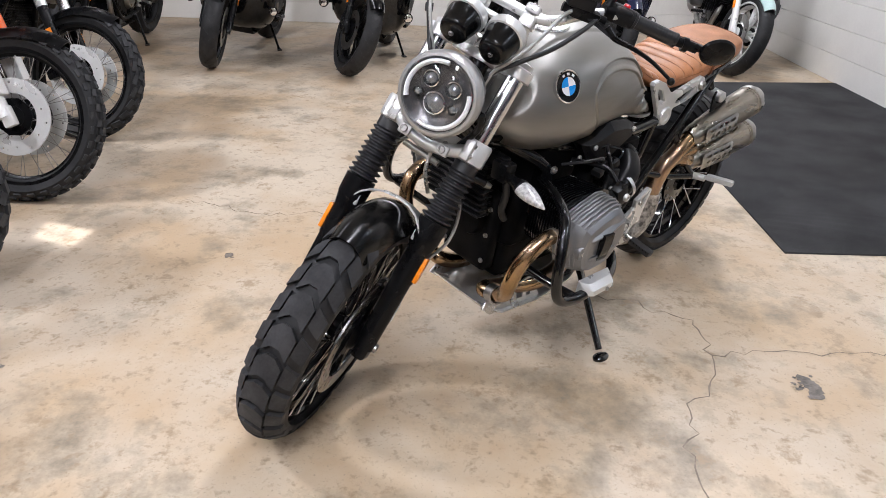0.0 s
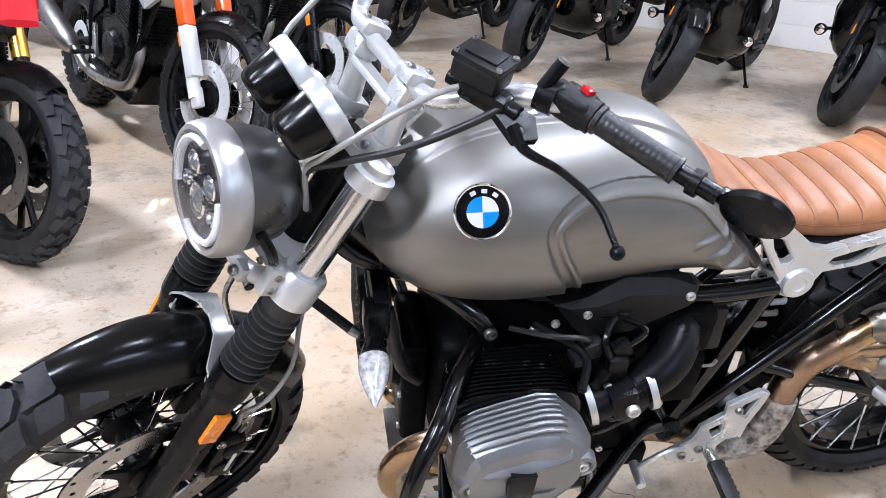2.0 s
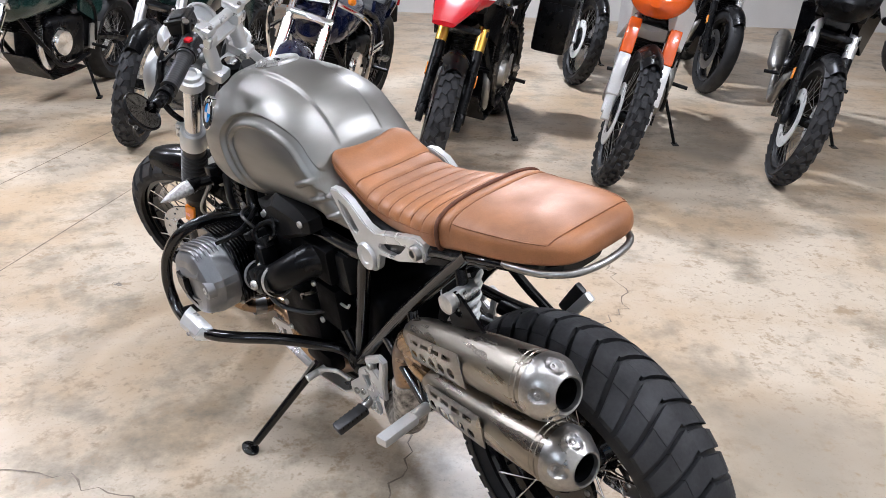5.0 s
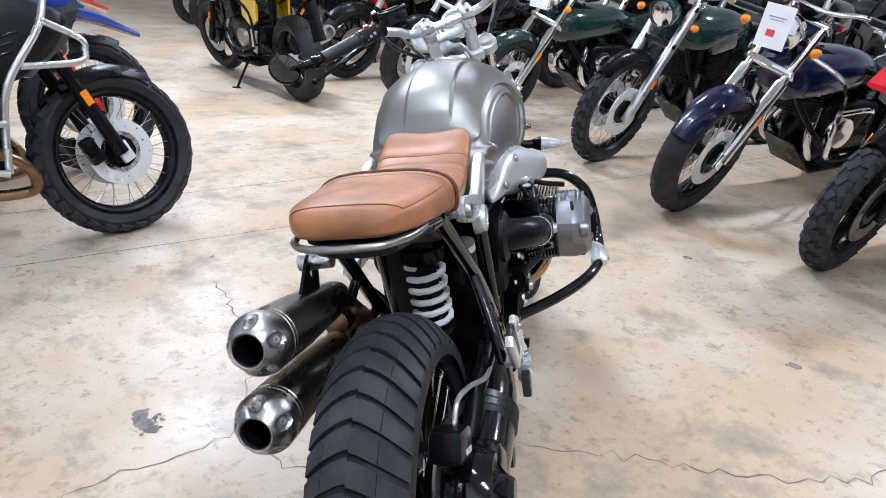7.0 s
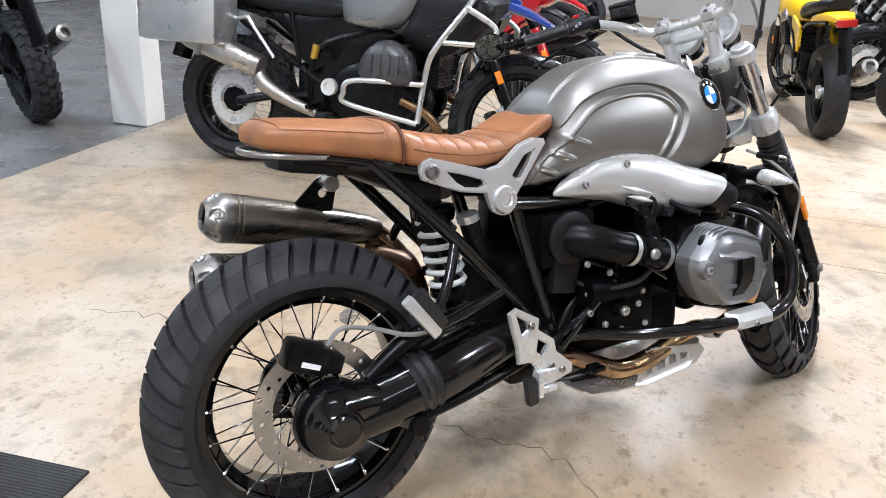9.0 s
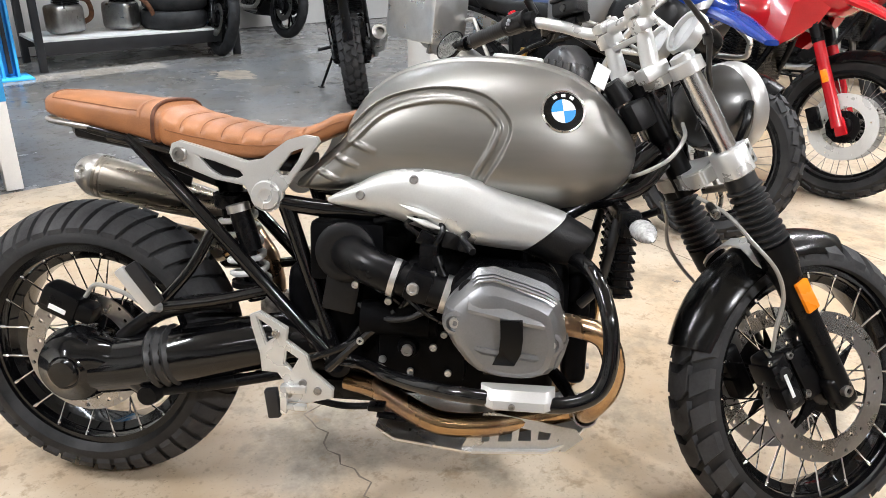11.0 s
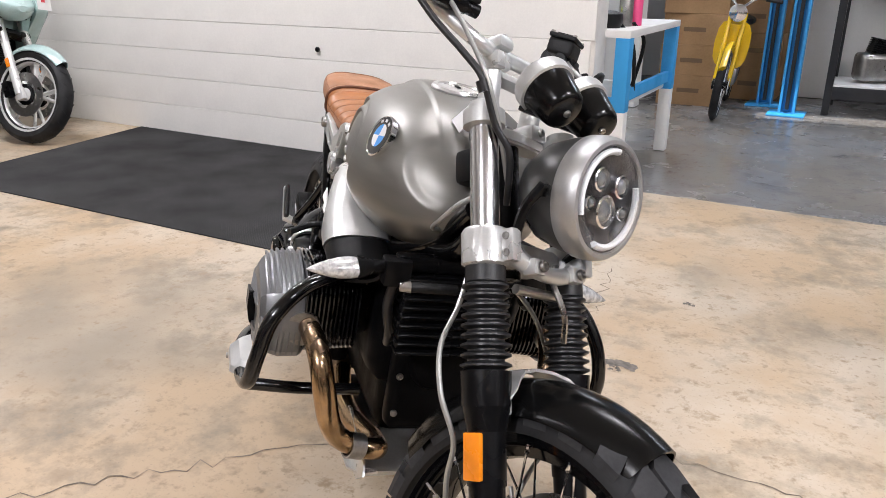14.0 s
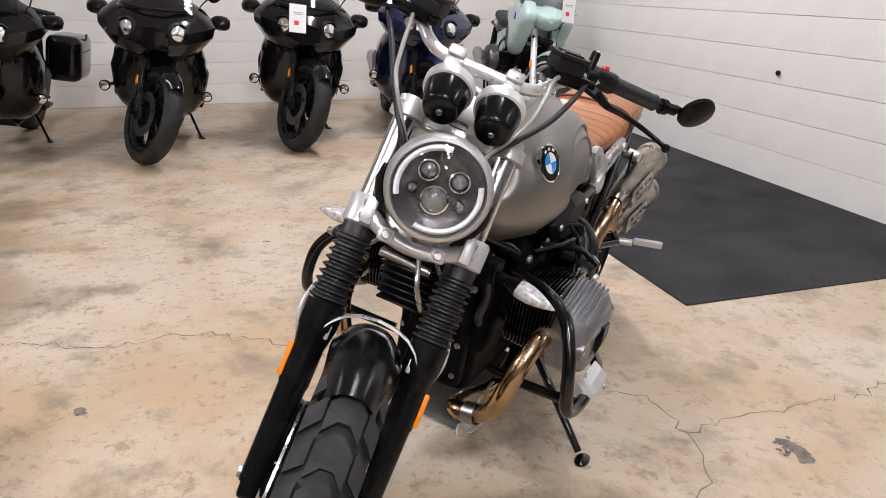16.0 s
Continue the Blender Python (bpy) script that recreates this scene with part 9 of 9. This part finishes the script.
loose_tyre(2.42, 5.9, 0.34, 0.31, 0.16, 0)
loose_tyre(2.45, 5.92, 0.50, 0.30, 0.15, 30)
loose_tyre(2.43, 5.9, 1.49, 0.31, 0.16, 0)


def engine_block(a, b, z, turn):
    t = thing("spare_engine", "dirty spare engine and fork parts on the rack", "engine", R @ pose(a, b, z, 0, 0, turn), "spare parts on the rack")
    part("case", box((0.28, 0.22, 0.24), (0, 0, 0.13), bevel=0.05, seg=3), STEEL, t)
    part("cylinder", moved(corrugated(0.17, 0.17, 8, 0.018, 0.012), pose(0.02, 0, 0.22, 0, 12, 0)), BLACK, t)
    part("exhaust", tube([V(0.12, 0, 0.3), V(0.25, 0, 0.26), V(0.3, 0.05, 0.12), V(0.2, 0.1, 0.05)], 0.022, 10, 5), BRONZE_B, t)


BRONZE_B = material("rusty_pipe", (0.18, 0.08, 0.04), 0.6, 0.5, var=0.3, scale=20)
engine_block(1.45, 5.9, 0.262, 20)
engine_block(1.95, 5.95, 0.262, -50)


def moped():
    t = thing("moped", "small yellow moped standing in the workshop", "moped", R @ pose(0.35, 4.85, -0.006, 0, 0, -85) @ pose(0, 0, 0, -6, 0, 0) @ pose(-1.1, 0, 0))
    for x, nm in ((0, "rear_wheel"), (1.1, "front_wheel")):
        wheel(t, pose(x, 0, 0.29), 0.29, 0.065, 0.235, "spoke", "road", SILVER, (0.07,), (1,), nm, 16)
    part("frame", tube([V(0.95, 0, 0.78), V(0.82, 0, 0.42), V(0.5, 0, 0.36), V(0.15, 0, 0.55), V(-0.1, 0, 0.62)], 0.05, 12, 6), YELLOW, t)
    for s in (1, -1):
        part("fork_leg", rod(V(1.1, 0.055 * s, 0.29), V(0.93, 0.055 * s, 0.86), 0.018, 10), YELLOW, t)
        part("grip", rod(V(0.85, 0.18 * s, 0.98), V(0.80, 0.30 * s, 0.97), 0.016, 8), RUBBER, t)
    part("handlebar", tube([V(0.80, -0.30, 0.97), V(0.88, -0.12, 0.98), V(0.92, 0, 0.90), V(0.88, 0.12, 0.98), V(0.80, 0.30, 0.97)], 0.011, 8, 5), CHROME, t)
    part("seat", loft([superring(x, 0, 0.76, w, 0.04, 0.04, 14, 2.6) for x, w in ((-0.12, 0.06), (0.0, 0.11), (0.2, 0.10), (0.34, 0.05))]), PLASTIC, t)
    part("front_mudguard", tube([V(1.36, 0, 0.45), V(1.2, 0, 0.60), V(1.0, 0, 0.59), V(0.86, 0, 0.48)], 0.045, 10, 6, flat=0.4), YELLOW, t)
    part("leg_shield", loft([superring(x, 0, 0.6, 0.14, 0.2, 0.2, 14, 3) for x in (0.86, 0.88)]), YELLOW, t)
    part("headlight", lathe([(0.001, -0.06), (0.05, -0.05), (0.07, 0.0), (0.07, 0.02), (0.001, 0.03)], 18, "X", (1.0, 0, 0.86)), CHROME, t)
    part("engine", box((0.22, 0.16, 0.16), (0.45, 0, 0.30), bevel=0.04), STEEL, t)


moped()

# dark plug in the block wall, and its twin holes
q = R @ V(0, WB, 0)
t = part("wall_plug", moved(lathe([(0.0001, 0.0), (0.014, 0.0), (0.017, -0.012), (0.012, -0.018), (0.0001, -0.018)], 14, "Y"), Matrix()), BLACK, m=R @ pose(-1.66, WB - 0.002, 0.676))
tagged(t, "small black plug in the white wall", "wall plug", kind="structure")

# strip lights on the ceiling; the workshop pair is added in place of daylight
for a, b in LAMPS + [(-1.0, 4.6), (3.6, 4.9)]:
    t = thing("ceiling_light", "unseen long white fluorescent ceiling light", "ceiling light", R @ pose(a, b, 0), "ceiling strip lights")
    part("housing", box((1.7, 0.3, 0.10), (0, 0, 4.11), bevel=0.01), WHITE, t)
t = thing("high_bay_light", "round grey high-bay ceiling lamp over the parked row", "ceiling light", R @ pose(*HIGH_BAY, 0))
part("reflector", lathe([(0.24, 4.0), (0.25, 4.0), (0.19, 4.10), (0.12, 4.16), (0.11, 4.2), (0.10, 4.15), (0.18, 4.09)], 32, "Z", caps=False), ALU, t)

blocks(wall_n, True, WB, WA, WEND, 20, rnd)
blocks(wall_w, False, WA, -5.0, WB, 12, rnd)
